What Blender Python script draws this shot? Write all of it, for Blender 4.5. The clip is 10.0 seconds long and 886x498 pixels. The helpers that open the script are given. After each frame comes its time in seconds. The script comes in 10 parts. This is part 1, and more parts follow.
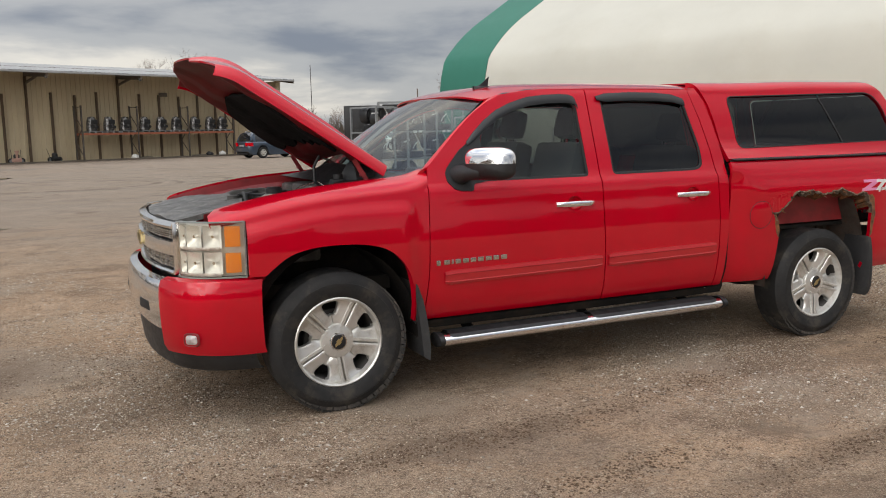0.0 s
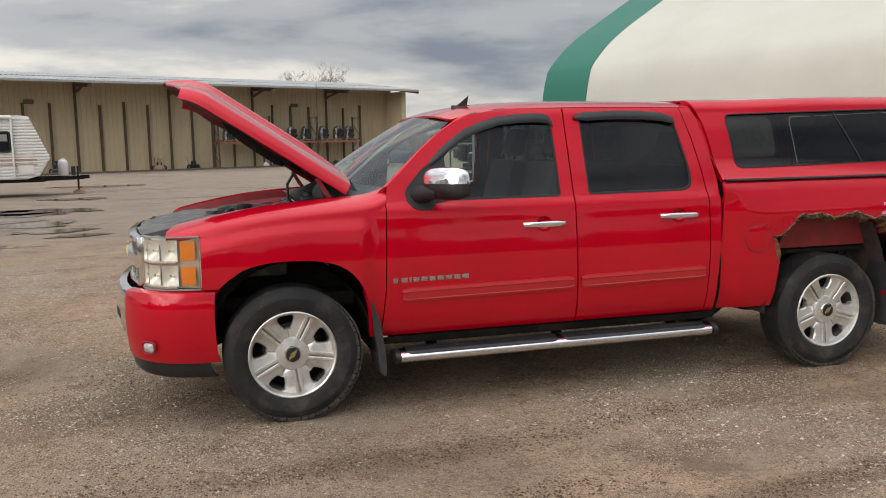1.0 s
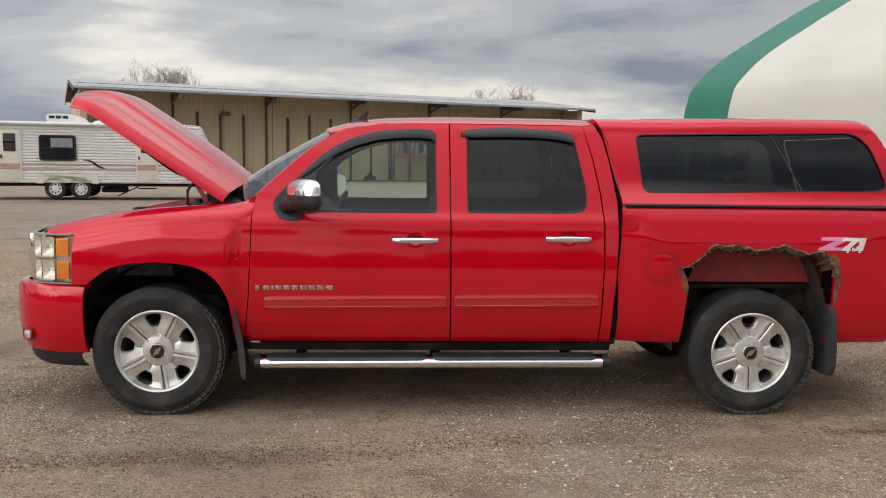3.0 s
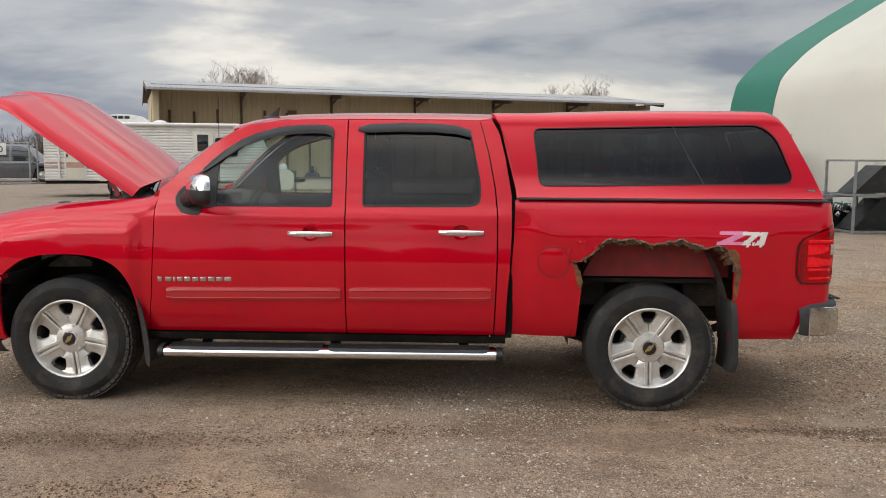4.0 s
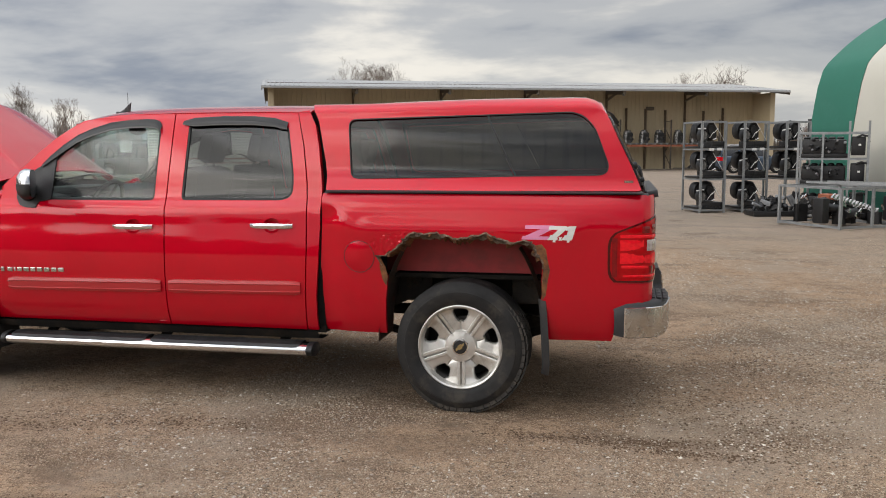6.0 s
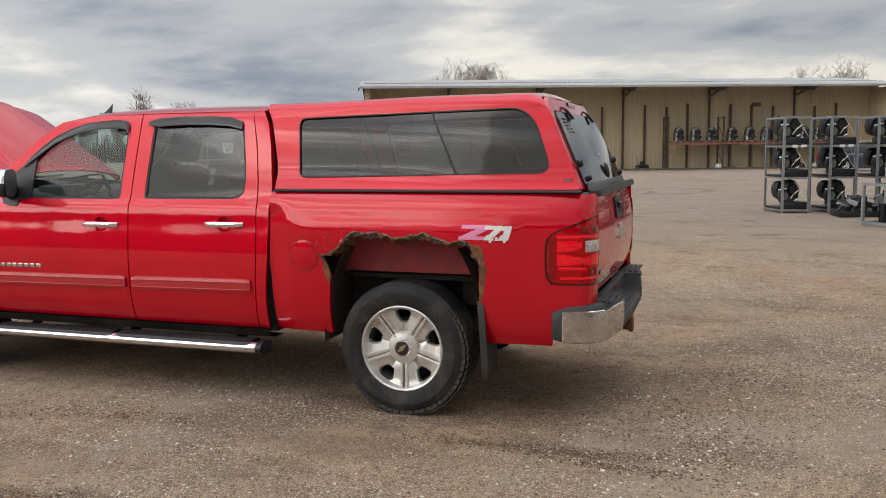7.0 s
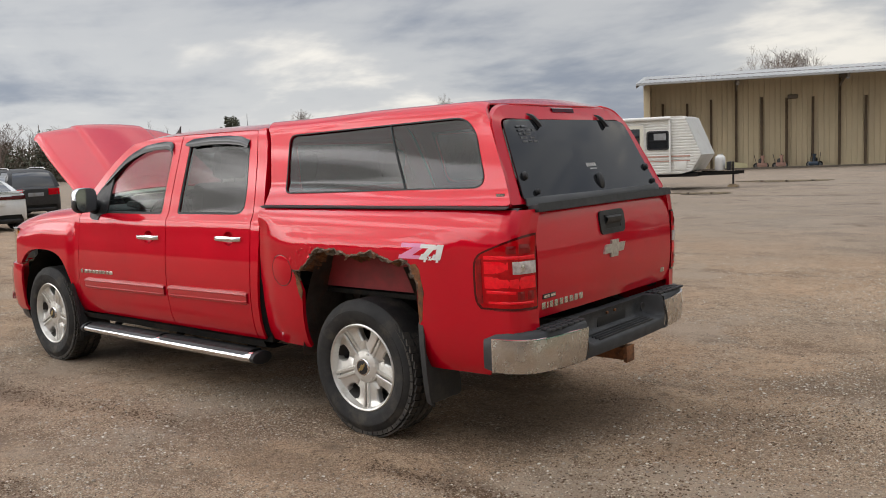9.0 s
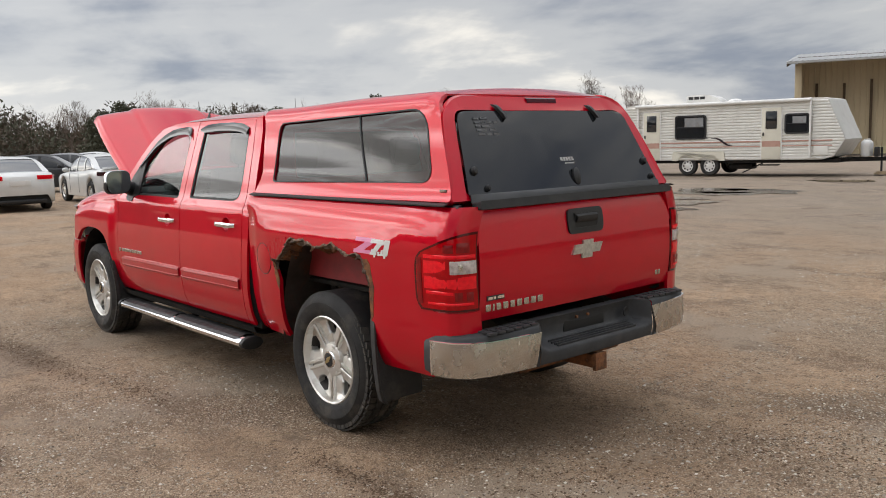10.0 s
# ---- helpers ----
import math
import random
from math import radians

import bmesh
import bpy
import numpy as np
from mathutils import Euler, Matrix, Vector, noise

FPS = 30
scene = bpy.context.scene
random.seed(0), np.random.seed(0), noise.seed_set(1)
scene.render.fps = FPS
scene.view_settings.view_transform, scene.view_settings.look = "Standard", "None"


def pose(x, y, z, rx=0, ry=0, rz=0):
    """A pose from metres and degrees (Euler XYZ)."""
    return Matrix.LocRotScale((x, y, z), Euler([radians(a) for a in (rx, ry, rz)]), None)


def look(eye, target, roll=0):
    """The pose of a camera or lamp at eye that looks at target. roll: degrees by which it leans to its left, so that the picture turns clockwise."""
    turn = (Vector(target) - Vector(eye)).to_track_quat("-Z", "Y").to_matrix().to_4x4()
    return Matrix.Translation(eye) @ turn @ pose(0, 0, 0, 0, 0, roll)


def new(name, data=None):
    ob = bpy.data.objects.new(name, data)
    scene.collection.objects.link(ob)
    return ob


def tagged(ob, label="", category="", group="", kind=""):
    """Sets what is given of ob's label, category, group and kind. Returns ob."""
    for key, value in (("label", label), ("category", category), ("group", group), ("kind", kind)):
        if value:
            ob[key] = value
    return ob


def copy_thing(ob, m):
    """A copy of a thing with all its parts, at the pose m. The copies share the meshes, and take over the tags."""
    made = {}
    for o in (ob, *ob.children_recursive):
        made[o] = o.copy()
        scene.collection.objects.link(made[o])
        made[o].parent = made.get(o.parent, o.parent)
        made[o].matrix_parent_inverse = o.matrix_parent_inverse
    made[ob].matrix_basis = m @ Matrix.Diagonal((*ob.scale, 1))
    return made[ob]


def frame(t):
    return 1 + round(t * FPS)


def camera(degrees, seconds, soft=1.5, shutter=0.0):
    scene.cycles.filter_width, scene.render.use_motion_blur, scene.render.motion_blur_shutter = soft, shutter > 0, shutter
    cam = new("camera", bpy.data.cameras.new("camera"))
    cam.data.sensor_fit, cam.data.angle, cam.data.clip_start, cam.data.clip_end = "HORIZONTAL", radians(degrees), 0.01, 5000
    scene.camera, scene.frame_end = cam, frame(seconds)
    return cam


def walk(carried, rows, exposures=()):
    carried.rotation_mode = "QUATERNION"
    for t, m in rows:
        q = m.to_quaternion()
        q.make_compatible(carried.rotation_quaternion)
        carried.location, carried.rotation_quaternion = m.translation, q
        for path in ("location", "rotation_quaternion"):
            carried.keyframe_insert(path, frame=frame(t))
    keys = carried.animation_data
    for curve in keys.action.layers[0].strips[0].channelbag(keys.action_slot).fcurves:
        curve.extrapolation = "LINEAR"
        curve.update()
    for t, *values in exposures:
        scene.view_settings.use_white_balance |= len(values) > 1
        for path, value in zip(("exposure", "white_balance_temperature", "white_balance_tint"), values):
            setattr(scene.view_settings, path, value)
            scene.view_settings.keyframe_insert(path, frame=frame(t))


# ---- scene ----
cam = camera(54.8, 10.0, soft=1.0)
PATH = [
    (0, (-1.403, -5.377, 1.54), (-0.573, -3.578, 1.265), -1.1),
    (0.5, (-0.959, -5.648, 1.559), (-0.277, -3.787, 1.291), -1.2),
    (1, (-0.465, -5.775, 1.588), (0.075, -3.865, 1.338), -1.0),
    (1.5, (0.032, -5.98, 1.585), (0.427, -4.033, 1.35), -0.7),
    (2, (0.52, -6.048, 1.565), (0.779, -4.077, 1.342), -0.2),
    (2.2, (0.713, -6.058, 1.58), (0.925, -4.081, 1.364), -0.0),
    (3.3, (1.801, -6.086, 1.559), (1.838, -4.097, 1.351), 0.75),
    (3.5, (2.051, -6.114, 1.579), (2.035, -4.126, 1.366), 0.6),
    (4, (2.6, -6.151, 1.561), (2.512, -4.165, 1.344), 0.4),
    (4.5, (3.103, -6.096, 1.549), (2.946, -4.114, 1.335), 0.2),
    (5, (3.598, -6.003, 1.577), (3.369, -4.027, 1.364), 0.1),
    (5.5, (4.117, -5.955, 1.584), (3.803, -3.992, 1.361), -0.0),
    (5.7, (4.286, -5.884, 1.549), (3.938, -3.927, 1.321), -0.1),
    (6.8, (5.31, -5.57, 1.569), (4.715, -3.675, 1.335), -0.5),
    (7, (5.466, -5.455, 1.538), (4.817, -3.578, 1.306), -0.6),
    (7.5, (5.841, -5.142, 1.583), (5.044, -3.32, 1.37), -1.1),
    (8, (6.287, -4.928, 1.589), (5.33, -3.183, 1.388), -1.6),
    (8.5, (6.66, -4.624, 1.562), (5.539, -2.98, 1.359), -2.1),
    (9, (7.056, -4.305, 1.568), (5.79, -2.771, 1.352), -2.3),
    (9.5, (7.414, -3.947, 1.581), (6.023, -2.529, 1.345), -2.2),
    (10, (7.653, -3.502, 1.607), (6.148, -2.21, 1.353), -1.6),
]
walk(cam, [(t, look(eye, target, roll)) for t, eye, target, roll in PATH])

# ---- world: high overcast with broken cloud, soft sun ----
SUN_EL, SUN_AZ = 24.0, 230.0   # degrees; azimuth from +y towards +x
world = bpy.data.worlds.new("overcast_sky")
scene.world = world
world.use_nodes = True
wn, wl = world.node_tree.nodes, world.node_tree.links
wn.clear()


def wnode(kind, **sets):
    n = wn.new(kind)
    for k, v in sets.items():
        n.inputs[k].default_value = v
    return n


w_out = wn.new("ShaderNodeOutputWorld")
w_bg = wn.new("ShaderNodeBackground")
w_tc = wn.new("ShaderNodeTexCoord")
w_sky = wn.new("ShaderNodeTexSky")
w_sky.sky_type = "NISHITA"
w_sky.sun_disc = False
w_sky.sun_elevation = radians(SUN_EL)
w_sky.sun_rotation = radians(SUN_AZ)
w_sep = wn.new("ShaderNodeSeparateXYZ")
wl.new(w_tc.outputs["Generated"], w_sep.inputs[0])


def wmath(op, a, b=None):
    n = wn.new("ShaderNodeMath")
    n.operation = op
    for i, v in enumerate((a, b)):
        if v is None:
            continue
        if isinstance(v, (int, float)):
            n.inputs[i].default_value = v
        else:
            wl.new(v, n.inputs[i])
    return n.outputs[0]


w_z = wmath("MAXIMUM", w_sep.outputs["Z"], 0.0)
w_den = wmath("ADD", w_z, 0.24)
w_u = wmath("DIVIDE", w_sep.outputs["X"], w_den)
w_v = wmath("DIVIDE", w_sep.outputs["Y"], w_den)
w_com = wn.new("ShaderNodeCombineXYZ")
wl.new(w_u, w_com.inputs[0])
wl.new(w_v, w_com.inputs[1])
w_map = wn.new("ShaderNodeMapping")
w_map.inputs["Rotation"].default_value = (0, 0, radians(24))
w_map.inputs["Scale"].default_value = (0.88, 1.0, 1.0)
w_map.inputs["Location"].default_value = (1.2, 4.4, 0.0)
wl.new(w_com.outputs[0], w_map.inputs["Vector"])
w_n1 = wnode("ShaderNodeTexNoise", Scale=1.05, Detail=7.0, Roughness=0.55, Distortion=0.25)
wl.new(w_map.outputs[0], w_n1.inputs["Vector"])
w_ramp = wn.new("ShaderNodeValToRGB")
w_ramp.color_ramp.interpolation = "EASE"
w_ramp.color_ramp.elements[0].position = 0.375
w_ramp.color_ramp.elements[0].color = (0.205, 0.228, 0.282, 1)
w_ramp.color_ramp.elements[1].position = 0.625
w_ramp.color_ramp.elements[1].color = (0.76, 0.72, 0.655, 1)
w_mid = w_ramp.color_ramp.elements.new(0.517)
w_mid.color = (0.43, 0.435, 0.447, 1)
# finer drawn-out streaks of cloud
w_map2 = wn.new("ShaderNodeMapping")
w_map2.inputs["Scale"].default_value = (1.0, 1.0, 5.5)
w_map2.inputs["Location"].default_value = (0.7, 0.2, 0.35)
wl.new(w_tc.outputs["Generated"], w_map2.inputs["Vector"])
w_n3 = wnode("ShaderNodeTexNoise", Scale=2.6, Detail=5.0, Roughness=0.5, Distortion=0.45)
wl.new(w_map2.outputs[0], w_n3.inputs["Vector"])
w_cl = wmath("ADD", wmath("MULTIPLY", w_n1.outputs[0], 0.62), wmath("MULTIPLY", w_n3.outputs[0], 0.38))
wl.new(w_cl, w_ramp.inputs[0])
w_mix = wn.new("ShaderNodeMix")
w_mix.data_type = "RGBA"
w_mix.inputs["Factor"].default_value = 0.93
w_scl = wn.new("ShaderNodeMix")
w_scl.data_type = "RGBA"
w_scl.blend_type = "MULTIPLY"
w_scl.inputs["Factor"].default_value = 1.0
w_scl.inputs["B"].default_value = (0.1, 0.1, 0.1, 1)
wl.new(w_sky.outputs[0], w_scl.inputs["A"])
wl.new(w_scl.outputs["Result"], w_mix.inputs["A"])
wl.new(w_ramp.outputs[0], w_mix.inputs["B"])
# an overcast sky is brighter overhead than at the horizon
w_gain = wmath("ADD", wmath("MULTIPLY", wmath("POWER", w_z, 3.0), 4.0), wmath("ADD", wmath("MULTIPLY", w_sep.outputs["X"], -0.11), 0.92))
# paler towards the western horizon
w_gain = wmath("ADD", w_gain, wmath("MULTIPLY", wmath("POWER", wmath("SUBTRACT", 1.0, w_z), 7.0), wmath("MAXIMUM", wmath("ADD", wmath("MULTIPLY", w_sep.outputs["X"], -0.38), 0.05), 0.0)))
# thinner, brighter cloud round the hidden sun
w_dot = wn.new("ShaderNodeVectorMath")
w_dot.operation = "DOT_PRODUCT"
wl.new(w_tc.outputs["Generated"], w_dot.inputs[0])
w_dot.inputs[1].default_value = (math.sin(radians(SUN_AZ)) * math.cos(radians(SUN_EL)), math.cos(radians(SUN_AZ)) * math.cos(radians(SUN_EL)), math.sin(radians(SUN_EL)))
w_glow = wmath("MULTIPLY", wmath("POWER", wmath("MAXIMUM", w_dot.outputs["Value"], 0.0), 9.0), 4.4)
# the glow comes through broken cloud, in drawn-out gaps
w_gm = wn.new("ShaderNodeMapping")
w_gm.inputs["Scale"].default_value = (1.0, 1.0, 4.5)
wl.new(w_tc.outputs["Generated"], w_gm.inputs["Vector"])
w_n2 = wnode("ShaderNodeTexNoise", Scale=2.4, Detail=6.0, Roughness=0.55, Distortion=0.5)
wl.new(w_gm.outputs[0], w_n2.inputs["Vector"])
w_gap = wn.new("ShaderNodeMapRange")
w_gap.interpolation_type = "SMOOTHSTEP"
for _k, _v in (("From Min", 0.44), ("From Max", 0.62), ("To Min", 0.02), ("To Max", 1.5)):
    w_gap.inputs[_k].default_value = _v
wl.new(w_n2.outputs[0], w_gap.inputs["Value"])
w_glow = wmath("MULTIPLY", w_glow, w_gap.outputs[0])
w_gain = wmath("ADD", w_gain, w_glow)
w_mul = wn.new("ShaderNodeVectorMath")
w_mul.operation = "SCALE"
wl.new(w_mix.outputs["Result"], w_mul.inputs[0])
wl.new(w_gain, w_mul.inputs["Scale"])
wl.new(w_mul.outputs[0], w_bg.inputs["Color"])
w_bg.inputs["Strength"].default_value = 1.0
wl.new(w_bg.outputs[0], w_out.inputs[0])

sun_data = bpy.data.lights.new("sun", "SUN")
sun_data.energy = 0.6
sun_data.angle = radians(55)
sun_data.color = (1.0, 0.95, 0.88)
sun = new("sun", sun_data)
_az, _el = radians(SUN_AZ), radians(SUN_EL)
sun.matrix_world = look((0, 0, 30), (-math.sin(_az) * math.cos(_el), -math.cos(_az) * math.cos(_el), 30 - math.sin(_el)))
scene.view_settings.exposure = 0.26


# ---- materials ----
def mat(name, col, col2=None, scale=4.0, rough=0.5, rough2=None, metal=0.0, bump=0.0, bscale=80.0, grain=0.0, gscale=120.0,
        coat=0.0, coat_ior=1.5, stain=None, sscale=1.2, samount=0.35, spec=0.5, vary=0.0, emit=None, stretch=(1, 1, 1)):
    """A node material: two colours mixed by coarse noise, fine grain, stains of a third colour, fine relief."""
    m = bpy.data.materials.new(name)
    m.use_nodes = True
    nt = m.node_tree
    nodes, links = nt.nodes, nt.links
    b = nodes["Principled BSDF"]
    tc = nodes.new("ShaderNodeTexCoord")
    mp = nodes.new("ShaderNodeMapping")
    mp.inputs["Scale"].default_value = stretch
    links.new(tc.outputs["Object"], mp.inputs["Vector"])

    def noise_node(s, detail=5.0, r=0.6):
        n = nodes.new("ShaderNodeTexNoise")
        n.inputs["Scale"].default_value, n.inputs["Detail"].default_value, n.inputs["Roughness"].default_value = s, detail, r
        links.new(mp.outputs[0], n.inputs["Vector"])
        return n.outputs[0]

    def mix(fac, a, c, kind="MIX"):
        n = nodes.new("ShaderNodeMix")
        n.data_type, n.blend_type = "RGBA", kind
        for key, v in (("Factor", fac), ("A", a), ("B", c)):
            if isinstance(v, (int, float)):
                n.inputs[key].default_value = v
            elif isinstance(v, tuple):
                n.inputs[key].default_value = (*v, 1)
            else:
                links.new(v, n.inputs[key])
        return n.outputs["Result"]

    def ramp(v, lo, hi, to0=0.0, to1=1.0):
        n = nodes.new("ShaderNodeMapRange")
        n.inputs["From Min"].default_value, n.inputs["From Max"].default_value = lo, hi
        n.inputs["To Min"].default_value, n.inputs["To Max"].default_value = to0, to1
        links.new(v, n.inputs["Value"])
        return n.outputs[0]

    coarse = noise_node(scale)
    out = mix(ramp(coarse, 0.35, 0.65), col, col2 or tuple(c * 0.82 for c in col))
    if grain:
        g = noise_node(gscale, 3.0)
        out = mix(ramp(g, 0.3, 0.7, 0.0, grain), out, tuple(c * 0.35 for c in col))
    if stain:
        s = noise_node(sscale, 8.0, 0.68)
        out = mix(ramp(s, 0.52, 0.66, 0.0, samount), out, stain)
    if vary:
        info = nodes.new("ShaderNodeObjectInfo")
        out = mix(1.0, out, mix(info.outputs["Random"], (1 - vary,) * 3, (1 + vary,) * 3), "MULTIPLY")
    links.new(out, b.inputs["Base Color"])
    b.inputs["Metallic"].default_value = metal
    b.inputs["Specular IOR Level"].default_value = spec
    if rough2 is None:
        b.inputs["Roughness"].default_value = rough
    else:
        links.new(ramp(noise_node(scale * 2.3), 0.3, 0.7, rough, rough2), b.inputs["Roughness"])
    if coat:
        b.inputs["Coat Weight"].default_value = coat
        b.inputs["Coat Roughness"].default_value = 0.045
        b.inputs["Coat IOR"].default_value = coat_ior
    if bump:
        bn = nodes.new("ShaderNodeBump")
        bn.inputs["Strength"].default_value = bump
        bn.inputs["Distance"].default_value = 0.02
        links.new(noise_node(bscale, 4.0), bn.inputs["Height"])
        links.new(bn.outputs[0], b.inputs["Normal"])
    if emit:
        b.inputs["Emission Color"].default_value = (*emit[:3], 1)
        b.inputs["Emission Strength"].default_value = emit[3]
    return m


def glass_mat(name, tint, ior=1.5, film=(1, 1, 1)):
    """A thin pane: tinted see-through sheet with a mirror gloss on it."""
    m = bpy.data.materials.new(name)
    m.use_nodes = True
    nodes, links = m.node_tree.nodes, m.node_tree.links
    nodes.remove(nodes["Principled BSDF"])
    clear = nodes.new("ShaderNodeBsdfTransparent")
    clear.inputs["Color"].default_value = (*tint, 1)
    gloss = nodes.new("ShaderNodeBsdfGlossy")
    gloss.inputs["Color"].default_value = (*film, 1)
    gloss.inputs["Roughness"].default_value = 0.03
    edge = nodes.new("ShaderNodeLayerWeight")
    edge.inputs["Blend"].default_value = 0.5
    power = nodes.new("ShaderNodeMath")
    power.operation = "POWER"
    power.inputs[1].default_value = 5.0
    links.new(edge.outputs["Facing"], power.inputs[0])
    fres = nodes.new("ShaderNodeMapRange")
    fres.inputs["To Min"].default_value = ((ior - 1) / (ior + 1)) ** 2
    links.new(power.outputs[0], fres.inputs["Value"])
    mix = nodes.new("ShaderNodeMixShader")
    links.new(fres.outputs[0], mix.inputs[0])
    links.new(clear.outputs[0], mix.inputs[1])
    links.new(gloss.outputs[0], mix.inputs[2])
    links.new(mix.outputs[0], nodes["Material Output"].inputs["Surface"])
    return m


RED = mat("red_car_paint", (0.55, 0.0004, 0.0145), (0.50, 0.0004, 0.0130), scale=1.5, rough=0.36, rough2=0.44, metal=0.26, coat=1.0, coat_ior=1.5, spec=0.02, stain=(0.36, 0.005, 0.012), sscale=2.3, samount=0.2)
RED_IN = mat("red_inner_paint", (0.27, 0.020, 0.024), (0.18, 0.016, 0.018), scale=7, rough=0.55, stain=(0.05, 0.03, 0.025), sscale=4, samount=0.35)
MOLD = mat("faded_red_molding", (0.44, 0.012, 0.016), (0.40, 0.012, 0.016), rough=0.42, coat=0.3)
BUMPER = mat("weathered_bumper_plastic", (0.020, 0.021, 0.023), (0.032, 0.033, 0.035), scale=7, rough=0.55, rough2=0.7, bump=0.08, bscale=250, stain=(0.075, 0.070, 0.064), sscale=5, samount=0.3)
BLACK = mat("black_plastic", (0.009, 0.009, 0.010), (0.016, 0.016, 0.017), scale=9, rough=0.42, rough2=0.58, bump=0.05, bscale=300, stain=(0.055, 0.05, 0.045), sscale=5, samount=0.25)
DARK = mat("dark_underbody", (0.007, 0.0065, 0.006), (0.014, 0.012, 0.010), scale=6, rough=0.85, spec=0.2, stain=(0.04, 0.027, 0.018), sscale=5, samount=0.5, bump=0.2, bscale=40)
SEAL = mat("black_rubber_seal", (0.012, 0.012, 0.012), rough=0.6)
TYRE = mat("tyre_rubber", (0.012, 0.012, 0.0125), (0.022, 0.021, 0.020), scale=5, rough=0.6, rough2=0.85, spec=0.35, stain=(0.080, 0.067, 0.052), sscale=7, samount=0.5, bump=0.12, bscale=120)
ALLOY = mat("painted_alloy", (0.70, 0.685, 0.65), (0.61, 0.60, 0.565), scale=8, rough=0.28, rough2=0.40, metal=0.65, stain=(0.34, 0.30, 0.245), sscale=9, samount=0.5)
TREAD = mat("dusty_tread_rubber", (0.055, 0.049, 0.042), (0.030, 0.028, 0.026), scale=14, rough=0.92, stain=(0.17, 0.14, 0.11), sscale=11, samount=0.6, bump=0.2, bscale=90)
ALLOY_IN = mat("dark_wheel_barrel", (0.10, 0.095, 0.09), (0.05, 0.045, 0.04), rough=0.7, metal=0.3)
CHROME = mat("chrome", (0.86, 0.86, 0.87), (0.80, 0.80, 0.81), rough=0.07, rough2=0.14, metal=1.0)
CHROME_OLD = mat("dull_chrome", (0.62, 0.60, 0.57), (0.55, 0.53, 0.5), scale=6, rough=0.18, rough2=0.32, metal=1.0, stain=(0.36, 0.33, 0.29), sscale=8, samount=0.4)
RUST = mat("rust", (0.24, 0.092, 0.032), (0.075, 0.035, 0.018), scale=25, rough=0.92, bump=0.5, bscale=90, stain=(0.26, 0.12, 0.05), sscale=14, samount=0.5)
TORN = mat("torn_rusty_metal", (0.17, 0.105, 0.065), (0.07, 0.04, 0.026), scale=30, rough=0.85, stain=(0.40, 0.33, 0.26), sscale=40, samount=0.55, bump=0.4, bscale=120)
GLASS = glass_mat("clear_glass", (0.78, 0.87, 0.82), ior=1.5)
TINT = glass_mat("privacy_glass", (0.200, 0.212, 0.210), ior=1.52)
VISOR = mat("smoked_acrylic", (0.006, 0.006, 0.006), (0.010, 0.010, 0.0095), rough=0.06, spec=0.45)
WSHIELD = glass_mat("windshield_glass", (0.62, 0.72, 0.71), ior=1.75)
LENS = glass_mat("lamp_lens", (0.97, 0.96, 0.92), ior=1.45)
AMBER = mat("amber_lens", (0.85, 0.26, 0.02), (0.80, 0.22, 0.015), rough=0.12, coat=0.8)
REFLECT = mat("lamp_reflector", (0.90, 0.90, 0.88), (0.80, 0.80, 0.78), scale=30, rough=0.18, rough2=0.26, metal=0.35, coat=0.6)
TAIL = mat("red_lamp_lens", (0.46, 0.0005, 0.005), (0.30, 0.0004, 0.003), scale=14, rough=0.10, coat=0.55, spec=0.05)
TAIL_DARK = mat("dark_red_lamp_lens", (0.07, 0.0005, 0.002), rough=0.1, coat=1.0, spec=0.05)
TAIL_MID = mat("shaded_red_lamp_lens", (0.26, 0.0004, 0.004), (0.17, 0.0004, 0.003), scale=30, rough=0.10, coat=1.0, spec=0.05)
TAIL_HOT = mat("bright_red_lamp_lens", (0.92, 0.004, 0.016), (0.74, 0.002, 0.012), scale=40, rough=0.12, coat=1.0, spec=0.05)
WHITE_LENS = mat("white_lamp_lens", (0.60, 0.54, 0.52), (0.34, 0.29, 0.28), scale=40, rough=0.1, coat=1.0)
LINER = mat("hood_insulation", (0.006, 0.006, 0.006), (0.012, 0.012, 0.012), scale=12, rough=1.0, bump=0.4, bscale=30, spec=0.1)
ENGINE = mat("dusty_engine_plastic", (0.055, 0.053, 0.05), (0.14, 0.135, 0.125), scale=6, rough=0.34, rough2=0.55, stain=(0.27, 0.255, 0.23), sscale=6, samount=0.6, bump=0.1, bscale=60)
TRIM = mat("pale_grey_interior_trim", (0.26, 0.265, 0.255), (0.22, 0.225, 0.215), rough=0.8)
GREYCLOTH = mat("grey_upholstery", (0.055, 0.055, 0.058), (0.04, 0.04, 0.042), rough=0.95, bump=0.2, bscale=200)
DASH = mat("dashboard_vinyl", (0.03, 0.03, 0.032), rough=0.7, bump=0.1, bscale=200)
PINK = mat("faded_pink_decal", (0.75, 0.27, 0.45), (0.68, 0.22, 0.38), scale=12, rough=0.45)
WHITE = mat("white_paint", (0.74, 0.73, 0.71), (0.66, 0.65, 0.62), rough=0.5)
GOLD = mat("gold_badge", (0.55, 0.42, 0.20), rough=0.35, metal=0.7)
GREYGLASS = mat("dark_tinted_rear_glass", (0.010, 0.011, 0.012), (0.013, 0.014, 0.016), scale=2, rough=0.02, rough2=0.04, spec=0.6)
GALV = mat("galvanised_steel", (0.33, 0.34, 0.34), (0.24, 0.25, 0.255), scale=7, rough=0.45, rough2=0.6, metal=0.55)
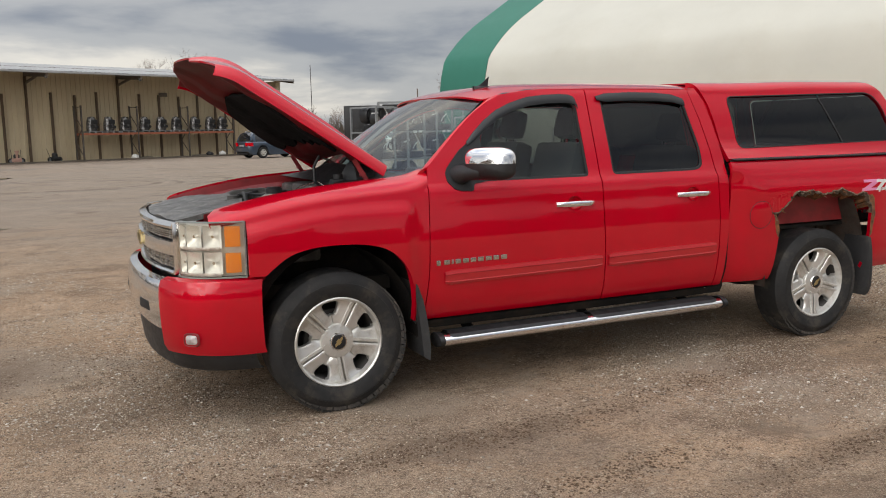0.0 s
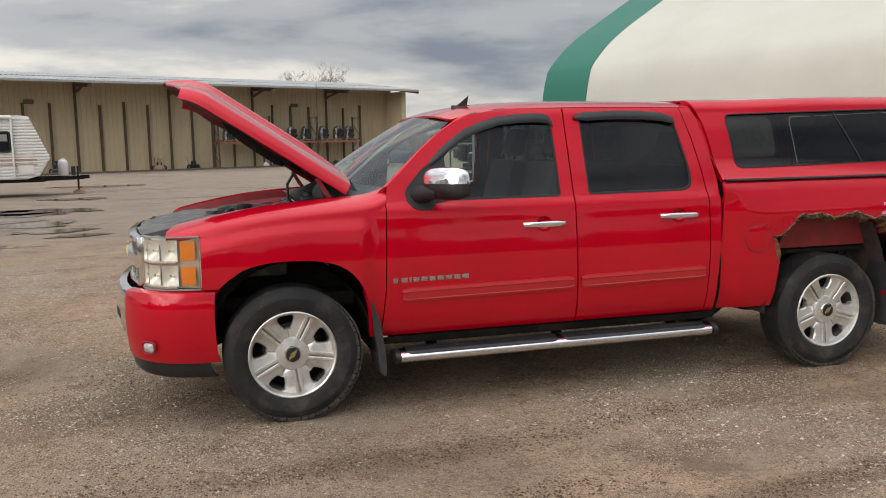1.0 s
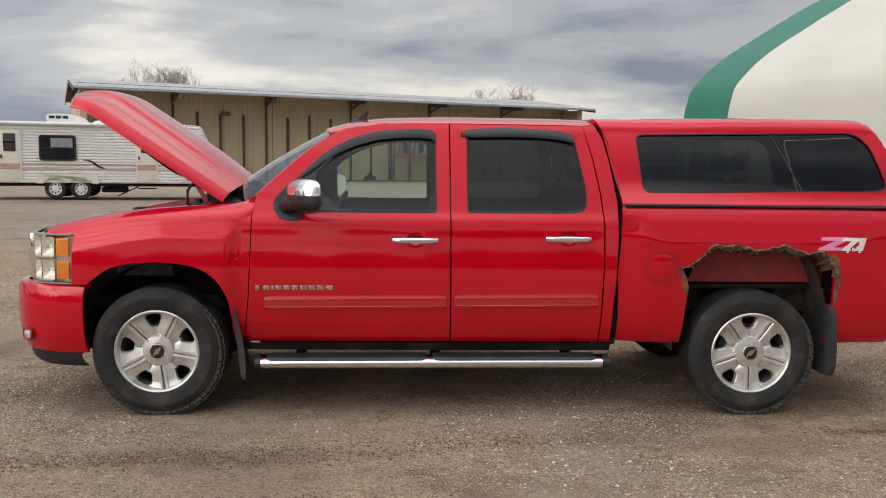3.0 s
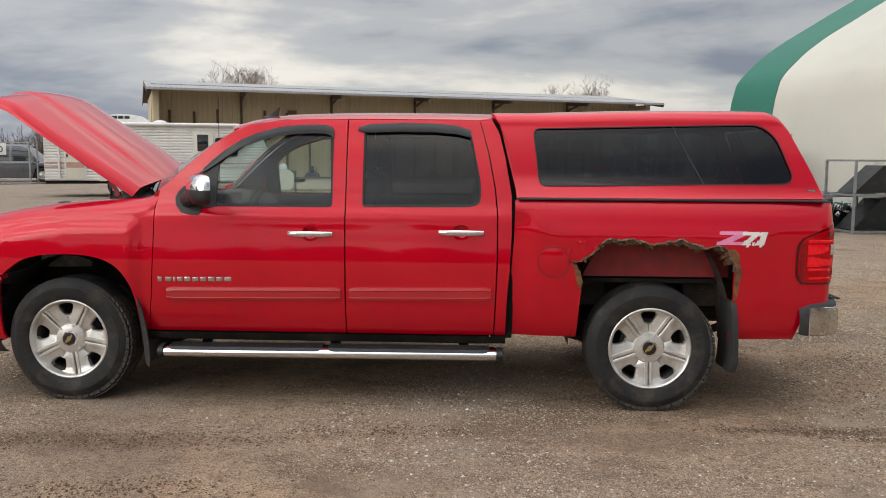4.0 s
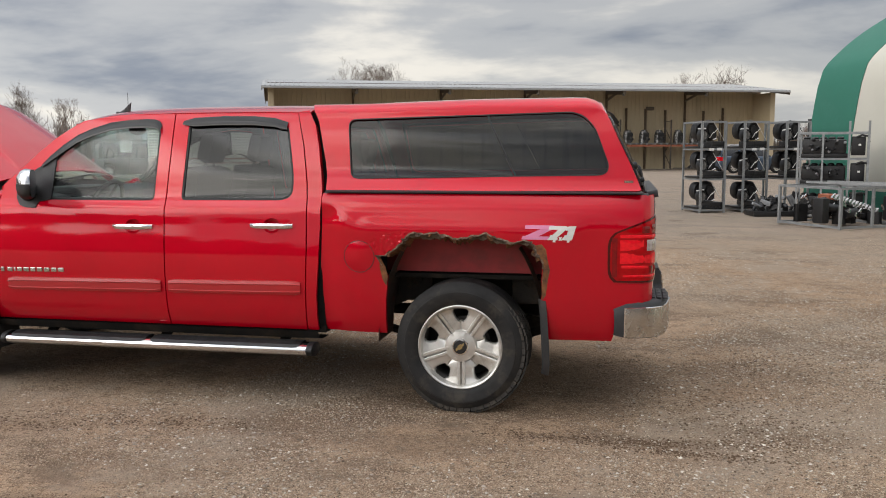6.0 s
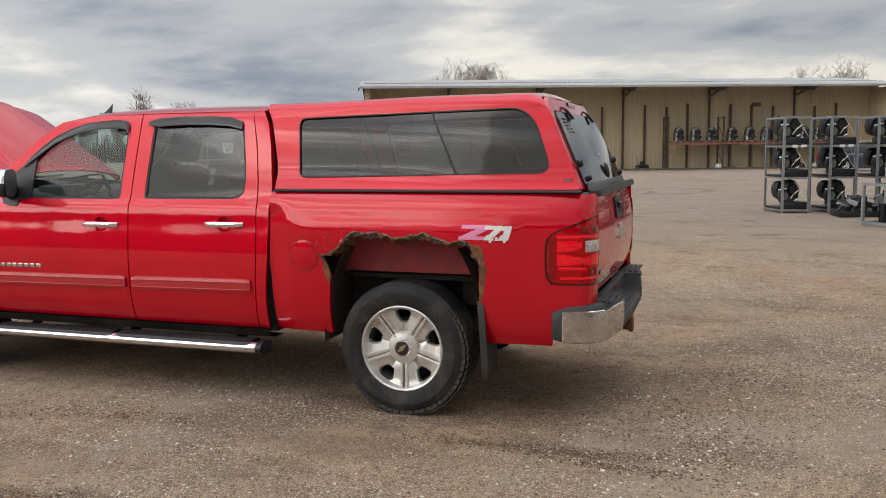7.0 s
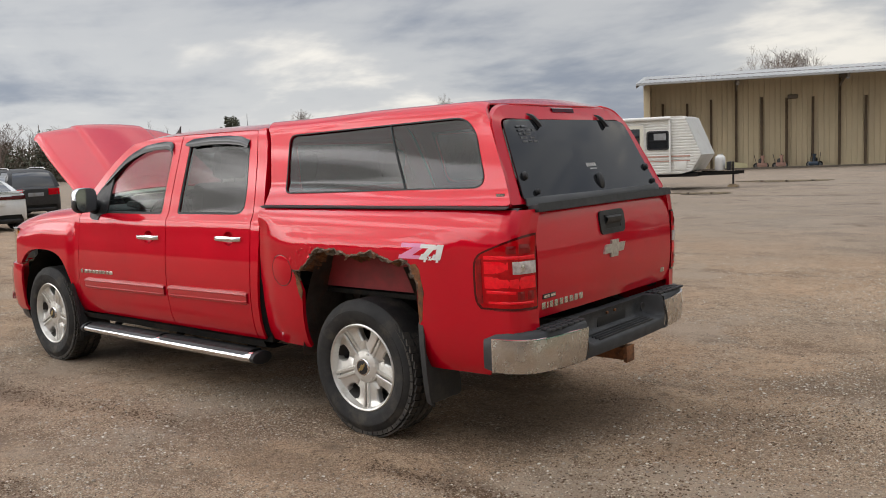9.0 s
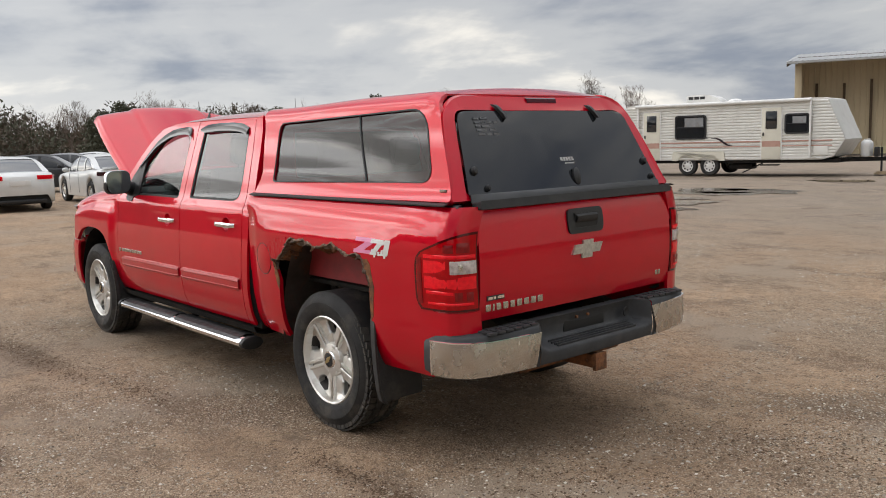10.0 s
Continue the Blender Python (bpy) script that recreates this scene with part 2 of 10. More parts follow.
FRAME = mat("dusty_frame_steel", (0.040, 0.034, 0.028), (0.022, 0.019, 0.016), scale=7, rough=0.9, stain=(0.11, 0.06, 0.035), sscale=6, samount=0.5, bump=0.3, bscale=40)
FLAP = mat("dusty_rubber_flap", (0.030, 0.030, 0.031), (0.020, 0.020, 0.021), scale=8, rough=0.7, stain=(0.085, 0.075, 0.062), sscale=5, samount=0.45, bump=0.15, bscale=60)
WHEELHOUSE = mat("dusty_wheelhouse", (0.125, 0.098, 0.080), (0.075, 0.056, 0.046), scale=7, rough=0.95, stain=(0.20, 0.07, 0.035), sscale=6, samount=0.6, bump=0.3, bscale=40)
GREYPAINT = mat("grey_painted_steel", (0.25, 0.255, 0.26), (0.19, 0.195, 0.2), scale=5, rough=0.6, stain=(0.18, 0.12, 0.08), sscale=6, samount=0.4)
MACHINE = mat("black_machine_paint", (0.006, 0.006, 0.0065), (0.011, 0.011, 0.012), scale=6, rough=0.35, rough2=0.55, stain=(0.05, 0.045, 0.04), sscale=4, samount=0.2)
CREAM = mat("cream_metal_cladding", (0.56, 0.462, 0.305), (0.50, 0.415, 0.275), scale=0.8, rough=0.55, stain=(0.40, 0.32, 0.20), sscale=0.7, samount=0.4, stretch=(1, 1, 0.25))
BROWN = mat("brown_stained_post", (0.085, 0.058, 0.036), (0.13, 0.09, 0.055), scale=3, rough=0.85, bump=0.1, bscale=30)
SOFFIT = mat("weathered_timber", (0.12, 0.10, 0.078), (0.16, 0.13, 0.10), scale=2, rough=0.9)
FASCIA = mat("grey_fascia", (0.36, 0.36, 0.35), (0.30, 0.30, 0.29), scale=1, rough=0.6)
ROOFING = mat("pale_grey_roof_sheet", (0.40, 0.40, 0.39), (0.33, 0.33, 0.325), scale=0.6, rough=0.4)
FABRIC = mat("ivory_fabric", (0.54, 0.52, 0.445), (0.50, 0.48, 0.41), scale=0.4, rough=0.7, stain=(0.46, 0.43, 0.35), sscale=0.35, samount=0.35, bump=0.03, bscale=6)
GREENFAB = mat("green_fabric", (0.022, 0.155, 0.105), (0.018, 0.135, 0.09), scale=0.5, rough=0.65, stain=(0.05, 0.20, 0.15), sscale=0.5, samount=0.4)
TRAILERW = mat("trailer_white_siding", (0.70, 0.69, 0.65), (0.64, 0.63, 0.59), scale=1.2, rough=0.45, stain=(0.45, 0.43, 0.38), sscale=1.4, samount=0.35)
TRAILERD = mat("trailer_cream_door", (0.66, 0.63, 0.53), (0.62, 0.59, 0.50), rough=0.5)
STRIPE = mat("faded_brick_stripe", (0.40, 0.22, 0.17), (0.46, 0.28, 0.22), scale=5, rough=0.6)
ORANGE = mat("orange_rack_beam", (0.34, 0.105, 0.05), (0.26, 0.085, 0.045), scale=3, rough=0.65)
RACKPOST = mat("dark_rack_upright", (0.06, 0.05, 0.04), (0.09, 0.07, 0.055), rough=0.7)
WOOD = mat("pallet_wood", (0.36, 0.27, 0.17), (0.26, 0.19, 0.12), scale=6, rough=0.85, vary=0.2)
WRAP = mat("plastic_wrapped_engine", (0.120, 0.110, 0.104), (0.030, 0.027, 0.025), scale=5, rough=0.12, rough2=0.25, coat=0.8, stain=(0.36, 0.34, 0.31), sscale=6, samount=0.55)
CARGLASS = mat("dark_car_glass", (0.015, 0.017, 0.02), rough=0.05, coat=1.0)
CARBLUE = mat("slate_blue_car_paint", (0.035, 0.06, 0.095), rough=0.3, metal=0.3, coat=1.0)
CARWHITE = mat("white_car_paint", (0.68, 0.68, 0.66), (0.62, 0.62, 0.6), rough=0.35, coat=0.8)
CARBLACK = mat("black_plastic", (0.014, 0.014, 0.015), (0.022, 0.022, 0.023), scale=9, rough=0.42, rough2=0.58, bump=0.05, bscale=300, stain=(0.055, 0.05, 0.045), sscale=5, samount=0.25)
CARGREY = mat("grey_car_paint", (0.12, 0.12, 0.125), rough=0.35, metal=0.4, coat=0.8)
BARK = mat("bare_bark", (0.16, 0.125, 0.10), (0.11, 0.088, 0.07), scale=3, rough=0.95, vary=0.25)
TWIG = mat("bare_twigs", (0.19, 0.145, 0.118), (0.13, 0.10, 0.082), scale=0.3, rough=0.95, vary=0.25)
NEEDLE = mat("conifer_needles", (0.070, 0.076, 0.048), (0.098, 0.098, 0.066), scale=1.5, rough=0.9, vary=0.25)
BRUSH = mat("winter_brush", (0.125, 0.098, 0.072), (0.075, 0.062, 0.047), scale=0.25, rough=1.0)
TARP = mat("pale_yellow_tarp", (0.62, 0.57, 0.33), (0.55, 0.5, 0.3), rough=0.7)


def ground_mat():
    """Packed dirt and fine gravel: brown and grey patches, stones, wheel-worn marks and damp patches."""
    m = bpy.data.materials.new("packed_gravel_dirt")
    m.use_nodes = True
    nt = m.node_tree
    nodes, links = nt.nodes, nt.links
    b = nodes["Principled BSDF"]
    tc = nodes.new("ShaderNodeTexCoord")

    def tex(s, detail=6.0, r=0.6, stretch=None, rot=0.0):
        n = nodes.new("ShaderNodeTexNoise")
        n.inputs["Scale"].default_value, n.inputs["Detail"].default_value, n.inputs["Roughness"].default_value = s, detail, r
        src = tc.outputs["Object"]
        if stretch:
            mp = nodes.new("ShaderNodeMapping")
            mp.inputs["Scale"].default_value = stretch
            mp.inputs["Rotation"].default_value = (0, 0, radians(rot))
            links.new(src, mp.inputs["Vector"])
            src = mp.outputs[0]
        links.new(src, n.inputs["Vector"])
        return n.outputs[0]

    def rng(v, lo, hi, a=0.0, c=1.0):
        n = nodes.new("ShaderNodeMapRange")
        n.interpolation_type = "SMOOTHSTEP"
        for key, val in (("From Min", lo), ("From Max", hi), ("To Min", a), ("To Max", c)):
            n.inputs[key].default_value = val
        links.new(v, n.inputs["Value"])
        return n.outputs[0]

    def mix(fac, a, c, kind="MIX"):
        n = nodes.new("ShaderNodeMix")
        n.data_type, n.blend_type = "RGBA", kind
        for key, v in (("Factor", fac), ("A", a), ("B", c)):
            if isinstance(v, (int, float)):
                n.inputs[key].default_value = v
            elif isinstance(v, tuple):
                n.inputs[key].default_value = (*v, 1)
            else:
                links.new(v, n.inputs[key])
        return n.outputs["Result"]

    def math2(op, a, c):
        n = nodes.new("ShaderNodeMath")
        n.operation = op
        for i, v in enumerate((a, c)):
            if isinstance(v, (int, float)):
                n.inputs[i].default_value = v
            else:
                links.new(v, n.inputs[i])
        return n.outputs[0]

    big = tex(0.22, 6, 0.6)
    mid = tex(1.1, 7, 0.65)
    mott = tex(6.5, 6, 0.72)
    fine = tex(34.0, 5, 0.75)
    grit = tex(120.0, 3, 0.75)
    tracks = tex(0.6, 8, 0.70, (0.65, 1.25, 1), 18)
    tracks2 = tex(0.9, 8, 0.72, (0.6, 1.4, 1), -38)
    far = tex(0.06, 4, 0.5)
    col = mix(rng(big, 0.40, 0.60), (0.304, 0.201, 0.123), (0.263, 0.194, 0.134))
    col = mix(rng(far, 0.45, 0.60, 0, 0.5), col, (0.308, 0.233, 0.167))
    col = mix(rng(mid, 0.46, 0.62, 0, 0.85), col, (0.390, 0.268, 0.171))
    col = mix(rng(mott, 0.50, 0.68, 0, 0.75), col, (0.150, 0.099, 0.063))
    col = mix(rng(mott, 0.46, 0.30, 0, 0.6), col, (0.417, 0.308, 0.209))
    col = mix(rng(tracks, 0.52, 0.62, 0, 0.75), col, (0.131, 0.088, 0.058))
    col = mix(rng(tracks2, 0.57, 0.67, 0, 0.6), col, (0.114, 0.077, 0.053))
    col = mix(rng(fine, 0.46, 0.68, 0, 0.80), col, (0.077, 0.053, 0.037))
    col = mix(rng(grit, 0.53, 0.64, 0, 0.9), col, (0.508, 0.396, 0.292))
    col = mix(rng(grit, 0.46, 0.34, 0, 0.9), col, (0.072, 0.051, 0.037))

    # greyer, washed gravel away from the trodden strip by the truck
    sep = nodes.new("ShaderNodeSeparateXYZ")
    links.new(tc.outputs["Object"], sep.inputs[0])
    yard = rng(math2("ADD", sep.outputs["Y"], math2("MULTIPLY", big, 9.0)), 7.0, 19.0, 0, 0.62)
    col = mix(yard, col, mix(mid, (0.175, 0.150, 0.128), (0.330, 0.290, 0.250)))

    def chips(scale, size, share, where):
        vor = nodes.new("ShaderNodeTexVoronoi")
        vor.inputs["Scale"].default_value = scale
        links.new(tc.outputs["Object"], vor.inputs["Vector"])
        pick = nodes.new("ShaderNodeSeparateColor")
        links.new(vor.outputs["Color"], pick.inputs[0])
        spot = rng(vor.outputs["Distance"], size * 0.6, size, 1.0, 0.0)
        return math2("MULTIPLY", spot, math2("MULTIPLY", rng(pick.outputs[0], 1 - share, 1 - share * 0.8), where)), pick.outputs[1]

    patchy = rng(tex(0.45, 6, 0.65), 0.40, 0.58, 0.25, 1.0)
    s1, p1 = chips(62.0, 0.40, 0.50, patchy)
    s2, p2 = chips(30.0, 0.30, 0.34, patchy)
    s3, p3 = chips(14.0, 0.22, 0.14, patchy)
    for st, pk in ((s1, p1), (s2, p2), (s3, p3)):
        col = mix(math2("MULTIPLY", st, 0.95), col, mix(pk, (0.190, 0.150, 0.110), (0.560, 0.480, 0.370)))
    # dry pale patches and dark trampled ones over the yard
    col = mix(rng(tex(0.55, 7, 0.66), 0.53, 0.63, 0, 0.55), col, (0.46, 0.385, 0.300))
    col = mix(rng(tex(0.95, 7, 0.70, (0.9, 1.1, 1), -12), 0.55, 0.66, 0, 0.60), col, (0.130, 0.098, 0.072))
    damp = rng(tex(0.16, 4, 0.5), 0.60, 0.70)
    col = mix(math2("MULTIPLY", damp, 0.35), col, (0.09, 0.073, 0.058))
    rag = math2("ADD", math2("MULTIPLY", tex(1.7, 6, 0.65), 1.9), math2("MULTIPLY", mott, 0.7))

    def local(cx, cy, rx, ry, rot):
        mp = nodes.new("ShaderNodeMapping")
        mp.vector_type = "TEXTURE"
        mp.inputs["Location"].default_value = (cx, cy, 0)
        mp.inputs["Rotation"].default_value = (0, 0, radians(rot))
        mp.inputs["Scale"].default_value = (rx, ry, 1.0)
        links.new(tc.outputs["Object"], mp.inputs["Vector"])
        ln = nodes.new("ShaderNodeVectorMath")
        ln.operation = "LENGTH"
        links.new(mp.outputs[0], ln.inputs[0])
        return ln.outputs["Value"]

    # damp soil in ragged patches and wheel ruts
    wet = None
    for spot in ((0.35, -1.68, 1.5, 0.20, 3), (-1.2, -0.25, 0.9, 0.5, 30), (-1.9, 0.6, 1.3, 0.35, 60), (4.9, 0.15, 1.3, 0.7, 20), (5.5, 1.4, 0.9, 0.3, 40), (4.66, -1.22, 0.9, 0.14, 4), (5.4, -1.0, 0.7, 0.25, -8), (2.2, -2.6, 1.5, 0.16, 8), (6.8, 2.6, 1.7, 0.35, 50), (0.9, -3.1, 1.8, 0.28, 5), (-2.8, 2.6, 1.4, 0.5, 20), (3.4, -1.5, 1.2, 0.25, -4)):
        s = rng(math2("ADD", local(*spot), rag), 2.35, 1.55)
        wet = s if wet is None else math2("MAXIMUM", wet, s)
    col = mix(math2("MULTIPLY", wet, 0.72), col, mix(0.45, (0.105, 0.076, 0.054), col))
    # turning marks of tyres in the yard
    marks = None
    for cx, cy, rx, ry, rot, w in ((-1.6, 24.8, 3.6, 2.9, 0, 0.07), (-1.4, 24.6, 4.1, 3.3, 0, 0.05), (-0.6, 25.4, 5.2, 3.6, 8, 0.05)):
        d = math2("ABSOLUTE", math2("SUBTRACT", math2("ADD", local(cx, cy, rx, ry, rot), math2("MULTIPLY", mid, 0.10)), 1.05), 0.0)
        s = math2("MULTIPLY", rng(d, w, w * 0.3), rng(mid, 0.40, 0.56))
        marks = s if marks is None else math2("MAXIMUM", marks, s)
    col = mix(math2("MULTIPLY", marks, 0.55), col, (0.085, 0.066, 0.050))
    col = mix(rng(tex(0.55, 6, 0.62), 0.50, 0.64, 0, 0.45), col, (0.125, 0.092, 0.066))
    col = mix(1.0, col, mix(math2("MULTIPLY", yard, 1.6), (1.36, 1.335, 1.32), (1.16, 1.15, 1.13)), "MULTIPLY")
    links.new(col, b.inputs["Base Color"])
    links.new(rng(damp, 0, 1, 0.93, 0.66), b.inputs["Roughness"])
    b.inputs["Specular IOR Level"].default_value = 0.12
    h = math2("ADD", math2("MULTIPLY", fine, 0.7), math2("ADD", math2("ADD", math2("MULTIPLY", mid, 2.6), math2("MULTIPLY", mott, 0.8)), math2("MULTIPLY", math2("ADD", s2, math2("ADD", s3, grit)), 0.45)))
    bn = nodes.new("ShaderNodeBump")
    bn.inputs["Strength"].default_value = 1.0
    bn.inputs["Distance"].default_value = 0.03
    links.new(h, bn.inputs["Height"])
    links.new(bn.outputs[0], b.inputs["Normal"])
    return m


GROUND = ground_mat()
PUDDLE = mat("shallow_puddle_water", (0.14, 0.115, 0.09), (0.19, 0.155, 0.12), scale=3, rough=0.05, rough2=0.16, spec=0.6)
MUD = mat("dark_damp_soil", (0.150, 0.098, 0.062), (0.100, 0.066, 0.043), scale=9, rough=0.95, spec=0.1, bump=0.5, bscale=60)


# ---- mesh helpers ----
def link(name, bm, material, parent=None, smooth=True, angle=40):
    me = bpy.data.meshes.new(name)
    if smooth:
        for f in bm.faces:
            f.smooth = True
        lim = math.cos(radians(angle))
        bm.normal_update()
        for e in bm.edges:
            if len(e.link_faces) == 2 and e.link_faces[0].normal.dot(e.link_faces[1].normal) < lim:
                e.smooth = False
    bm.to_mesh(me)
    bm.free()
    for m in material if isinstance(material, (list, tuple)) else (material,):
        me.materials.append(m)
    ob = new(name, me)
    if parent:
        ob.parent = parent
    return ob


def part(name, bm, material, parent, label="", smooth=True, angle=40):
    ob = link(name, bm, material, parent, smooth, angle)
    return tagged(ob, label=label) if label else ob


def thing(name, label, category, group="", kind="", at=None):
    e = new(name)
    e.empty_display_size = 0.2
    if at is not None:
        e.matrix_world = at
    return tagged(e, label, category, group, kind)


def pane(ob):
    """Glass lets daylight through."""
    ob.visible_shadow = False
    return ob


def B():
    return bmesh.new()


def box(bm, x0, x1, y0, y1, z0, z1, bevel=0.0, m=None, mi=0):
    r = bmesh.ops.create_cube(bm, size=1.0)
    vs = r["verts"]
    for v in vs:
        v.co = Vector((x0 + (v.co.x + 0.5) * (x1 - x0), y0 + (v.co.y + 0.5) * (y1 - y0), z0 + (v.co.z + 0.5) * (z1 - z0)))
        if m:
            v.co = m @ v.co
    fs = list({f for v in vs for f in v.link_faces})
    for f in fs:
        f.material_index = mi
    if bevel:
        es = list({e for v in vs for e in v.link_edges})
        bmesh.ops.bevel(bm, geom=es, offset=bevel, segments=2, affect="EDGES", profile=0.6)
    return vs


def rod(bm, p, q, r0, r1=None, n=10, caps=True, mi=0):
    p, q = Vector(p), Vector(q)
    r1 = r0 if r1 is None else r1
    d = q - p
    rot = d.to_track_quat("Z", "Y").to_matrix().to_4x4()
    mm = Matrix.Translation((p + q) / 2) @ rot
    r = bmesh.ops.create_cone(bm, cap_ends=caps, segments=n, radius1=r0, radius2=r1, depth=d.length, matrix=mm)
    if mi:
        for f in {f for v in r["verts"] for f in v.link_faces}:
            f.material_index = mi


def bar(bm, p, q, w, h, mi=0, up=(0, 0, 1)):
    """A square bar from p to q."""
    p, q, up = Vector(p), Vector(q), Vector(up)
    d = (q - p).normalized()
    if abs(d.dot(up)) > 0.99:
        up = Vector((0, 1, 0))
    s = d.cross(up).normalized()
    t = s.cross(d)
    ring = [s * a * w / 2 + t * c * h / 2 for a, c in ((-1, -1), (1, -1), (1, 1), (-1, 1))]
    a = [bm.verts.new(p + o) for o in ring]
    c = [bm.verts.new(q + o) for o in ring]
    fs = [bm.faces.new(a[::-1]), bm.faces.new(c)]
    for i in range(4):
        fs.append(bm.faces.new((a[i], a[(i + 1) % 4], c[(i + 1) % 4], c[i])))
    for f in fs:
        f.material_index = mi


def grid(bm, rows, close_u=False, close_v=False, mi=0, flip=False):
    """Faces between rows of points."""
    vs = [[bm.verts.new(p) for p in r] for r in rows]
    nu, nv = len(vs), len(vs[0])
    for i in range(nu if close_u else nu - 1):
        for j in range(nv if close_v else nv - 1):
            q = [vs[i][j], vs[(i + 1) % nu][j], vs[(i + 1) % nu][(j + 1) % nv], vs[i][(j + 1) % nv]]
            q = list(dict.fromkeys(q))
            if len(q) > 2:
                f = bm.faces.new(q[::-1] if flip else q)
                f.material_index = mi
    return vs


def tube(bm, pts, r, n=8, caps=True):
    pts = [Vector(p) for p in pts]
    rows = []
    side = None
    for i, p in enumerate(pts):
        d = (pts[min(i + 1, len(pts) - 1)] - pts[max(i - 1, 0)]).normalized()
        if side is None:
            side = d.orthogonal().normalized()
        side = (side - d * side.dot(d)).normalized()
        up = d.cross(side)
        rr = r[i] if isinstance(r, (list, tuple)) else r
        rows.append([p + (side * math.cos(a) + up * math.sin(a)) * rr for a in (2 * math.pi * k / n for k in range(n))])
    vs = grid(bm, rows, close_v=True)
    if caps:
        bm.faces.new(vs[0][::-1])
        bm.faces.new(vs[-1])


def lathe(bm, prof, n=32, m=None, close=False, mi=0):
    """Turn (radius, height) pairs about z, then move by m."""
    rows = []
    for k in range(n):
        a = 2 * math.pi * k / n
        rows.append([(m or Matrix()) @ Vector((r * math.cos(a), r * math.sin(a), h)) for r, h in prof])
    grid(bm, rows, close_u=True, close_v=close, mi=mi)


def curve(tab):
    """A smooth function through (x, value) pairs."""
    xs, ys = np.array([t[0] for t in tab], float), np.array([t[1] for t in tab], float)
    d = np.diff(ys) / np.diff(xs)
    m = np.zeros(len(xs))
    m[0], m[-1] = d[0], d[-1]
    for i in range(1, len(xs) - 1):
        m[i] = 0 if d[i - 1] * d[i] <= 0 else 2 * d[i - 1] * d[i] / (d[i - 1] + d[i])

    def f(x):
        x = min(max(x, xs[0]), xs[-1])
        i = min(int(np.searchsorted(xs, x, side="right")) - 1, len(xs) - 2)
        h = xs[i + 1] - xs[i]
        t = (x - xs[i]) / h
        return float((2 * t**3 - 3 * t**2 + 1) * ys[i] + (t**3 - 2 * t**2 + t) * h * m[i] + (3 * t**2 - 2 * t**3) * ys[i + 1] + (t**3 - t**2) * h * m[i + 1])

    return f


def rounded(pts, r, n=4):
    """Round the corners of an outline. r: one radius, or one for each corner."""
    out = []
    k = len(pts)
    for i, p in enumerate(pts):
        rr = r[i] if isinstance(r, (list, tuple)) else r
        p, a, c = Vector((*p, 0)), Vector((*pts[i - 1], 0)), Vector((*pts[(i + 1) % k], 0))
        if rr <= 0:
            out.append((p.x, p.y))
            continue
        da, dc = (a - p), (c - p)
        ra, rc = min(rr, da.length * 0.45), min(rr, dc.length * 0.45)
        s, e = p + da.normalized() * ra, p + dc.normalized() * rc
        for j in range(n + 1):
            t = j / n
            q = s * (1 - t) ** 2 + p * 2 * t * (1 - t) + e * t * t
            out.append((q.x, q.y))
    return out


def skin(outline, fmap, out, holes=(), step=0.05, flange=0.02, stepv=None):
    """A sheet with a given outline and holes in a plane, cut to a fine net, laid on a surface by fmap, with a turned-in rim."""
    bm = bmesh.new()
    edges = []
    for loop in (outline, *holes):
        vs = [bm.verts.new((x, s, 0)) for x, s in loop]
        edges += [bm.edges.new((vs[i], vs[(i + 1) % len(vs)])) for i in range(len(vs))]
    bmesh.ops.triangle_fill(bm, edges=edges, use_beauty=True, normal=(0, 0, 1))
    xs, ss = [v.co.x for v in bm.verts], [v.co.y for v in bm.verts]
    for lo, hi, no, st in ((min(xs), max(xs), (1, 0, 0), step), (min(ss), max(ss), (0, 1, 0), stepv or step)):
        k = max(1, int((hi - lo) / st))
        for i in range(1, k):
            c = lo + (hi - lo) * i / k
            bmesh.ops.bisect_plane(bm, geom=bm.verts[:] + bm.edges[:] + bm.faces[:], plane_co=Vector(no) * c, plane_no=no, dist=1e-5)
    for v in bm.verts:
        v.co = Vector(fmap(v.co.x, v.co.y))
    bm.normal_update()
    total = sum((f.normal * f.calc_area() for f in bm.faces), Vector())
    if total.dot(Vector(out)) < 0:
        bmesh.ops.reverse_faces(bm, faces=bm.faces[:])
        bm.normal_update()
    if flange:
        rim = [e for e in bm.edges if len(e.link_faces) == 1]
        nrm = {v: v.normal.copy() for e in rim for v in e.verts}
        got = bmesh.ops.extrude_edge_only(bm, edges=rim)
        back = {}
        for v in got["geom"]:
            if isinstance(v, bmesh.types.BMVert):
                back[v] = v
        for e in rim:
            e.smooth = False
        for v in back:
            near = [e.other_vert(v) for e in v.link_edges if e.other_vert(v) in nrm]
            if near:
                v.co -= nrm[near[0]] * flange
    return bm


def mirrored(bm):
    for v in bm.verts:
        v.co.y = -v.co.y
    bmesh.ops.reverse_faces(bm, faces=bm.faces[:])
    return bm


def both(make):
    """The driver's side and its mirror."""
    return (make(), 0), (mirrored(make()), 1)


# ---- ground: one sheet to the horizon ----
def spaced(lo, hi, near0, near1, fine, grow):
    xs = list(np.arange(near0, near1 + 1e-6, fine))
    for sgn, end, limit in ((1, near1, hi), (-1, near0, lo)):
        x, d = end, fine
        while sgn * (limit - x) > 0:
            d *= grow
            x += sgn * d
            xs.append(x)
    return sorted(xs)


RUTS = ((0.0, -2.55, 6), (0.0, -3.6, 4), (5.6, -1.2, 38), (6.8, -0.6, 40), (-2.0, 0.3, 65), (-3.3, 0.6, 62), (2.0, -4.3, -14))


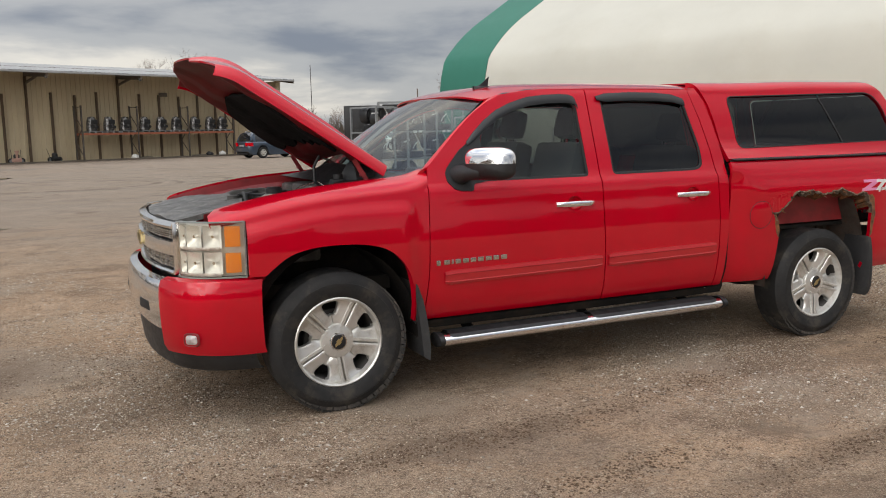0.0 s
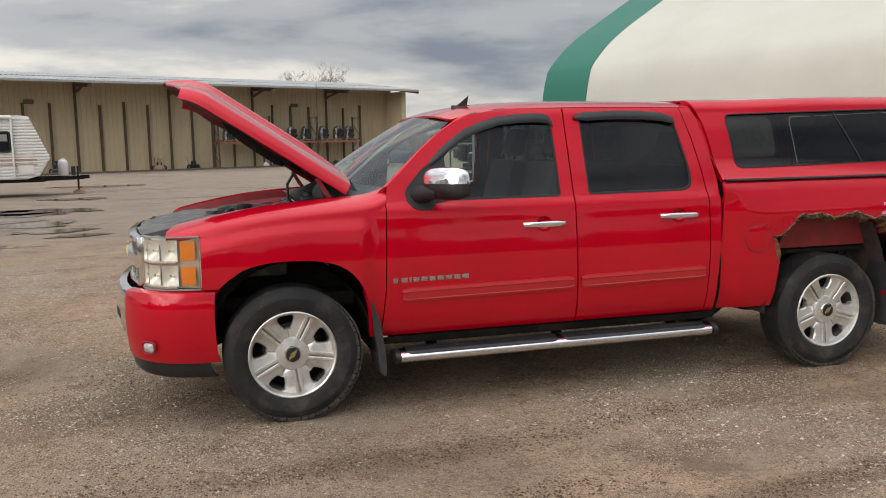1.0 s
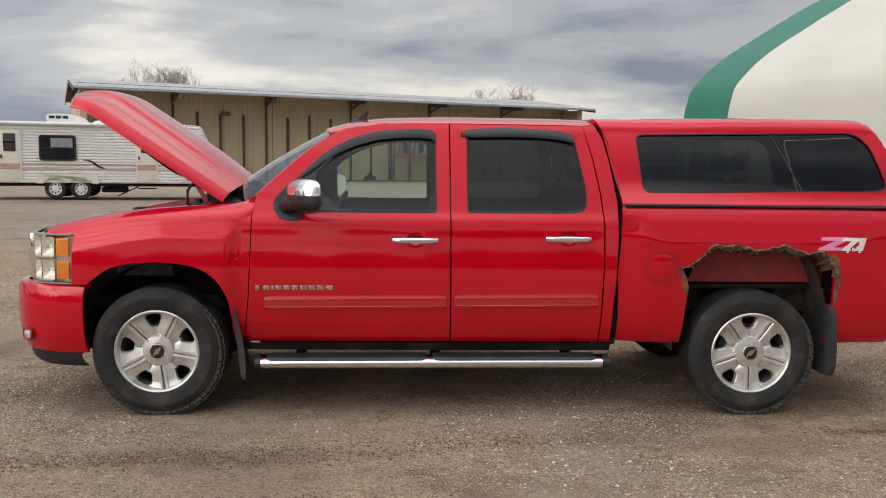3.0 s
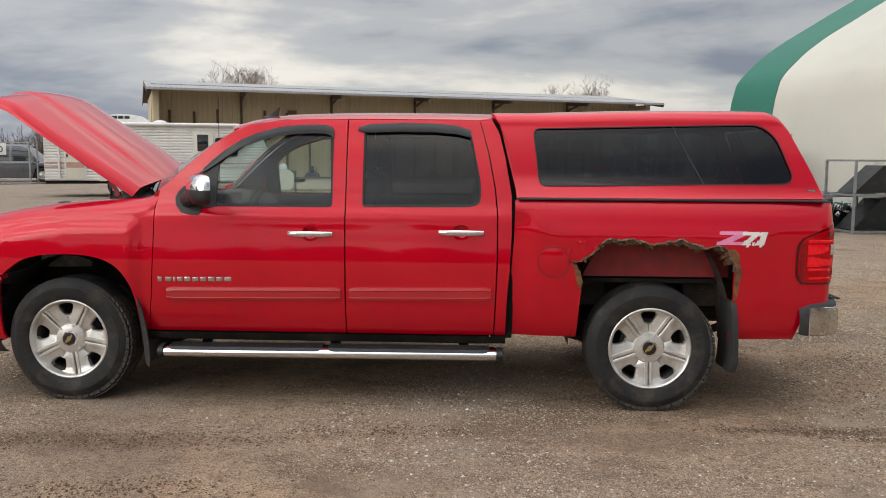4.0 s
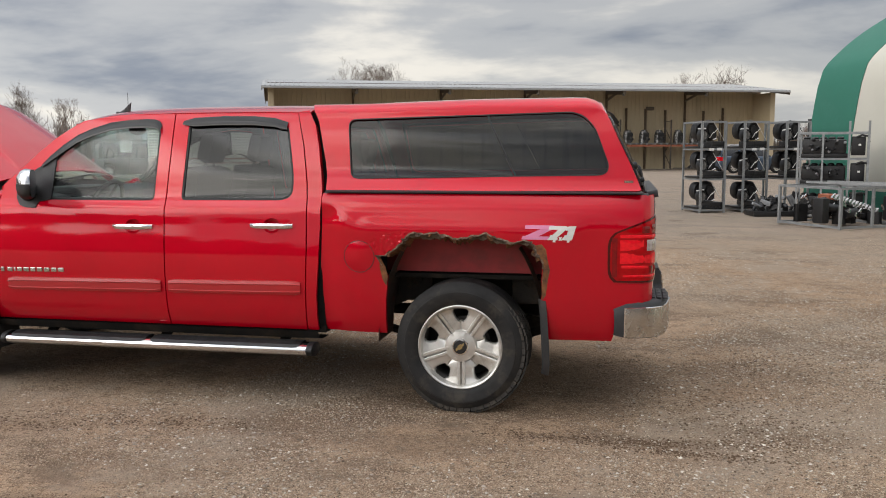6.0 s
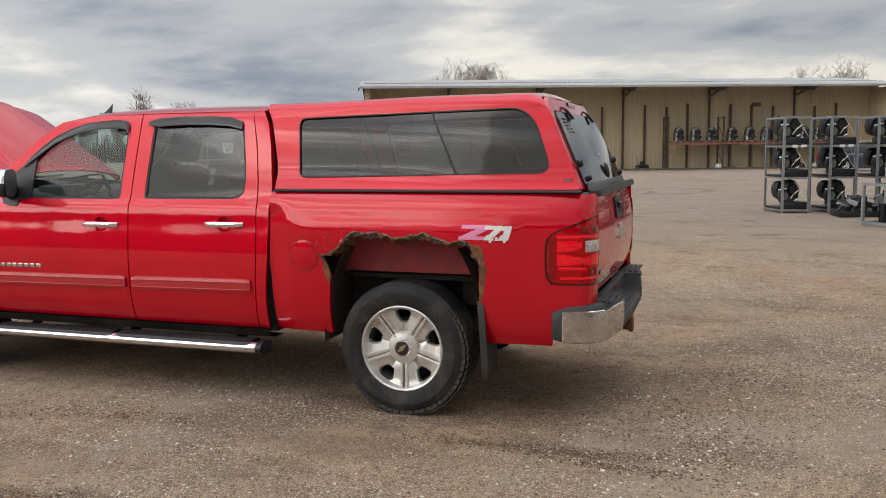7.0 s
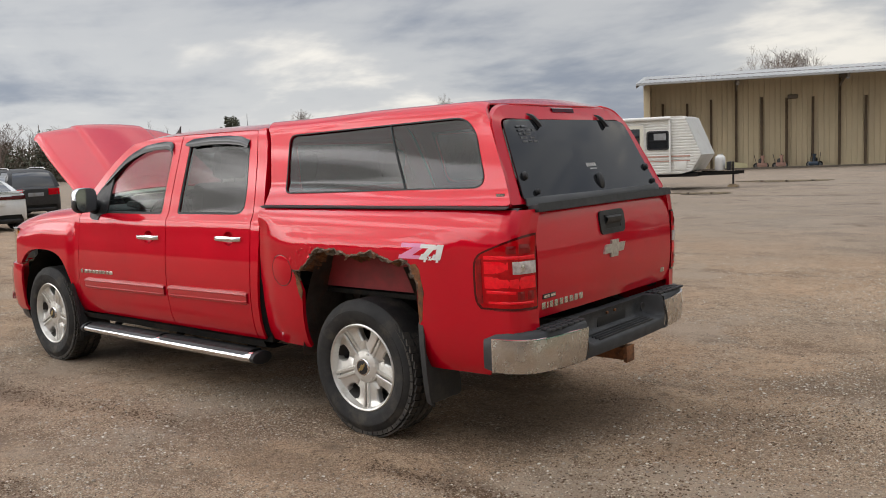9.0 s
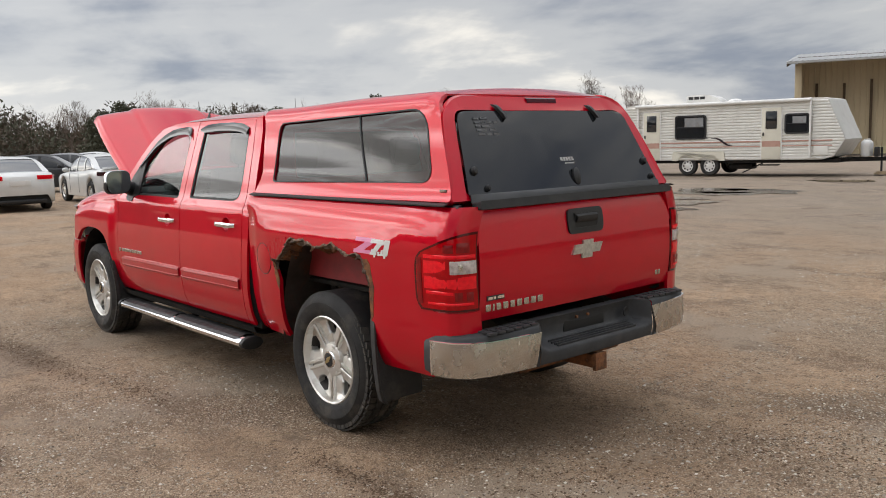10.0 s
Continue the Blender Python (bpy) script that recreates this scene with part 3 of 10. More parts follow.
def ground_z(x, y):
    near = math.exp(-(((x - 2.5) / 14) ** 2) - ((y - 2) / 16) ** 2)
    z = 0.035 * noise.noise((x * 0.35, y * 0.35, 0)) + 0.020 * noise.noise((x * 1.3, y * 1.3, 3)) + 0.012 * noise.noise((x * 3.9, y * 3.9, 5))
    for ox, oy, deg in RUTS:   # shallow wheel ruts with pushed-up edges
        d = -(x - ox) * math.sin(radians(deg)) + (y - oy) * math.cos(radians(deg)) + 0.25 * noise.noise((x * 0.3 + ox, y * 0.3, 11))
        z += 0.022 * (math.exp(-((abs(d) - 0.24) / 0.09) ** 2) * 0.6 - math.exp(-(d / 0.15) ** 2)) * max(0.0, 0.35 + noise.noise((x * 0.55, y * 0.55 + ox, 14)))
    flat = min([1.0] + [max(0.0, math.hypot(x - a, (y - c)) - 0.25) / 0.8 for a, c in ((0, -0.87), (0, 0.87), (3.645, -0.87), (3.645, 0.87))])
    return z * near * flat - 0.004


bm = B()
gx = spaced(-1500, 1500, -3.5, 9.5, 0.085, 1.10)
gy = spaced(-1500, 1500, -5.5, 6.0, 0.085, 1.10)
grid(bm, [[(x, y, ground_z(x, y)) for y in gy] for x in gx])
bmesh.ops.recalc_face_normals(bm, faces=bm.faces[:])
ground = link("ground", bm, GROUND, angle=180)
if ground.data.polygons[len(ground.data.polygons) // 2].normal.z < 0:
    ground.data.flip_normals()
tagged(ground, "packed brown dirt and gravel yard with wheel marks", "ground", kind="structure")

# ---- long open-fronted shed behind the yard ----
SHED_U, EAVE, WALL_V = 36.2, 5.42, 3.5
SHED = Matrix.Translation((-17.4, 44.7, 0)) @ Matrix.Rotation(radians(22.6), 4, "Z")
shed = thing("shed", "long cream metal-clad shed with brown posts and white roof", "shed", at=SHED)

bm = B()   # cladding with pressed ribs
xs = []
u = 0.35
while u < SHED_U - 0.35:
    for du, dv in ((0, 0), (0.245, 0), (0.265, -0.028), (0.295, -0.028), (0.315, 0)):
        xs.append((u + du, dv))
    u += 0.316
grid(bm, [[(a, WALL_V + dv, 0.0), (a, WALL_V + dv, 2.9), (a, WALL_V + dv, 5.85)] for a, dv in xs], flip=False)
part("back_wall", bm, CREAM, shed, "cream ribbed metal cladding", smooth=False)
bm = B()
box(bm, 0.3, SHED_U - 0.35, WALL_V + 0.05, WALL_V + 0.2, 0, 6.0)
part("wall_framing", bm, SOFFIT, shed)
for a in (0.32, SHED_U - 0.75):
    bm = B()
    box(bm, a, a + 0.38, 1.2, 14.5, 0, 5.45, 0.01)
    part("end_wall", bm, CREAM, shed)
bm = B()
box(bm, 0.3, SHED_U - 0.3, 14.3, 14.5, 0, 6.5)
part("rear_wall", bm, CREAM, shed)
# roof: low double pitch with standing ribs
SL = 0.125
bm = B()
for v0, v1, z0, z1 in ((0, 8.0, EAVE, EAVE + 8 * SL), (8.0, 16, EAVE + 8 * SL, EAVE)):
    rows = []
    u = -0.05
    while u < SHED_U + 0.05:
        for du, dz in ((0, 0), (0.20, 0), (0.22, 0.03), (0.26, 0.03), (0.28, 0)):
            rows.append([(u + du, v0, z0 + 0.10 + dz), (u + du, v1, z1 + 0.10 + dz)])
        u += 0.30
    grid(bm, rows, flip=True)
bmesh.ops.recalc_face_normals(bm, faces=bm.faces[:])
part("roof", bm, ROOFING, shed, "white ribbed metal roof sheet", smooth=False)
bm = B()
for v0, v1, z0, z1 in ((0.06, 8.0, EAVE, EAVE + 8 * SL), (8.0, 15.9, EAVE + 8 * SL, EAVE)):
    vs = [bm.verts.new(p) for p in ((0, v0, z0 + 0.07), (SHED_U, v0, z0 + 0.07), (SHED_U, v1, z1 + 0.07), (0, v1, z1 + 0.07), (0, v0, z0), (SHED_U, v0, z0), (SHED_U, v1, z1), (0, v1, z1))]
    for q in ((0, 1, 2, 3), (7, 6, 5, 4), (0, 4, 5, 1), (1, 5, 6, 2), (2, 6, 7, 3), (3, 7, 4, 0)):
        bm.faces.new([vs[i] for i in q])
part("roof_deck", bm, SOFFIT, shed, smooth=False)
bm = B()
box(bm, -0.04, SHED_U + 0.04, -0.03, 0.055, EAVE - 0.03, EAVE + 0.085, 0.008)
part("fascia", bm, FASCIA, shed, "pale grey eave fascia")
for a in (-0.05, SHED_U + 0.01):
    bm = B()
    for v0, v1, z0, z1 in ((0.06, 8.0, EAVE, EAVE + 8 * SL), (8.0, 15.9, EAVE + 8 * SL, EAVE)):
        vs = [bm.verts.new((a + da, v, z)) for da in (0, 0.04) for v, z in ((v0, z0 - 0.18), (v1, z1 - 0.18), (v1, z1 + 0.10), (v0, z0 + 0.10))]
        for q in ((0, 1, 2, 3), (7, 6, 5, 4), (0, 4, 5, 1), (1, 5, 6, 2), (2, 6, 7, 3), (3, 7, 4, 0)):
            bm.faces.new([vs[i] for i in q])
    part("gable_trim", bm, SOFFIT, shed, smooth=False)
for k in range(22):
    a = 1.4 + 1.505 * k + 0.02 * math.sin(k * 2.1)
    if a > SHED_U - 1.0:
        break
    tall = k % 4 == 3
    bm = B()
    box(bm, a - 0.075, a + 0.075, WALL_V - 0.13, WALL_V - 0.03, 0 if tall else 0.0, 5.45 if tall else 4.36 + 0.12 * math.sin(k * 3.7), 0.01)
    part("post", bm, BROWN, shed)
    if tall:
        bm = B()
        bar(bm, (a, WALL_V - 0.05, EAVE + 0.1), (a, 0.1, EAVE - 0.12), 0.14, 0.3)
        bar(bm, (a, WALL_V - 0.1, 4.95), (a, 1.6, EAVE - 0.1), 0.09, 0.14)
        part("eave_truss", bm, SOFFIT, shed, smooth=False)
        bm = B()
        rod(bm, (a - 0.03, 0.32, EAVE - 0.05), (a - 0.03, 0.32, EAVE - 0.18), 0.05)
        rod(bm, (a - 0.03, 0.32, EAVE - 0.16), (a - 0.03, 0.22, EAVE - 0.28), 0.06, 0.095, 12)
        part("floodlight", bm, GREYPAINT, shed, "grey floodlight under the eave")
for a in (9.26, 27.31):
    bm = B()
    box(bm, a - 0.3, a + 0.3, WALL_V - 0.14, WALL_V - 0.02, 4.26, 4.52, 0.02)
    box(bm, a - 0.24, a + 0.24, WALL_V - 0.15, WALL_V - 0.12, 4.31, 4.47)
    part("wall_lamp", bm, SOFFIT, shed)
bm = B()
box(bm, 0.5, SHED_U - 0.5, 1.7, 2.05, 0.0, 0.10, 0.02)
part("timber_kerb", bm, SOFFIT, shed)

# ---- arched fabric building ----
DOME = Matrix.Translation((10.22, 16.54, 0)) @ Matrix.Rotation(math.atan2(0.918, -0.396), 4, "Z")
# local x: along the axis, away from the yard's near end; local y: outwards over the side
dome = thing("fabric_building", "arched ivory fabric storage building with a green end band", "storage building", at=DOME)
prof = curve([(0.0, -0.38), (1.6, -0.30), (2.6, -0.18), (3.45, 0.0), (4.1, 0.60), (4.65, 1.38), (5.2, 2.38), (5.86, 3.6), (6.6, 5.1), (7.2, 6.7), (7.6, 8.2), (7.75, 9.2)])
ARCH = [(prof(z), z) for z in np.concatenate([np.linspace(0, 3.53, 9), np.linspace(3.7, 7.74, 26)])]
ARCH += [(9.5, 7.76)] + [(19.0 - w, z) for w, z in reversed(ARCH)]


def arch_sheet(x0, x1, n, sag=0.0, lift=0.0):
    bm = B()
    rows = []
    for i in range(n + 1):
        x = x0 + (x1 - x0) * i / n
        s = sag * math.sin(math.pi * ((x - x0) / 2.45 % 1.0))
        row = []
        for w, z in ARCH:
            k = min(1, max(0, (z - 0.2) / 3))
            row.append((x, -(w + s * k * 0.8 - lift), max(0.0, z - s * k)))
        rows.append(row)
    grid(bm, rows)
    bmesh.ops.recalc_face_normals(bm, faces=bm.faces[:])
    return bm


END_X = 1.65
part("fabric_cover", arch_sheet(-24.5, 0.0, 60, 0.05), FABRIC, dome, "ivory fabric cover")
part("end_band", arch_sheet(0.0, END_X, 6, 0.0, 0.012), GREENFAB, dome, "green fabric end band")
bm = B()
seg = 10
rows = []
for i in range(seg + 1):
    a = i / seg * math.pi / 2
    k = 1 - 0.10 * (1 - math.cos(a))
    rows.append([(END_X + 0.3 * math.sin(a), -(9.5 + (w - 9.5) * k), z * (1 - 0.06 * (1 - math.cos(a)))) for w, z in ARCH])
rows.append([(END_X + 0.3, -(9.5 + (w - 9.5) * 0.02), z * 0.3) for w, z in ARCH])
grid(bm, rows)
bmesh.ops.recalc_face_normals(bm, faces=bm.faces[:])
part("end_panel", bm, GREENFAB, dome, "green fabric end panel")
bm = B()
grid(bm, [[(x, 0.38 + 0.03, 0.0), (x, 0.36 + 0.03, 0.55)] for x in np.linspace(-24.5, END_X, 30)])
part("skirt", bm, GREENFAB, dome, "green ground skirt")
bm = B()
rows = [[(-24.5, -w, z) for w, z in ARCH], [(-24.5, -9.5, z * 0.2) for w, z in ARCH]]
grid(bm, rows)
part("rear_panel", bm, FABRIC, dome)


# ---- the pickup: x runs from the front axle to the rear, driver's side at -y ----
truck = thing("pickup_truck", "red crew-cab pickup truck with raised hood and rusted rear arch", "pickup truck")
WB, HUBZ, TR = 3.645, 0.392, 0.396

door_y = curve([(0.38, 0.850), (0.44, 0.893), (0.50, 0.922), (0.58, 0.943), (0.70, 0.956), (0.80, 0.9585), (0.90, 0.955), (1.00, 0.947), (1.10, 0.936), (1.16, 0.931), (1.20, 0.923), (1.236, 0.902), (1.40, 0.848), (1.55, 0.798), (1.70, 0.747), (1.76, 0.726), (1.82, 0.690)])
bed_y = curve([(0.38, 0.84), (0.45, 0.893), (0.50, 0.920), (0.58, 0.945), (0.70, 0.962), (0.85, 0.969), (1.00, 0.974), (1.10, 0.975), (1.17, 0.968), (1.23, 0.952), (1.28, 0.930), (1.32, 0.90)])
nose = curve([(-0.95, -0.22), (-0.80, -0.105), (-0.65, -0.045), (-0.50, -0.018), (-0.30, -0.004), (0.0, 0.0), (5.0, 0.0)])
tail_in = curve([(0.0, 0.0), (4.3, 0.0), (4.5, -0.006), (4.65, -0.026), (4.75, -0.06), (4.85, -0.12)])


def ease(t):
    t = min(1.0, max(0.0, t))
    return t * t * (3 - 2 * t)


def flare(x, z, x0, x1, top, amount, soft=0.10):
    """A squared shoulder over a wheel: proud between x0 and x1 below the line top, with rounded shoulders."""
    return amount * ease((x - x0) / soft + 0.5) * ease((x1 - x) / soft + 0.5) * ease((top - z) / 0.10 + 0.5)


def door_map(x, s):
    return (x, -door_y(s), s)


def bed_map(x, s):
    return (x, -(bed_y(s) + 0.034 * (ease((x - 2.80) / 0.17) - 1) * ease((1.25 - s) / 0.1) + flare(x, s, 3.02, 4.30, 1.125, 0.014, 0.22) + tail_in(x)), s)


fend_top = curve([(-0.85, 1.085), (-0.72, 1.115), (-0.6, 1.15), (-0.4, 1.195), (-0.1, 1.242), (0.2, 1.266), (0.4, 1.280), (0.48, 1.291), (0.54, 1.309), (0.60, 1.337), (0.65, 1.36)])


def fender_map(x, s):
    """Up the side to 10 cm under the crest, then over it and inwards."""
    top = fend_top(x)
    z1 = top - 0.10
    base = door_y(min(s, z1)) + nose(x) + flare(x, min(s, z1), -1.4, 0.455, min(1.125, z1 - 0.03), 0.030)
    if s <= z1:
        return (x, -base, s)
    a = min((s - z1) / 0.26, 1.0) * math.pi / 2
    return (x, -(base - 0.17 * (1 - math.cos(a))), z1 + 0.10 * math.sin(a))


def flowing(pts, k=4):
    """More points along a line, bent smoothly through the given ones."""
    out = []
    for i in range(len(pts) - 1):
        p0, p1, p2, p3 = (Vector((*pts[min(max(j, 0), len(pts) - 1)], 0)) for j in (i - 1, i, i + 1, i + 2))
        for n in range(k):
            t = n / k
            q = 0.5 * (2 * p1 + (p2 - p0) * t + (2 * p0 - 5 * p1 + 4 * p2 - p3) * t * t + (3 * p1 - p0 - 3 * p2 + p3) * t ** 3)
            out.append((q.x, q.y))
    return out + [pts[-1]]


# front fender
arch_f = [(0.462, 0.452), (0.458, 0.56), (0.445, 0.66), (0.415, 0.755), (0.355, 0.84), (0.27, 0.898), (0.15, 0.928), (0.0, 0.936), (-0.14, 0.928), (-0.26, 0.897), (-0.345, 0.842), (-0.395, 0.80)]
arch_f = flowing(arch_f)
fender_line = [(-0.482, 0.80), (-0.478, 1.098), (-0.66, 1.108), (-0.655, 1.20), (-0.60, 1.30), (-0.3, 1.36), (0.1, 1.405), (0.576, 1.46), (0.578, 1.33), (0.566, 1.22), (0.559, 1.0), (0.546, 0.72), (0.514, 0.452)] + arch_f
for bm, side in both(lambda: skin(fender_line, fender_map, (0, -1, 0.3), step=0.022, flange=0.03)):
    part("front_fender", bm, RED, truck, "glossy red front fender" if not side else "")

# doors
f_win = rounded([(0.830, 1.238), (1.680, 1.238), (1.670, 1.70), (1.47, 1.715), (1.28, 1.690), (1.12, 1.635), (1.0, 1.56), (0.90, 1.465), (0.835, 1.38)], [0.03, 0.03, 0.05, 0, 0, 0, 0, 0, 0.03])
f_door = [(0.520, 0.452), (0.552, 0.72), (0.565, 1.0), (0.572, 1.24), (0.588, 1.335), (0.66, 1.40), (0.74, 1.475), (0.80, 1.532), (0.92, 1.632), (1.04, 1.708), (1.16, 1.752), (1.34, 1.778), (1.50, 1.786), (1.752, 1.788), (1.758, 1.2), (1.764, 0.452)]
r_win = rounded([(1.864, 1.242), (2.598, 1.246), (2.602, 1.38), (2.532, 1.712), (1.860, 1.722)], [0.03, 0.10, 0.06, 0.05, 0.03], 5)
r_door = [(1.772, 0.452), (1.766, 1.2), (1.760, 1.788), (2.2, 1.790), (2.585, 1.783), (2.64, 1.58), (2.682, 1.36), (2.698, 1.2), (2.700, 0.95), (2.690, 0.65), (2.682, 0.452)]


def pane_map(x, s, d=0.012):
    p = door_map(x, s)
    return (p[0], p[1] + d, p[2])


def grow_loop(pts, d):
    """An outline pushed outwards by about d."""
    c = Vector((sum(p[0] for p in pts) / len(pts), sum(p[1] for p in pts) / len(pts)))
    out = []
    for p in pts:
        v = Vector(p) - c
        out.append(tuple(Vector(p) + Vector((math.copysign(d, v.x) if abs(v.x) > 0.02 else 0, math.copysign(d, v.y)))))
    return out


def strip(pts, w, fmap, off, bm=None, closed=False, thick=0.012):
    """A raised strip along a line in a side surface."""
    bm = bm or B()
    rows = []
    k = len(pts)
    for i, p in enumerate(pts):
        a, c = Vector(pts[i - 1] if (i or closed) else p), Vector(pts[(i + 1) % k] if (i < k - 1 or closed) else p)
        d = (c - a).normalized()
        n = Vector((-d.y, d.x)) * w / 2
        row = []
        for q, o in ((n, 0), (n * 0.8, thick), (-n * 0.8, thick), (-n, 0)):
            m = fmap(p[0] + q.x, p[1] + q.y)
            row.append((m[0], m[1] - off - o, m[2]))
        rows.append(row)
    grid(bm, rows, close_u=closed)
    bmesh.ops.recalc_face_normals(bm, faces=bm.faces[:])
    return bm


def visor(line, h, out):
    """A smoked deflector bent over the top of a window."""
    bm = B()
    rows = []
    for i, (x, s) in enumerate(line):
        t = i / (len(line) - 1)
        hh = h * min(1.0, 0.45 + 4 * t, 0.86 + 2 * (1 - t))
        row = []
        for k in range(6):
            a = k / 5
            p = door_map(x, s - hh * a)
            row.append((p[0], p[1] - 0.006 - out * math.sin(a * 1.9), p[2]))
        rows.append(row)
    grid(bm, rows)
    bmesh.ops.recalc_face_normals(bm, faces=bm.faces[:])
    bmesh.ops.solidify(bm, geom=bm.faces[:], thickness=0.004)
    return bm


def handle(x0, x1, z):
    """A pull handle standing off its cup."""
    bm = B()
    rows = []
    n = 14
    for i in range(n + 1):
        t = i / n
        x = x0 + (x1 - x0) * t
        lift = 0.028 * min(1, math.sin(math.pi * min(max(t, 0.02), 0.98)) * 3)
        r = 0.017 * (0.8 + 0.2 * math.sin(math.pi * t))
        y = -door_y(z) - lift
        rows.append([(x, y - 0.6 * r * math.cos(a), z + r * math.sin(a)) for a in (2 * math.pi * k / 10 for k in range(10))])
    vs = grid(bm, rows, close_v=True)
    bm.faces.new(vs[0])
    bm.faces.new(vs[-1][::-1])
    bmesh.ops.recalc_face_normals(bm, faces=bm.faces[:])
    return bm


def cup(x, z):
    """The hollow behind a handle."""
    bm = B()
    rows = []
    for i in range(5):
        r = (1.0, 0.97, 0.85, 0.5, 0.02)[i]
        rows.append([(x + 0.0545 * r * math.cos(a), -door_y(z + 0.0465 * r * math.sin(a)) + (-0.0015, 0.006, 0.022, 0.032, 0.034)[i], z + 0.0465 * r * math.sin(a)) for a in (2 * math.pi * k / 24 for k in range(24))])
    grid(bm, rows, close_v=True)
    bmesh.ops.recalc_face_normals(bm, faces=bm.faces[:])
    return bm


def molding(x0, x1, z0, z1, h=0.088):
    bm = B()
    rows = []
    n = 24
    for i in range(n + 1):
        t = i / n
        x, z = x0 + (x1 - x0) * t, z0 + (z1 - z0) * t
        e = min(1.0, 0.80 + 8 * min(t, 1 - t))
        row = []
        for f, o in ((-0.5, -0.004), (-0.47, 0.012), (-0.28, 0.018), (-0.24, 0.014), (0.20, 0.014), (0.24, 0.019), (0.46, 0.013), (0.5, -0.004)):
            zz = z + f * h * e
            row.append((x, -door_y(zz) - o * e, zz))
        rows.append(row)
    grid(bm, rows)
    bmesh.ops.recalc_face_normals(bm, faces=bm.faces[:])
    return bm


def doors(line, win, glass, vis, hx, hz, mold, side):
    fix = mirrored if side else (lambda b: b)
    d = part("door", fix(skin(line, door_map, (0, -1, 0), holes=[win, [(hx + 0.054 * math.cos(a), hz + 0.046 * math.sin(a)) for a in (2 * math.pi * k / 24 for k in range(24))]], step=0.06, stepv=0.025, flange=0.03)), RED, truck)
    pane(part("window", fix(skin(grow_loop(win, 0.008), pane_map, (0, -1, 0), step=0.08, stepv=0.025, flange=0.004)), glass, d, "clear glass" if glass is GLASS else "dark privacy glass"))
    part("window_seal", fix(strip(win, 0.030, lambda x, s: pane_map(x, s, 0.014), 0.004, closed=True, thick=0.008)), SEAL, d)
    part("vent_visor", fix(visor(vis, 0.055, 0.012)), VISOR, d, "smoked window deflector")
    part("door_handle", fix(handle(hx - 0.138, hx + 0.138, hz)), CHROME, d, "chrome pull handle")
    part("handle_cup", fix(cup(hx, hz)), RED, d)
    part("side_molding", fix(molding(*mold)), MOLD, d, "faded red rub strip")
    part("door_trim", fix(skin(line, lambda x, s: (x, -door_y(s) + 0.045, s), (0, 1, 0), holes=[win], step=0.12, flange=0.0)), DASH, d, "dark inner door trim")
    return d


front_vis = [(0.855, 1.470), (0.905, 1.522), (0.984, 1.588), (1.082, 1.654), (1.185, 1.697), (1.315, 1.734), (1.444, 1.748), (1.57, 1.752), (1.62, 1.749), (1.652, 1.740), (1.668, 1.722), (1.673, 1.705)]
rear_vis = [(1.825, 1.738), (1.90, 1.757), (2.1, 1.765), (2.3, 1.762), (2.44, 1.750), (2.53, 1.722)]
front_doors = [doors(f_door, f_win, GLASS, front_vis, 1.548, 1.077, (0.645, 1.738, 0.694, 0.706), s) for s in (0, 1)]
rear_doors = [doors(r_door, r_win, TINT, rear_vis, 2.480, 1.093, (1.79, 2.665, 0.707, 0.718), s) for s in (0, 1)]

# name badges: plain raised bars in the badge's rhythm
for d, side in zip(front_doors, (0, 1)):
    bm = B()
    box(bm, 0.592, 0.618, -door_y(0.785) - 0.006, -door_y(0.785) + 0.01, 0.770, 0.800, 0.002)
    part("badge_bar", mirrored(bm) if side else bm, CHROME_OLD, d)
    x = 0.640
    for k, w in enumerate((0.038, 0.014, 0.036, 0.040, 0.038, 0.040, 0.042, 0.040, 0.042)):
        bm = B()
        box(bm, x, x + w, -door_y(0.785) - 0.005, -door_y(0.785) + 0.01, 0.772 + 0.0005 * k, 0.799 + 0.0005 * k, 0.003)
        part("badge_bar", mirrored(bm) if side else bm, CHROME_OLD, d)
        x += w + 0.0105
    # black sail at the mirror
    tri_line = rounded([(0.690, 1.292), (0.698, 1.246), (0.733, 1.205), (0.775, 1.190), (0.852, 1.186), (0.868, 1.228), (0.950, 1.240), (0.950, 1.52), (0.872, 1.472), (0.80, 1.425), (0.706, 1.325)], 0.012)
    b2 = skin(tri_line, lambda x, s: (x, -door_y(s) - 0.006, s), (0, -1, 0), step=0.05, flange=0.012)
    part("mirror_sail", mirrored(b2) if side else b2, BLACK, d)

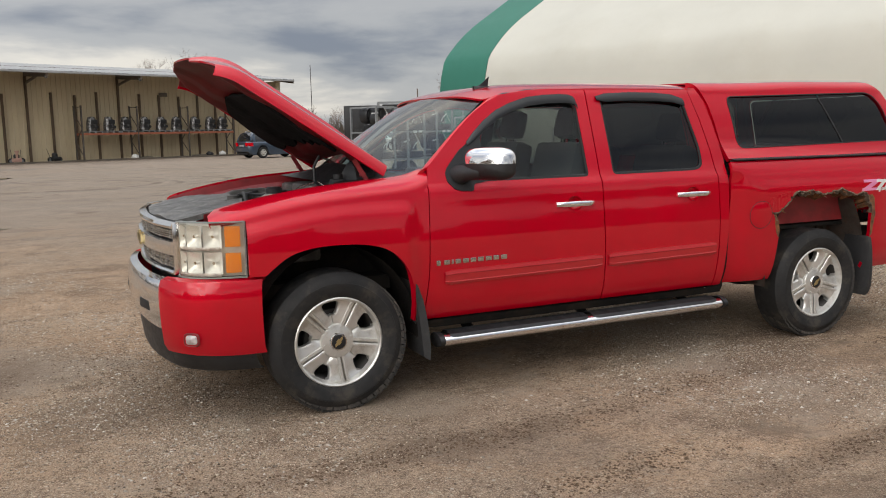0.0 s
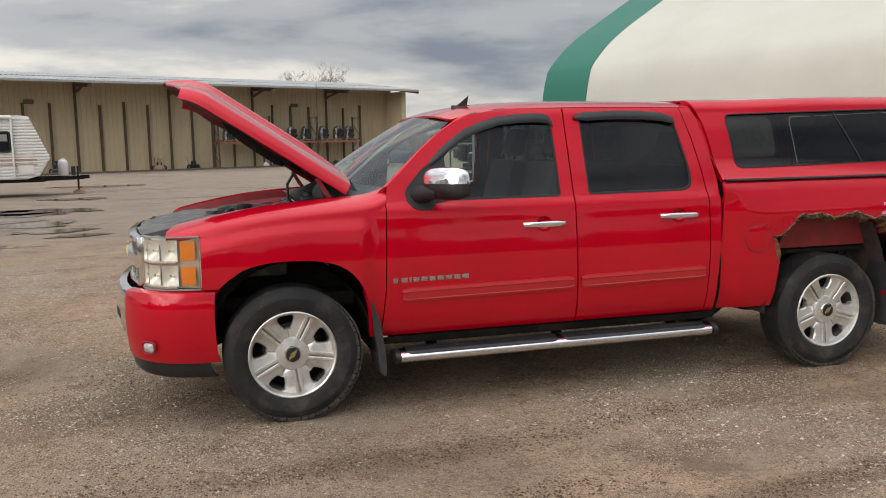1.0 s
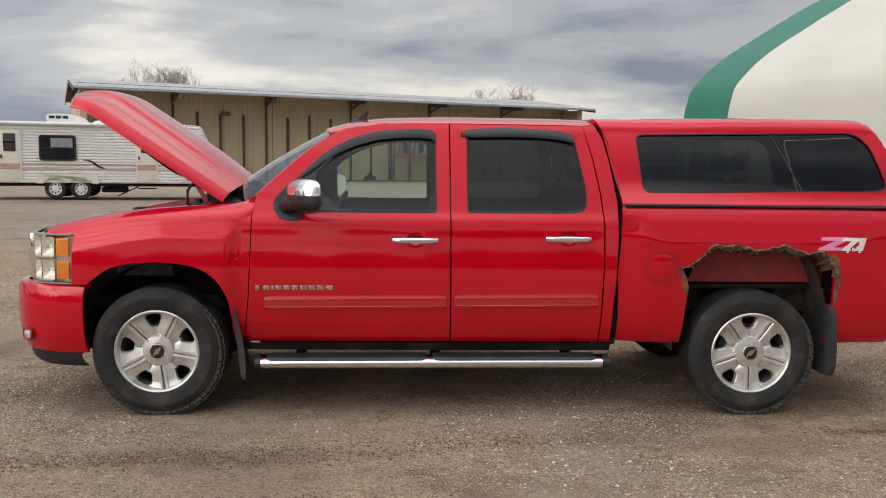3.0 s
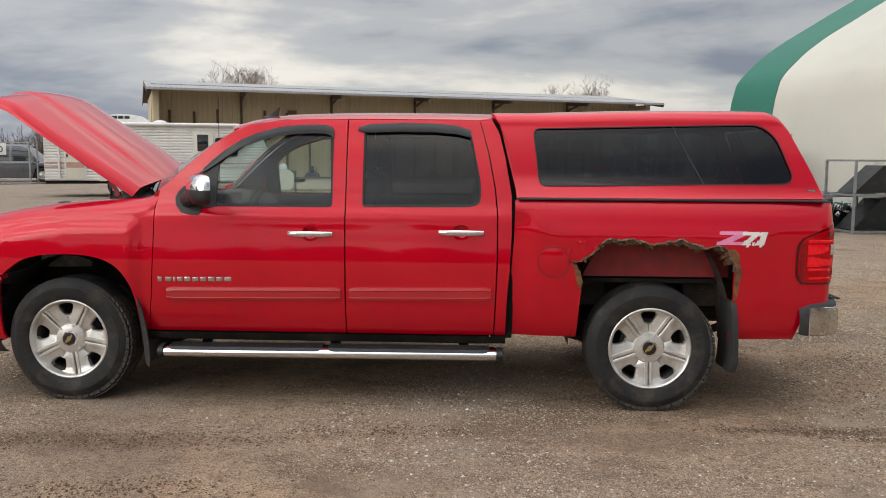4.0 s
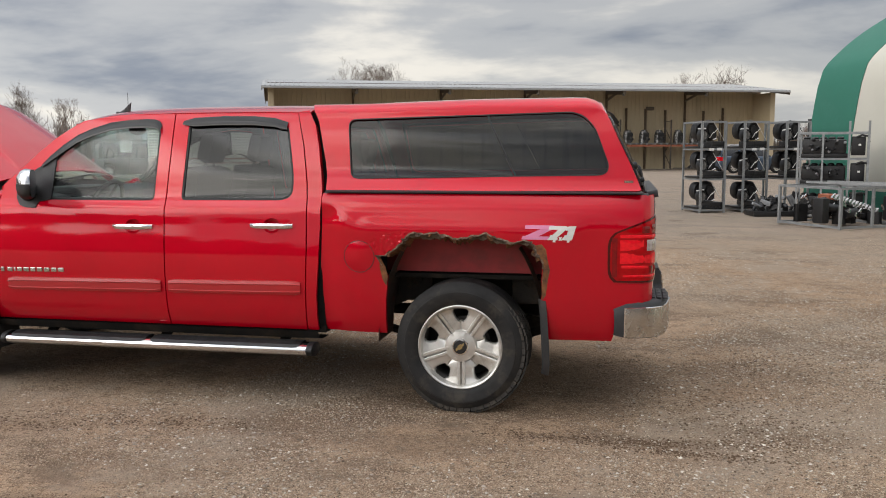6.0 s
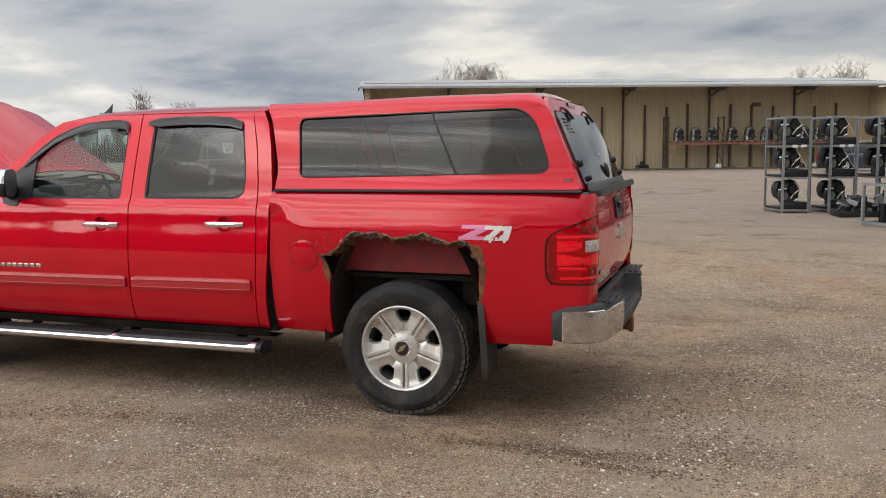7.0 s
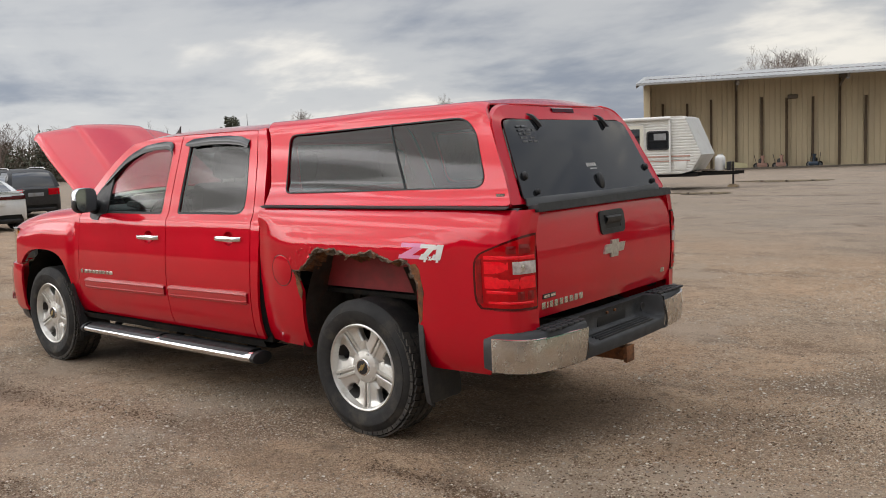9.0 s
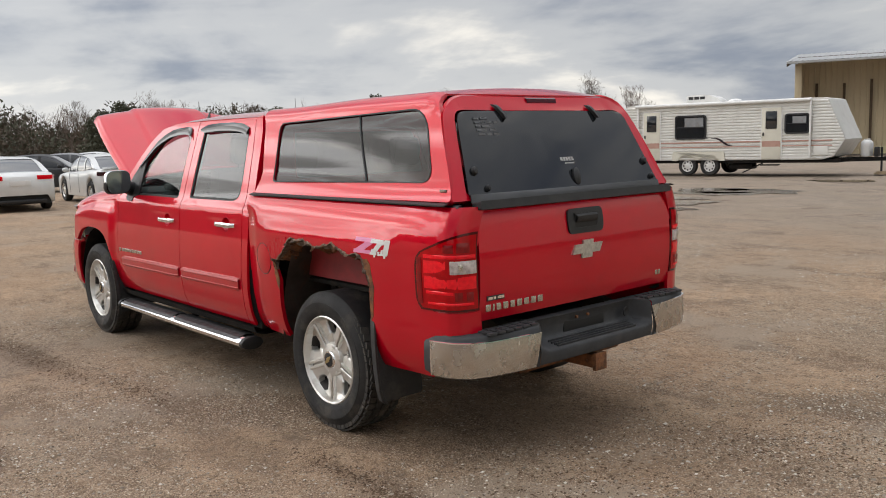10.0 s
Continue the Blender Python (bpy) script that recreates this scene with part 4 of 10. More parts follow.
# door mirrors
for side in (0, 1):
    fix = mirrored if side else (lambda b: b)
    bm = B()
    rows = []
    prof_m = [(-0.006, 0.02), (-0.004, 0.25), (0.0, 0.50), (0.012, 0.74), (0.035, 0.92), (0.065, 1.0), (0.095, 0.98), (0.108, 0.93)]
    for dx, k in prof_m:
        row = []
        for j in range(24):
            a = 2 * math.pi * j / 24
            c, s = math.cos(a), math.sin(a)
            e = 0.55
            yy = math.copysign(abs(c) ** e, c) * 0.132 * k
            zz = math.copysign(abs(s) ** e, s) * 0.095 * k
            row.append((0.826 + dx - 0.55 * yy, -1.052 + yy * (1 if s > -0.01 else 1.05), 1.347 + zz))
        rows.append(row)
    grid(bm, rows, close_v=True)
    bmesh.ops.recalc_face_normals(bm, faces=bm.faces[:])
    up = [f for f in bm.faces if f.calc_center_median().z > 1.347]
    for f in up:
        f.material_index = 1
    mir = part("door_mirror", fix(bm), [BLACK, CHROME], truck, "black door mirror with chrome cap")
    bm = B()
    rows = [[(0.935 - 0.0650 * math.copysign(abs(math.cos(a)) ** 0.55, math.cos(a)) * k, -1.052 + math.copysign(abs(math.cos(a)) ** 0.55, math.cos(a)) * 0.118 * k, 1.347 + math.copysign(abs(math.sin(a)) ** 0.55, math.sin(a)) * 0.085 * k) for a in (2 * math.pi * j / 24 for j in range(24))] for k in (1.0, 0.5, 0.01)]
    grid(bm, rows, close_v=True)
    bmesh.ops.recalc_face_normals(bm, faces=bm.faces[:])
    part("mirror_glass", fix(bm), CHROME, mir, "mirror glass")
    bm = B()
    tube(bm, [(0.775, -0.86, 1.278), (0.785, -0.905, 1.284), (0.81, -0.95, 1.296), (0.86, -1.03, 1.300)], [0.062, 0.056, 0.046, 0.042], 14)
    part("mirror_arm", fix(bm), BLACK, mir)

# cab corner behind the rear door
corner = [(2.690, 0.452), (2.698, 0.65), (2.708, 0.95), (2.706, 1.2), (2.690, 1.36), (2.648, 1.58), (2.588, 1.785), (2.658, 1.795), (2.709, 1.702), (2.745, 1.56), (2.787, 1.32), (2.789, 1.10), (2.778, 0.86), (2.763, 0.67), (2.757, 0.452)]
for bm, side in both(lambda: skin(corner, door_map, (0, -1, 0), step=0.04, flange=0.06)):
    part("cab_corner", bm, RED, truck)
# dark strip down the cab-to-bed gap, put in for the shade deep inside it
gap_x = curve([(0.45, 2.750), (0.66, 2.755), (0.87, 2.770), (1.09, 2.782), (1.30, 2.786), (1.45, 2.770), (1.58, 2.742), (1.70, 2.715), (1.80, 2.660)])
for side in (0, 1):
    bm = B()
    deep = [(z, -door_y(z) + 0.016 + 0.034 * ease((z - 1.24) / 0.1)) for z in np.linspace(0.46, 1.80, 28)]
    grid(bm, [[(gap_x(z) - 0.05, y + 0.014, z), (gap_x(z), y, z), (gap_x(z) + 0.05, y + 0.014, z)] for z, y in deep])
    part("gap_boot", mirrored(bm) if side else bm, LINER, truck, "dark strip standing in for shade between cab and bed")
# sills under the doors
for side in (0, 1):
    fix = mirrored if side else (lambda b: b)
    bm = B()
    grid(bm, [[(x, -0.925, 0.446), (x, -0.90, 0.40), (x, -0.84, 0.385), (x, -0.72, 0.385)] for x in np.linspace(0.5, 2.76, 12)])
    bmesh.ops.recalc_face_normals(bm, faces=bm.faces[:])
    part("sill", fix(bm), DARK, truck)

# roof
roof_c = curve([(0.94, 1.748), (1.0, 1.770), (1.10, 1.797), (1.22, 1.819), (1.4, 1.836), (1.9, 1.847), (2.4, 1.846), (2.66, 1.840)])
bm = B()
rows = []
for i in range(31):
    t = i / 30
    row = []
    for j in range(-14, 15):
        q = j / 14
        yy = 0.715 * math.sin(q * math.pi / 2 * 0.96) / math.sin(math.pi / 2 * 0.96)
        x0 = 0.955 + 0.082 * q * q
        x = x0 + (2.665 - x0) * t
        edge = 0.058 * abs(yy / 0.715) ** 3.6
        z = roof_c(x) - edge 
        row.append((x, yy, max(z, 1.69)))
    rows.append(row)
grid(bm, rows, flip=True)
bmesh.ops.recalc_face_normals(bm, faces=bm.faces[:])
if sum(f.normal.z for f in bm.faces) < 0:
    bmesh.ops.reverse_faces(bm, faces=bm.faces[:])
bmesh.ops.solidify(bm, geom=bm.faces[:], thickness=0.012)
part("roof", bm, RED, truck, "glossy red cab roof", angle=50)
for side in (0, 1):
    fix = mirrored if side else (lambda b: b)
    bm = B()   # gutter line between roof and door frames
    rows = []
    for x, s in ((1.10, 1.733), (1.16, 1.754), (1.34, 1.780), (1.50, 1.787), (1.75, 1.790), (2.2, 1.792), (2.585, 1.786), (2.655, 1.79)):
        rows.append([(x, -door_y(s) + 0.004, s - 0.004), (x, -door_y(s) + 0.03, s + 0.004)])
    grid(bm, rows)
    part("drip_rail", fix(bm), SEAL, truck)
    # A-pillar between windscreen and door
    bm = B()
    rows = []
    for i in range(13):
        t = i / 12
        w = Vector((0.520 + 0.515 * t, -0.815 + 0.108 * t, 1.266 + 0.443 * t + 0.012 * math.sin(math.pi * t)))
        dx = 0.588 + (1.16 - 0.588) * t
        dz = np.interp(dx, [p[0] for p in f_door[4:11]], [p[1] for p in f_door[4:11]])
        d = Vector((dx, -door_y(float(dz)), float(dz)))
        row = []
        for k in range(6):
            u = k / 5
            p = w.lerp(d, u)
            bul = 0.014 * math.sin(math.pi * u)
            row.append((p.x - bul * 0.4, p.y - bul * 0.6, p.z + bul * 0.7))
        rows.append(row)
    grid(bm, rows)
    bmesh.ops.recalc_face_normals(bm, faces=bm.faces[:])
    if sum(f.normal.y for f in bm.faces) > 0:
        bmesh.ops.reverse_faces(bm, faces=bm.faces[:])
    bmesh.ops.solidify(bm, geom=bm.faces[:], thickness=0.02)
    bm.normal_update()
    for f in bm.faces:
        f.material_index = 1 if f.normal.dot(Vector((-0.4, -0.6, 0.7))) < 0.1 else 0
    part("a_pillar", fix(bm), [RED, TRIM], truck, angle=60)
    bm = B()
    grid(bm, [[(p[0] + 0.03, p[1] + 0.045, p[2] - 0.03) for p in r] for r in rows])
    part("pillar_trim", fix(bm), TRIM, truck, "pale grey pillar trim")

# windscreen, cowl, wipers
bm = B()
rows = []
for i in range(13):
    t = i / 12
    row = []
    for j in range(-10, 11):
        q = j / 10
        yb, yt = 0.812 * q, 0.702 * q
        xb, xt = 0.29 + 0.24 * q * q, 0.953 + 0.082 * q * q
        zb, zt = 1.345 - 0.075 * q * q, 1.749 - 0.029 * q * q
        bul = 0.018 * math.sin(math.pi * t)
        row.append((xb + (xt - xb) * t - bul * 0.55, yb + (yt - yb) * t, zb + (zt - zb) * t + bul * 0.8))
    rows.append(row)
grid(bm, rows)
bmesh.ops.recalc_face_normals(bm, faces=bm.faces[:])
pane(part("windshield", bm, WSHIELD, truck, "clear laminated windshield"))
bm = B()
rows = []
for i in range(5):
    t = i / 4
    rows.append([(0.12 + (0.30 + 0.24 * q * q - 0.12) * t, 0.80 * q, 1.245 + (0.10 - 0.072 * q * q) * t + 0.012 * math.sin(9 * q) * t * (1 - t)) for q in (j / 10 for j in range(-10, 11))])
grid(bm, rows)
part("cowl", bm, BLACK, truck, "black cowl grille below the windshield")
for y0, y1 in ((-0.62, 0.02), (0.05, 0.66)):
    bm = B()
    tube(bm, [(0.34, y0, 1.325), (0.37, (y0 + y1) / 2, 1.355), (0.40, y1, 1.365)], 0.008, 6)
    tube(bm, [(0.25, y0 + 0.2, 1.29), (0.36, (y0 + y1) / 2, 1.345)], 0.010, 6)
    part("wiper", bm, BLACK, truck)
bm = B()
rows = []
FIN = Vector((1.18, -0.38, 1.806))
for i in range(9):
    t = i / 8
    h = 0.006 + (0.062 * ((t - 0.25) / 0.5) ** 1.3 if 0.25 < t <= 0.76 else 0.0)
    w = 0.030 * math.sin(math.pi * (0.12 + 0.76 * t))
    x = -0.05 + 0.115 * t
    rows.append([FIN + Vector(p) for p in ((x, -w, -0.008), (x, -w * 0.8, 0.006), (x, -0.005, 0.012), (x + 0.4 * h, -0.003, 0.006 + h), (x + 0.4 * h, 0.003, 0.006 + h), (x, 0.005, 0.012), (x, w * 0.8, 0.006), (x, w, -0.008))])
grid(bm, rows, close_v=True)
bmesh.ops.recalc_face_normals(bm, faces=bm.faces[:])
part("antenna_fin", bm, BLACK, truck, "black roof antenna fin")
# cab back wall with its window
bm = skin([(-0.90, 0.46), (0.90, 0.46), (0.90, 1.22), (0.70, 1.79), (-0.70, 1.79), (-0.90, 1.22)], lambda y, s: (2.742 - 0.10 * max(0, s - 1.25) / 0.5, y, s), (1, 0, 0), holes=[rounded([(-0.62, 1.33), (0.62, 1.33), (0.58, 1.68), (-0.58, 1.68)], 0.05)], step=0.15, flange=0.02)
part("cab_back", bm, RED, truck)
bm = skin(rounded([(-0.63, 1.32), (0.63, 1.32), (0.59, 1.69), (-0.59, 1.69)], 0.05), lambda y, s: (2.735 - 0.10 * max(0, s - 1.25) / 0.5, y, s), (1, 0, 0), step=0.5, flange=0.004)
pane(part("rear_window", bm, TINT, truck))
bm = B()
box(bm, 0.50, 2.70, -0.85, 0.85, 0.44, 0.50)
part("floor_pan", bm, DARK, truck)
bm = B()
box(bm, 0.46, 0.52, -0.86, 0.86, 0.44, 1.26)
part("firewall", bm, DARK, truck)

# interior
bm = B()
rows = []
for q in (j / 8 for j in range(-8, 9)):
    rows.append([(0.50, 0.84 * q, 1.02), (0.40, 0.84 * q, 1.26), (0.62, 0.84 * q, 1.285), (0.88, 0.84 * q, 1.25), (0.95, 0.84 * q, 1.17), (0.90, 0.84 * q, 0.95), (0.82, 0.84 * q, 0.80)])
grid(bm, rows)
box(bm, 0.72, 0.93, -0.60, -0.18, 1.24, 1.31, 0.03)
part("dashboard", bm, DASH, truck)
bm = B()
ctr = Matrix.Translation((1.02, -0.40, 1.17)) @ Matrix.Rotation(radians(-65), 4, "Y")
pts = [ctr @ Vector((0.185 * math.cos(a), 0.185 * math.sin(a), 0)) for a in (2 * math.pi * k / 28 for k in range(29))]
tube(bm, pts, 0.016, 8, caps=False)
for a in (0.3, 2.84, 4.71):
    bar(bm, ctr @ Vector((0.02, 0, 0)), ctr @ Vector((0.18 * math.cos(a), 0.18 * math.sin(a), 0)), 0.035, 0.015)
lathe(bm, [(0.0, 0.03), (0.06, 0.025), (0.07, 0.0), (0.0, -0.02)], 16, ctr)
rod(bm, ctr @ Vector((0, 0, -0.02)), (0.84, -0.40, 1.08), 0.03)
part("steering_wheel", bm, DASH, truck)


def seat(x, y, w, back=0.66):
    bm = B()
    box(bm, x - 0.25, x + 0.28, y - w / 2, y + w / 2, 0.70, 0.90, 0.06)
    box(bm, x - 0.20, x + 0.22, y - w / 2 + 0.05, y + w / 2 - 0.05, 0.50, 0.72, 0.02)
    m = Matrix.Translation((x + 0.24, y, 0.86)) @ Matrix.Rotation(radians(14), 4, "Y")
    box(bm, -0.07, 0.09, -w / 2, w / 2, 0.0, back, 0.06, m)
    hm = m @ Matrix.Translation((0.01, 0, back + 0.13))
    box(bm, -0.05, 0.06, -0.13, 0.13, -0.10, 0.11, 0.05, hm)
    for o in (-0.06, 0.06):
        rod(bm, m @ Vector((0.02, o, back - 0.05)), m @ Vector((0.01, o, back + 0.07)), 0.008)
    return bm


for y in (-0.40, 0.40):
    part("front_seat", seat(1.42, y, 0.54, 0.60), GREYCLOTH, truck, "grey cloth front seat")
bm = seat(2.26, -0.46, 0.56, 0.56)
part("rear_seat", bm, GREYCLOTH, truck)
part("rear_seat", seat(2.26, 0.46, 0.56, 0.56), GREYCLOTH, truck)
bm = B()
box(bm, 0.95, 1.55, -0.14, 0.14, 0.55, 0.86, 0.04)
part("console", bm, DASH, truck)
bm = B()
bmesh.ops.create_uvsphere(bm, u_segments=12, v_segments=8, radius=1, matrix=Matrix.Translation((1.06, 0, 1.70)) @ Matrix.Diagonal((0.025, 0.12, 0.035, 1)))
rod(bm, (1.06, 0, 1.70), (1.10, 0, 1.78), 0.012)
part("rearview_mirror", bm, BLACK, truck)

# bed side with the ragged rear arch
jag = [(3.193, 0.452), (3.205, 0.66), (3.219, 0.804), (3.190, 0.871), (3.152, 0.928), (3.209, 0.931), (3.237, 0.952), (3.275, 0.978), (3.313, 1.010), (3.332, 1.038), (3.35, 1.058), (3.388, 1.074), (3.416, 1.064), (3.444, 1.058), (3.480, 1.066), (3.519, 1.069), (3.540, 1.055), (3.566, 1.060), (3.600, 1.045), (3.622, 1.032), (3.65, 1.040), (3.678, 1.038), (3.715, 1.053), (3.76, 1.058), (3.807, 1.071), (3.84, 1.056), (3.863, 1.045), (3.91, 1.035), (3.955, 1.017), (3.99, 1.030), (4.028, 1.033), (4.06, 1.02), (4.084, 1.002), (4.092, 0.97), (4.107, 0.944), (4.122, 0.93), (4.131, 0.907), (4.128, 0.86), (4.125, 0.803), (4.127, 0.73), (4.122, 0.661), (4.124, 0.452)]
whole = [(WB + 0.50 * math.cos(a) * 1.02, HUBZ + 0.55 * math.sin(a)) for a in (math.pi * (1 - k / 22) for k in range(23))]
whole = [(3.13, 0.452)] + [p for p in whole if p[1] > 0.46] + [(4.16, 0.452)]
bed_up = [(4.52, 0.452), (4.56, 0.60), (4.598, 0.645), (4.600, 0.90), (4.600, 1.292), (2.808, 1.292), (2.805, 1.09), (2.793, 0.9), (2.778, 0.66), (2.772, 0.452)]
for side, arch in ((0, jag), (1, whole)):
    line = arch + bed_up
    bm = skin(line, bed_map, (0, -1, 0), step=0.026, flange=0.025)
    bs = part("bed_side", mirrored(bm) if side else bm, RED, truck, "red bed side with a rusted-through ragged wheel arch" if not side else "red bed side")
    # top rail
    bm = B()
    rows = [[(x, -(bed_y(1.29) + tail_in(x)) + 0.002, 1.288), (x, -(bed_y(1.29) + tail_in(x)) + 0.015, 1.300), (x, -0.84, 1.300), (x, -0.84, 1.25)] for x in np.linspace(2.815, 4.71, 20)]
    grid(bm, rows)
    bmesh.ops.recalc_face_normals(bm, faces=bm.faces[:])
    part("bed_rail", mirrored(bm) if side else bm, BLACK, bs, "black bed rail cap")
    bm = B()
    rows = []
    for r, o in ((0.093, 0.0016), (0.089, 0.0028), (0.0, 0.0030)):
        rows.append([tuple(Vector(bed_map(3.045 + r * math.cos(a), 0.922 + r * math.sin(a))) + Vector((0, -o, 0))) for a in (2 * math.pi * k / 32 for k in range(32))])
    grid(bm, rows, close_v=True)
    bmesh.ops.recalc_face_normals(bm, faces=bm.faces[:])
    if not side:
        fuel = part("fuel_door", bm, RED, bs)
        bm = B()
        ring = [Vector(bed_map(3.045 + 0.094 * math.cos(a), 0.922 + 0.094 * math.sin(a))) + Vector((0, -0.001, 0)) for a in (2 * math.pi * k / 32 for k in range(33))]
        tube(bm, ring, 0.0022, 5, caps=False)
        part("seam", bm, SEAL, fuel)
        bed_driver = bs
    else:
        bm.free()

# rusted, torn edge along the driver's rear arch
random.seed(11)
bm = B()
fine = []
edge = jag[3:38]
for i in range(len(edge) - 1):
    for k in range(3):
        t = k / 3
        fine.append((edge[i][0] * (1 - t) + edge[i + 1][0] * t, edge[i][1] * (1 - t) + edge[i + 1][1] * t + random.uniform(-0.004, 0.004)))
rows = []
for x, s in fine:
    d = Vector((WB - x, 0.72 - s)).normalized()
    thick = 0.35 + 1.3 * max(0.0, noise.noise((x * 9, s * 9, 4.0)) + 0.25)
    a = random.uniform(0.002, 0.009) * thick
    c = a + random.uniform(0.003, 0.012) * thick
    p0, p1, p2, p3 = (bed_map(x - d.x * 0.008, s - d.y * 0.008), bed_map(x + d.x * 0.002, s + d.y * 0.002), bed_map(x + d.x * a, s + d.y * a), bed_map(x + d.x * c, s + d.y * c))
    rows.append([(p0[0], p0[1] - 0.0015, p0[2]), (p1[0], p1[1] - 0.004 - random.uniform(0, 0.004), p1[2]), (p2[0], p2[1] + random.uniform(0.004, 0.016), p2[2]), (p3[0], p3[1] + random.uniform(0.015, 0.045), p3[2])])
grid(bm, rows)
bmesh.ops.recalc_face_normals(bm, faces=bm.faces[:])
bmesh.ops.solidify(bm, geom=bm.faces[:], thickness=0.002)
part("rust_edge", bm, TORN, bed_driver, "torn rusty metal edge", smooth=False)
bm = B()
rows = []
for x, s in fine[6:-4]:
    p = bed_map(x, s)
    w = random.uniform(0.016, 0.046)
    d = Vector((WB - x, 0.70 - s)).normalized()
    rows.append([(p[0], p[1] + 0.02, p[2] + 0.004), (p[0] + d.x * w * 0.6, p[1] + 0.045, p[2] + d.y * w * 0.6), (p[0] + d.x * w, p[1] + 0.10, p[2] + d.y * w - 0.01)])
grid(bm, rows)
part("rusted_inner_lip", bm, RUST, bed_driver, "flaking rust-brown inner lip", smooth=False)
# long strips of bare sheet folded in under the edge
PRIMER = mat("bare_torn_sheet", (0.30, 0.245, 0.19), (0.17, 0.115, 0.075), scale=22, rough=0.8, stain=(0.12, 0.055, 0.03), sscale=30, samount=0.7, bump=0.3, bscale=80)
for x0, x1, drop in ((3.345, 3.600, 0.042), (3.690, 3.985, 0.040), (3.985, 4.095, 0.030)):
    bm = B()
    rows = []
    for i in range(26):
        t = i / 25
        x = x0 + (x1 - x0) * t
        s = float(np.interp(x, [p[0] for p in edge], [p[1] for p in edge]))
        w = drop * (0.35 + 0.65 * math.sin(math.pi * min(1, t * 1.15)) ** 0.7) * (0.8 + 0.5 * noise.noise((x * 26, 0, 3)))
        p = bed_map(x, s)
        rows.append([(p[0], p[1] + 0.003, p[2] + 0.002), (p[0], p[1] + 0.016 + 0.006 * noise.noise((x * 40, 1, 0)), p[2] - w * 0.55), (p[0] + 0.004, p[1] + 0.024 + 0.012 * noise.noise((x * 30, 5, 0)), p[2] - w), (p[0] + 0.004, p[1] + 0.040, p[2] - w * 0.92)])
    grid(bm, rows)
    bmesh.ops.solidify(bm, geom=bm.faces[:], thickness=0.0015)
    part("folded_strip", bm, PRIMER, bed_driver, "bare folded strip of torn sheet", smooth=False)
# curled flaps of torn sheet hanging from the edge
for i in (4, 9, 17, 26, 33, 41, 48, 57, 66, 74, 83, 92):
    x, s = fine[min(i, len(fine) - 1)]
    bm = B()
    w, h = random.uniform(0.012, 0.034), random.uniform(0.012, 0.036)
    rows = []
    for k in range(5):
        t = k / 4
        out = 0.004 + 0.022 * t * t * random.uniform(0.5, 1.3)
        row = []
        for j in range(4):
            q = (j / 3 - 0.5) * 2
            p = bed_map(x + q * w * (1 - 0.75 * t) + 0.006 * math.sin(i + 3 * t), s + 0.006 - h * t)
            row.append((p[0], p[1] - out + 0.006 * abs(q), p[2] + random.uniform(-0.003, 0.003)))
        rows.append(row)
    grid(bm, rows)
    bmesh.ops.solidify(bm, geom=bm.faces[:], thickness=0.0015)
    part("torn_flap", bm, RUST if i % 3 == 0 else TORN, bed_driver, smooth=False)
# blistered paint in front of the hole, rust bleeding behind it
for line, material, lab, amp in (
    ([(3.10, 0.945), (3.145, 0.932), (3.205, 0.934), (3.27, 0.98), (3.335, 1.045), (3.33, 1.075), (3.27, 1.065), (3.20, 1.055), (3.14, 1.035), (3.10, 0.995)], RED, "blistered red paint", 0.007),
    ([(4.088, 1.008), (4.125, 1.015), (4.150, 0.985), (4.158, 0.93), (4.172, 0.87), (4.160, 0.80), (4.150, 0.72), (4.128, 0.69), (4.127, 0.80), (4.134, 0.905), (4.100, 0.965)], RUST, "rust bleeding from the arch edge", 0.004),
    ([(3.172, 0.925), (3.205, 0.87), (3.222, 0.805), (3.21, 0.75), (3.188, 0.79), (3.172, 0.86)], RUST, "rust stain below the torn paint", 0.004),
):
    def lumpy(x, s, amp=amp):
        p = bed_map(x, s)
        n = max(0.0, noise.noise((x * 55, s * 55, 2.0)) + 0.25 * noise.noise((x * 140, s * 140, 7)))
        return (p[0], p[1] - 0.0012 - amp * n, p[2])
    part("blister_patch" if material is RED else "rust_patch", skin(line, lumpy, (0, -1, 0), step=0.008, flange=0.004), material, bed_driver, lab, angle=180)


# Z decal and bars on the bed: plain slanted strokes
def stroke(bm, pts, off):
    pts = [(4.166 + (x - 4.168) * 0.82, 1.076 + (s - 1.083) * 0.80) for x, s in pts]
    vs = [bm.verts.new(tuple(Vector(bed_map(x, s)) + Vector((0, -off, 0)))) for x, s in pts]
    f = bm.faces.new(vs)
    bmesh.ops.triangulate(bm, faces=[f])


def decal(strokes, material, name, off, parent):
    bm = B()
    for pts in strokes:
        stroke(bm, pts, off)
    bmesh.ops.recalc_face_normals(bm, faces=bm.faces[:])
    for f in bm.faces:
        if f.normal.y > 0:
            f.normal_flip()
    bmesh.ops.solidify(bm, geom=bm.faces[:], thickness=0.0008)
    return part(name, bm, material, parent, smooth=False)


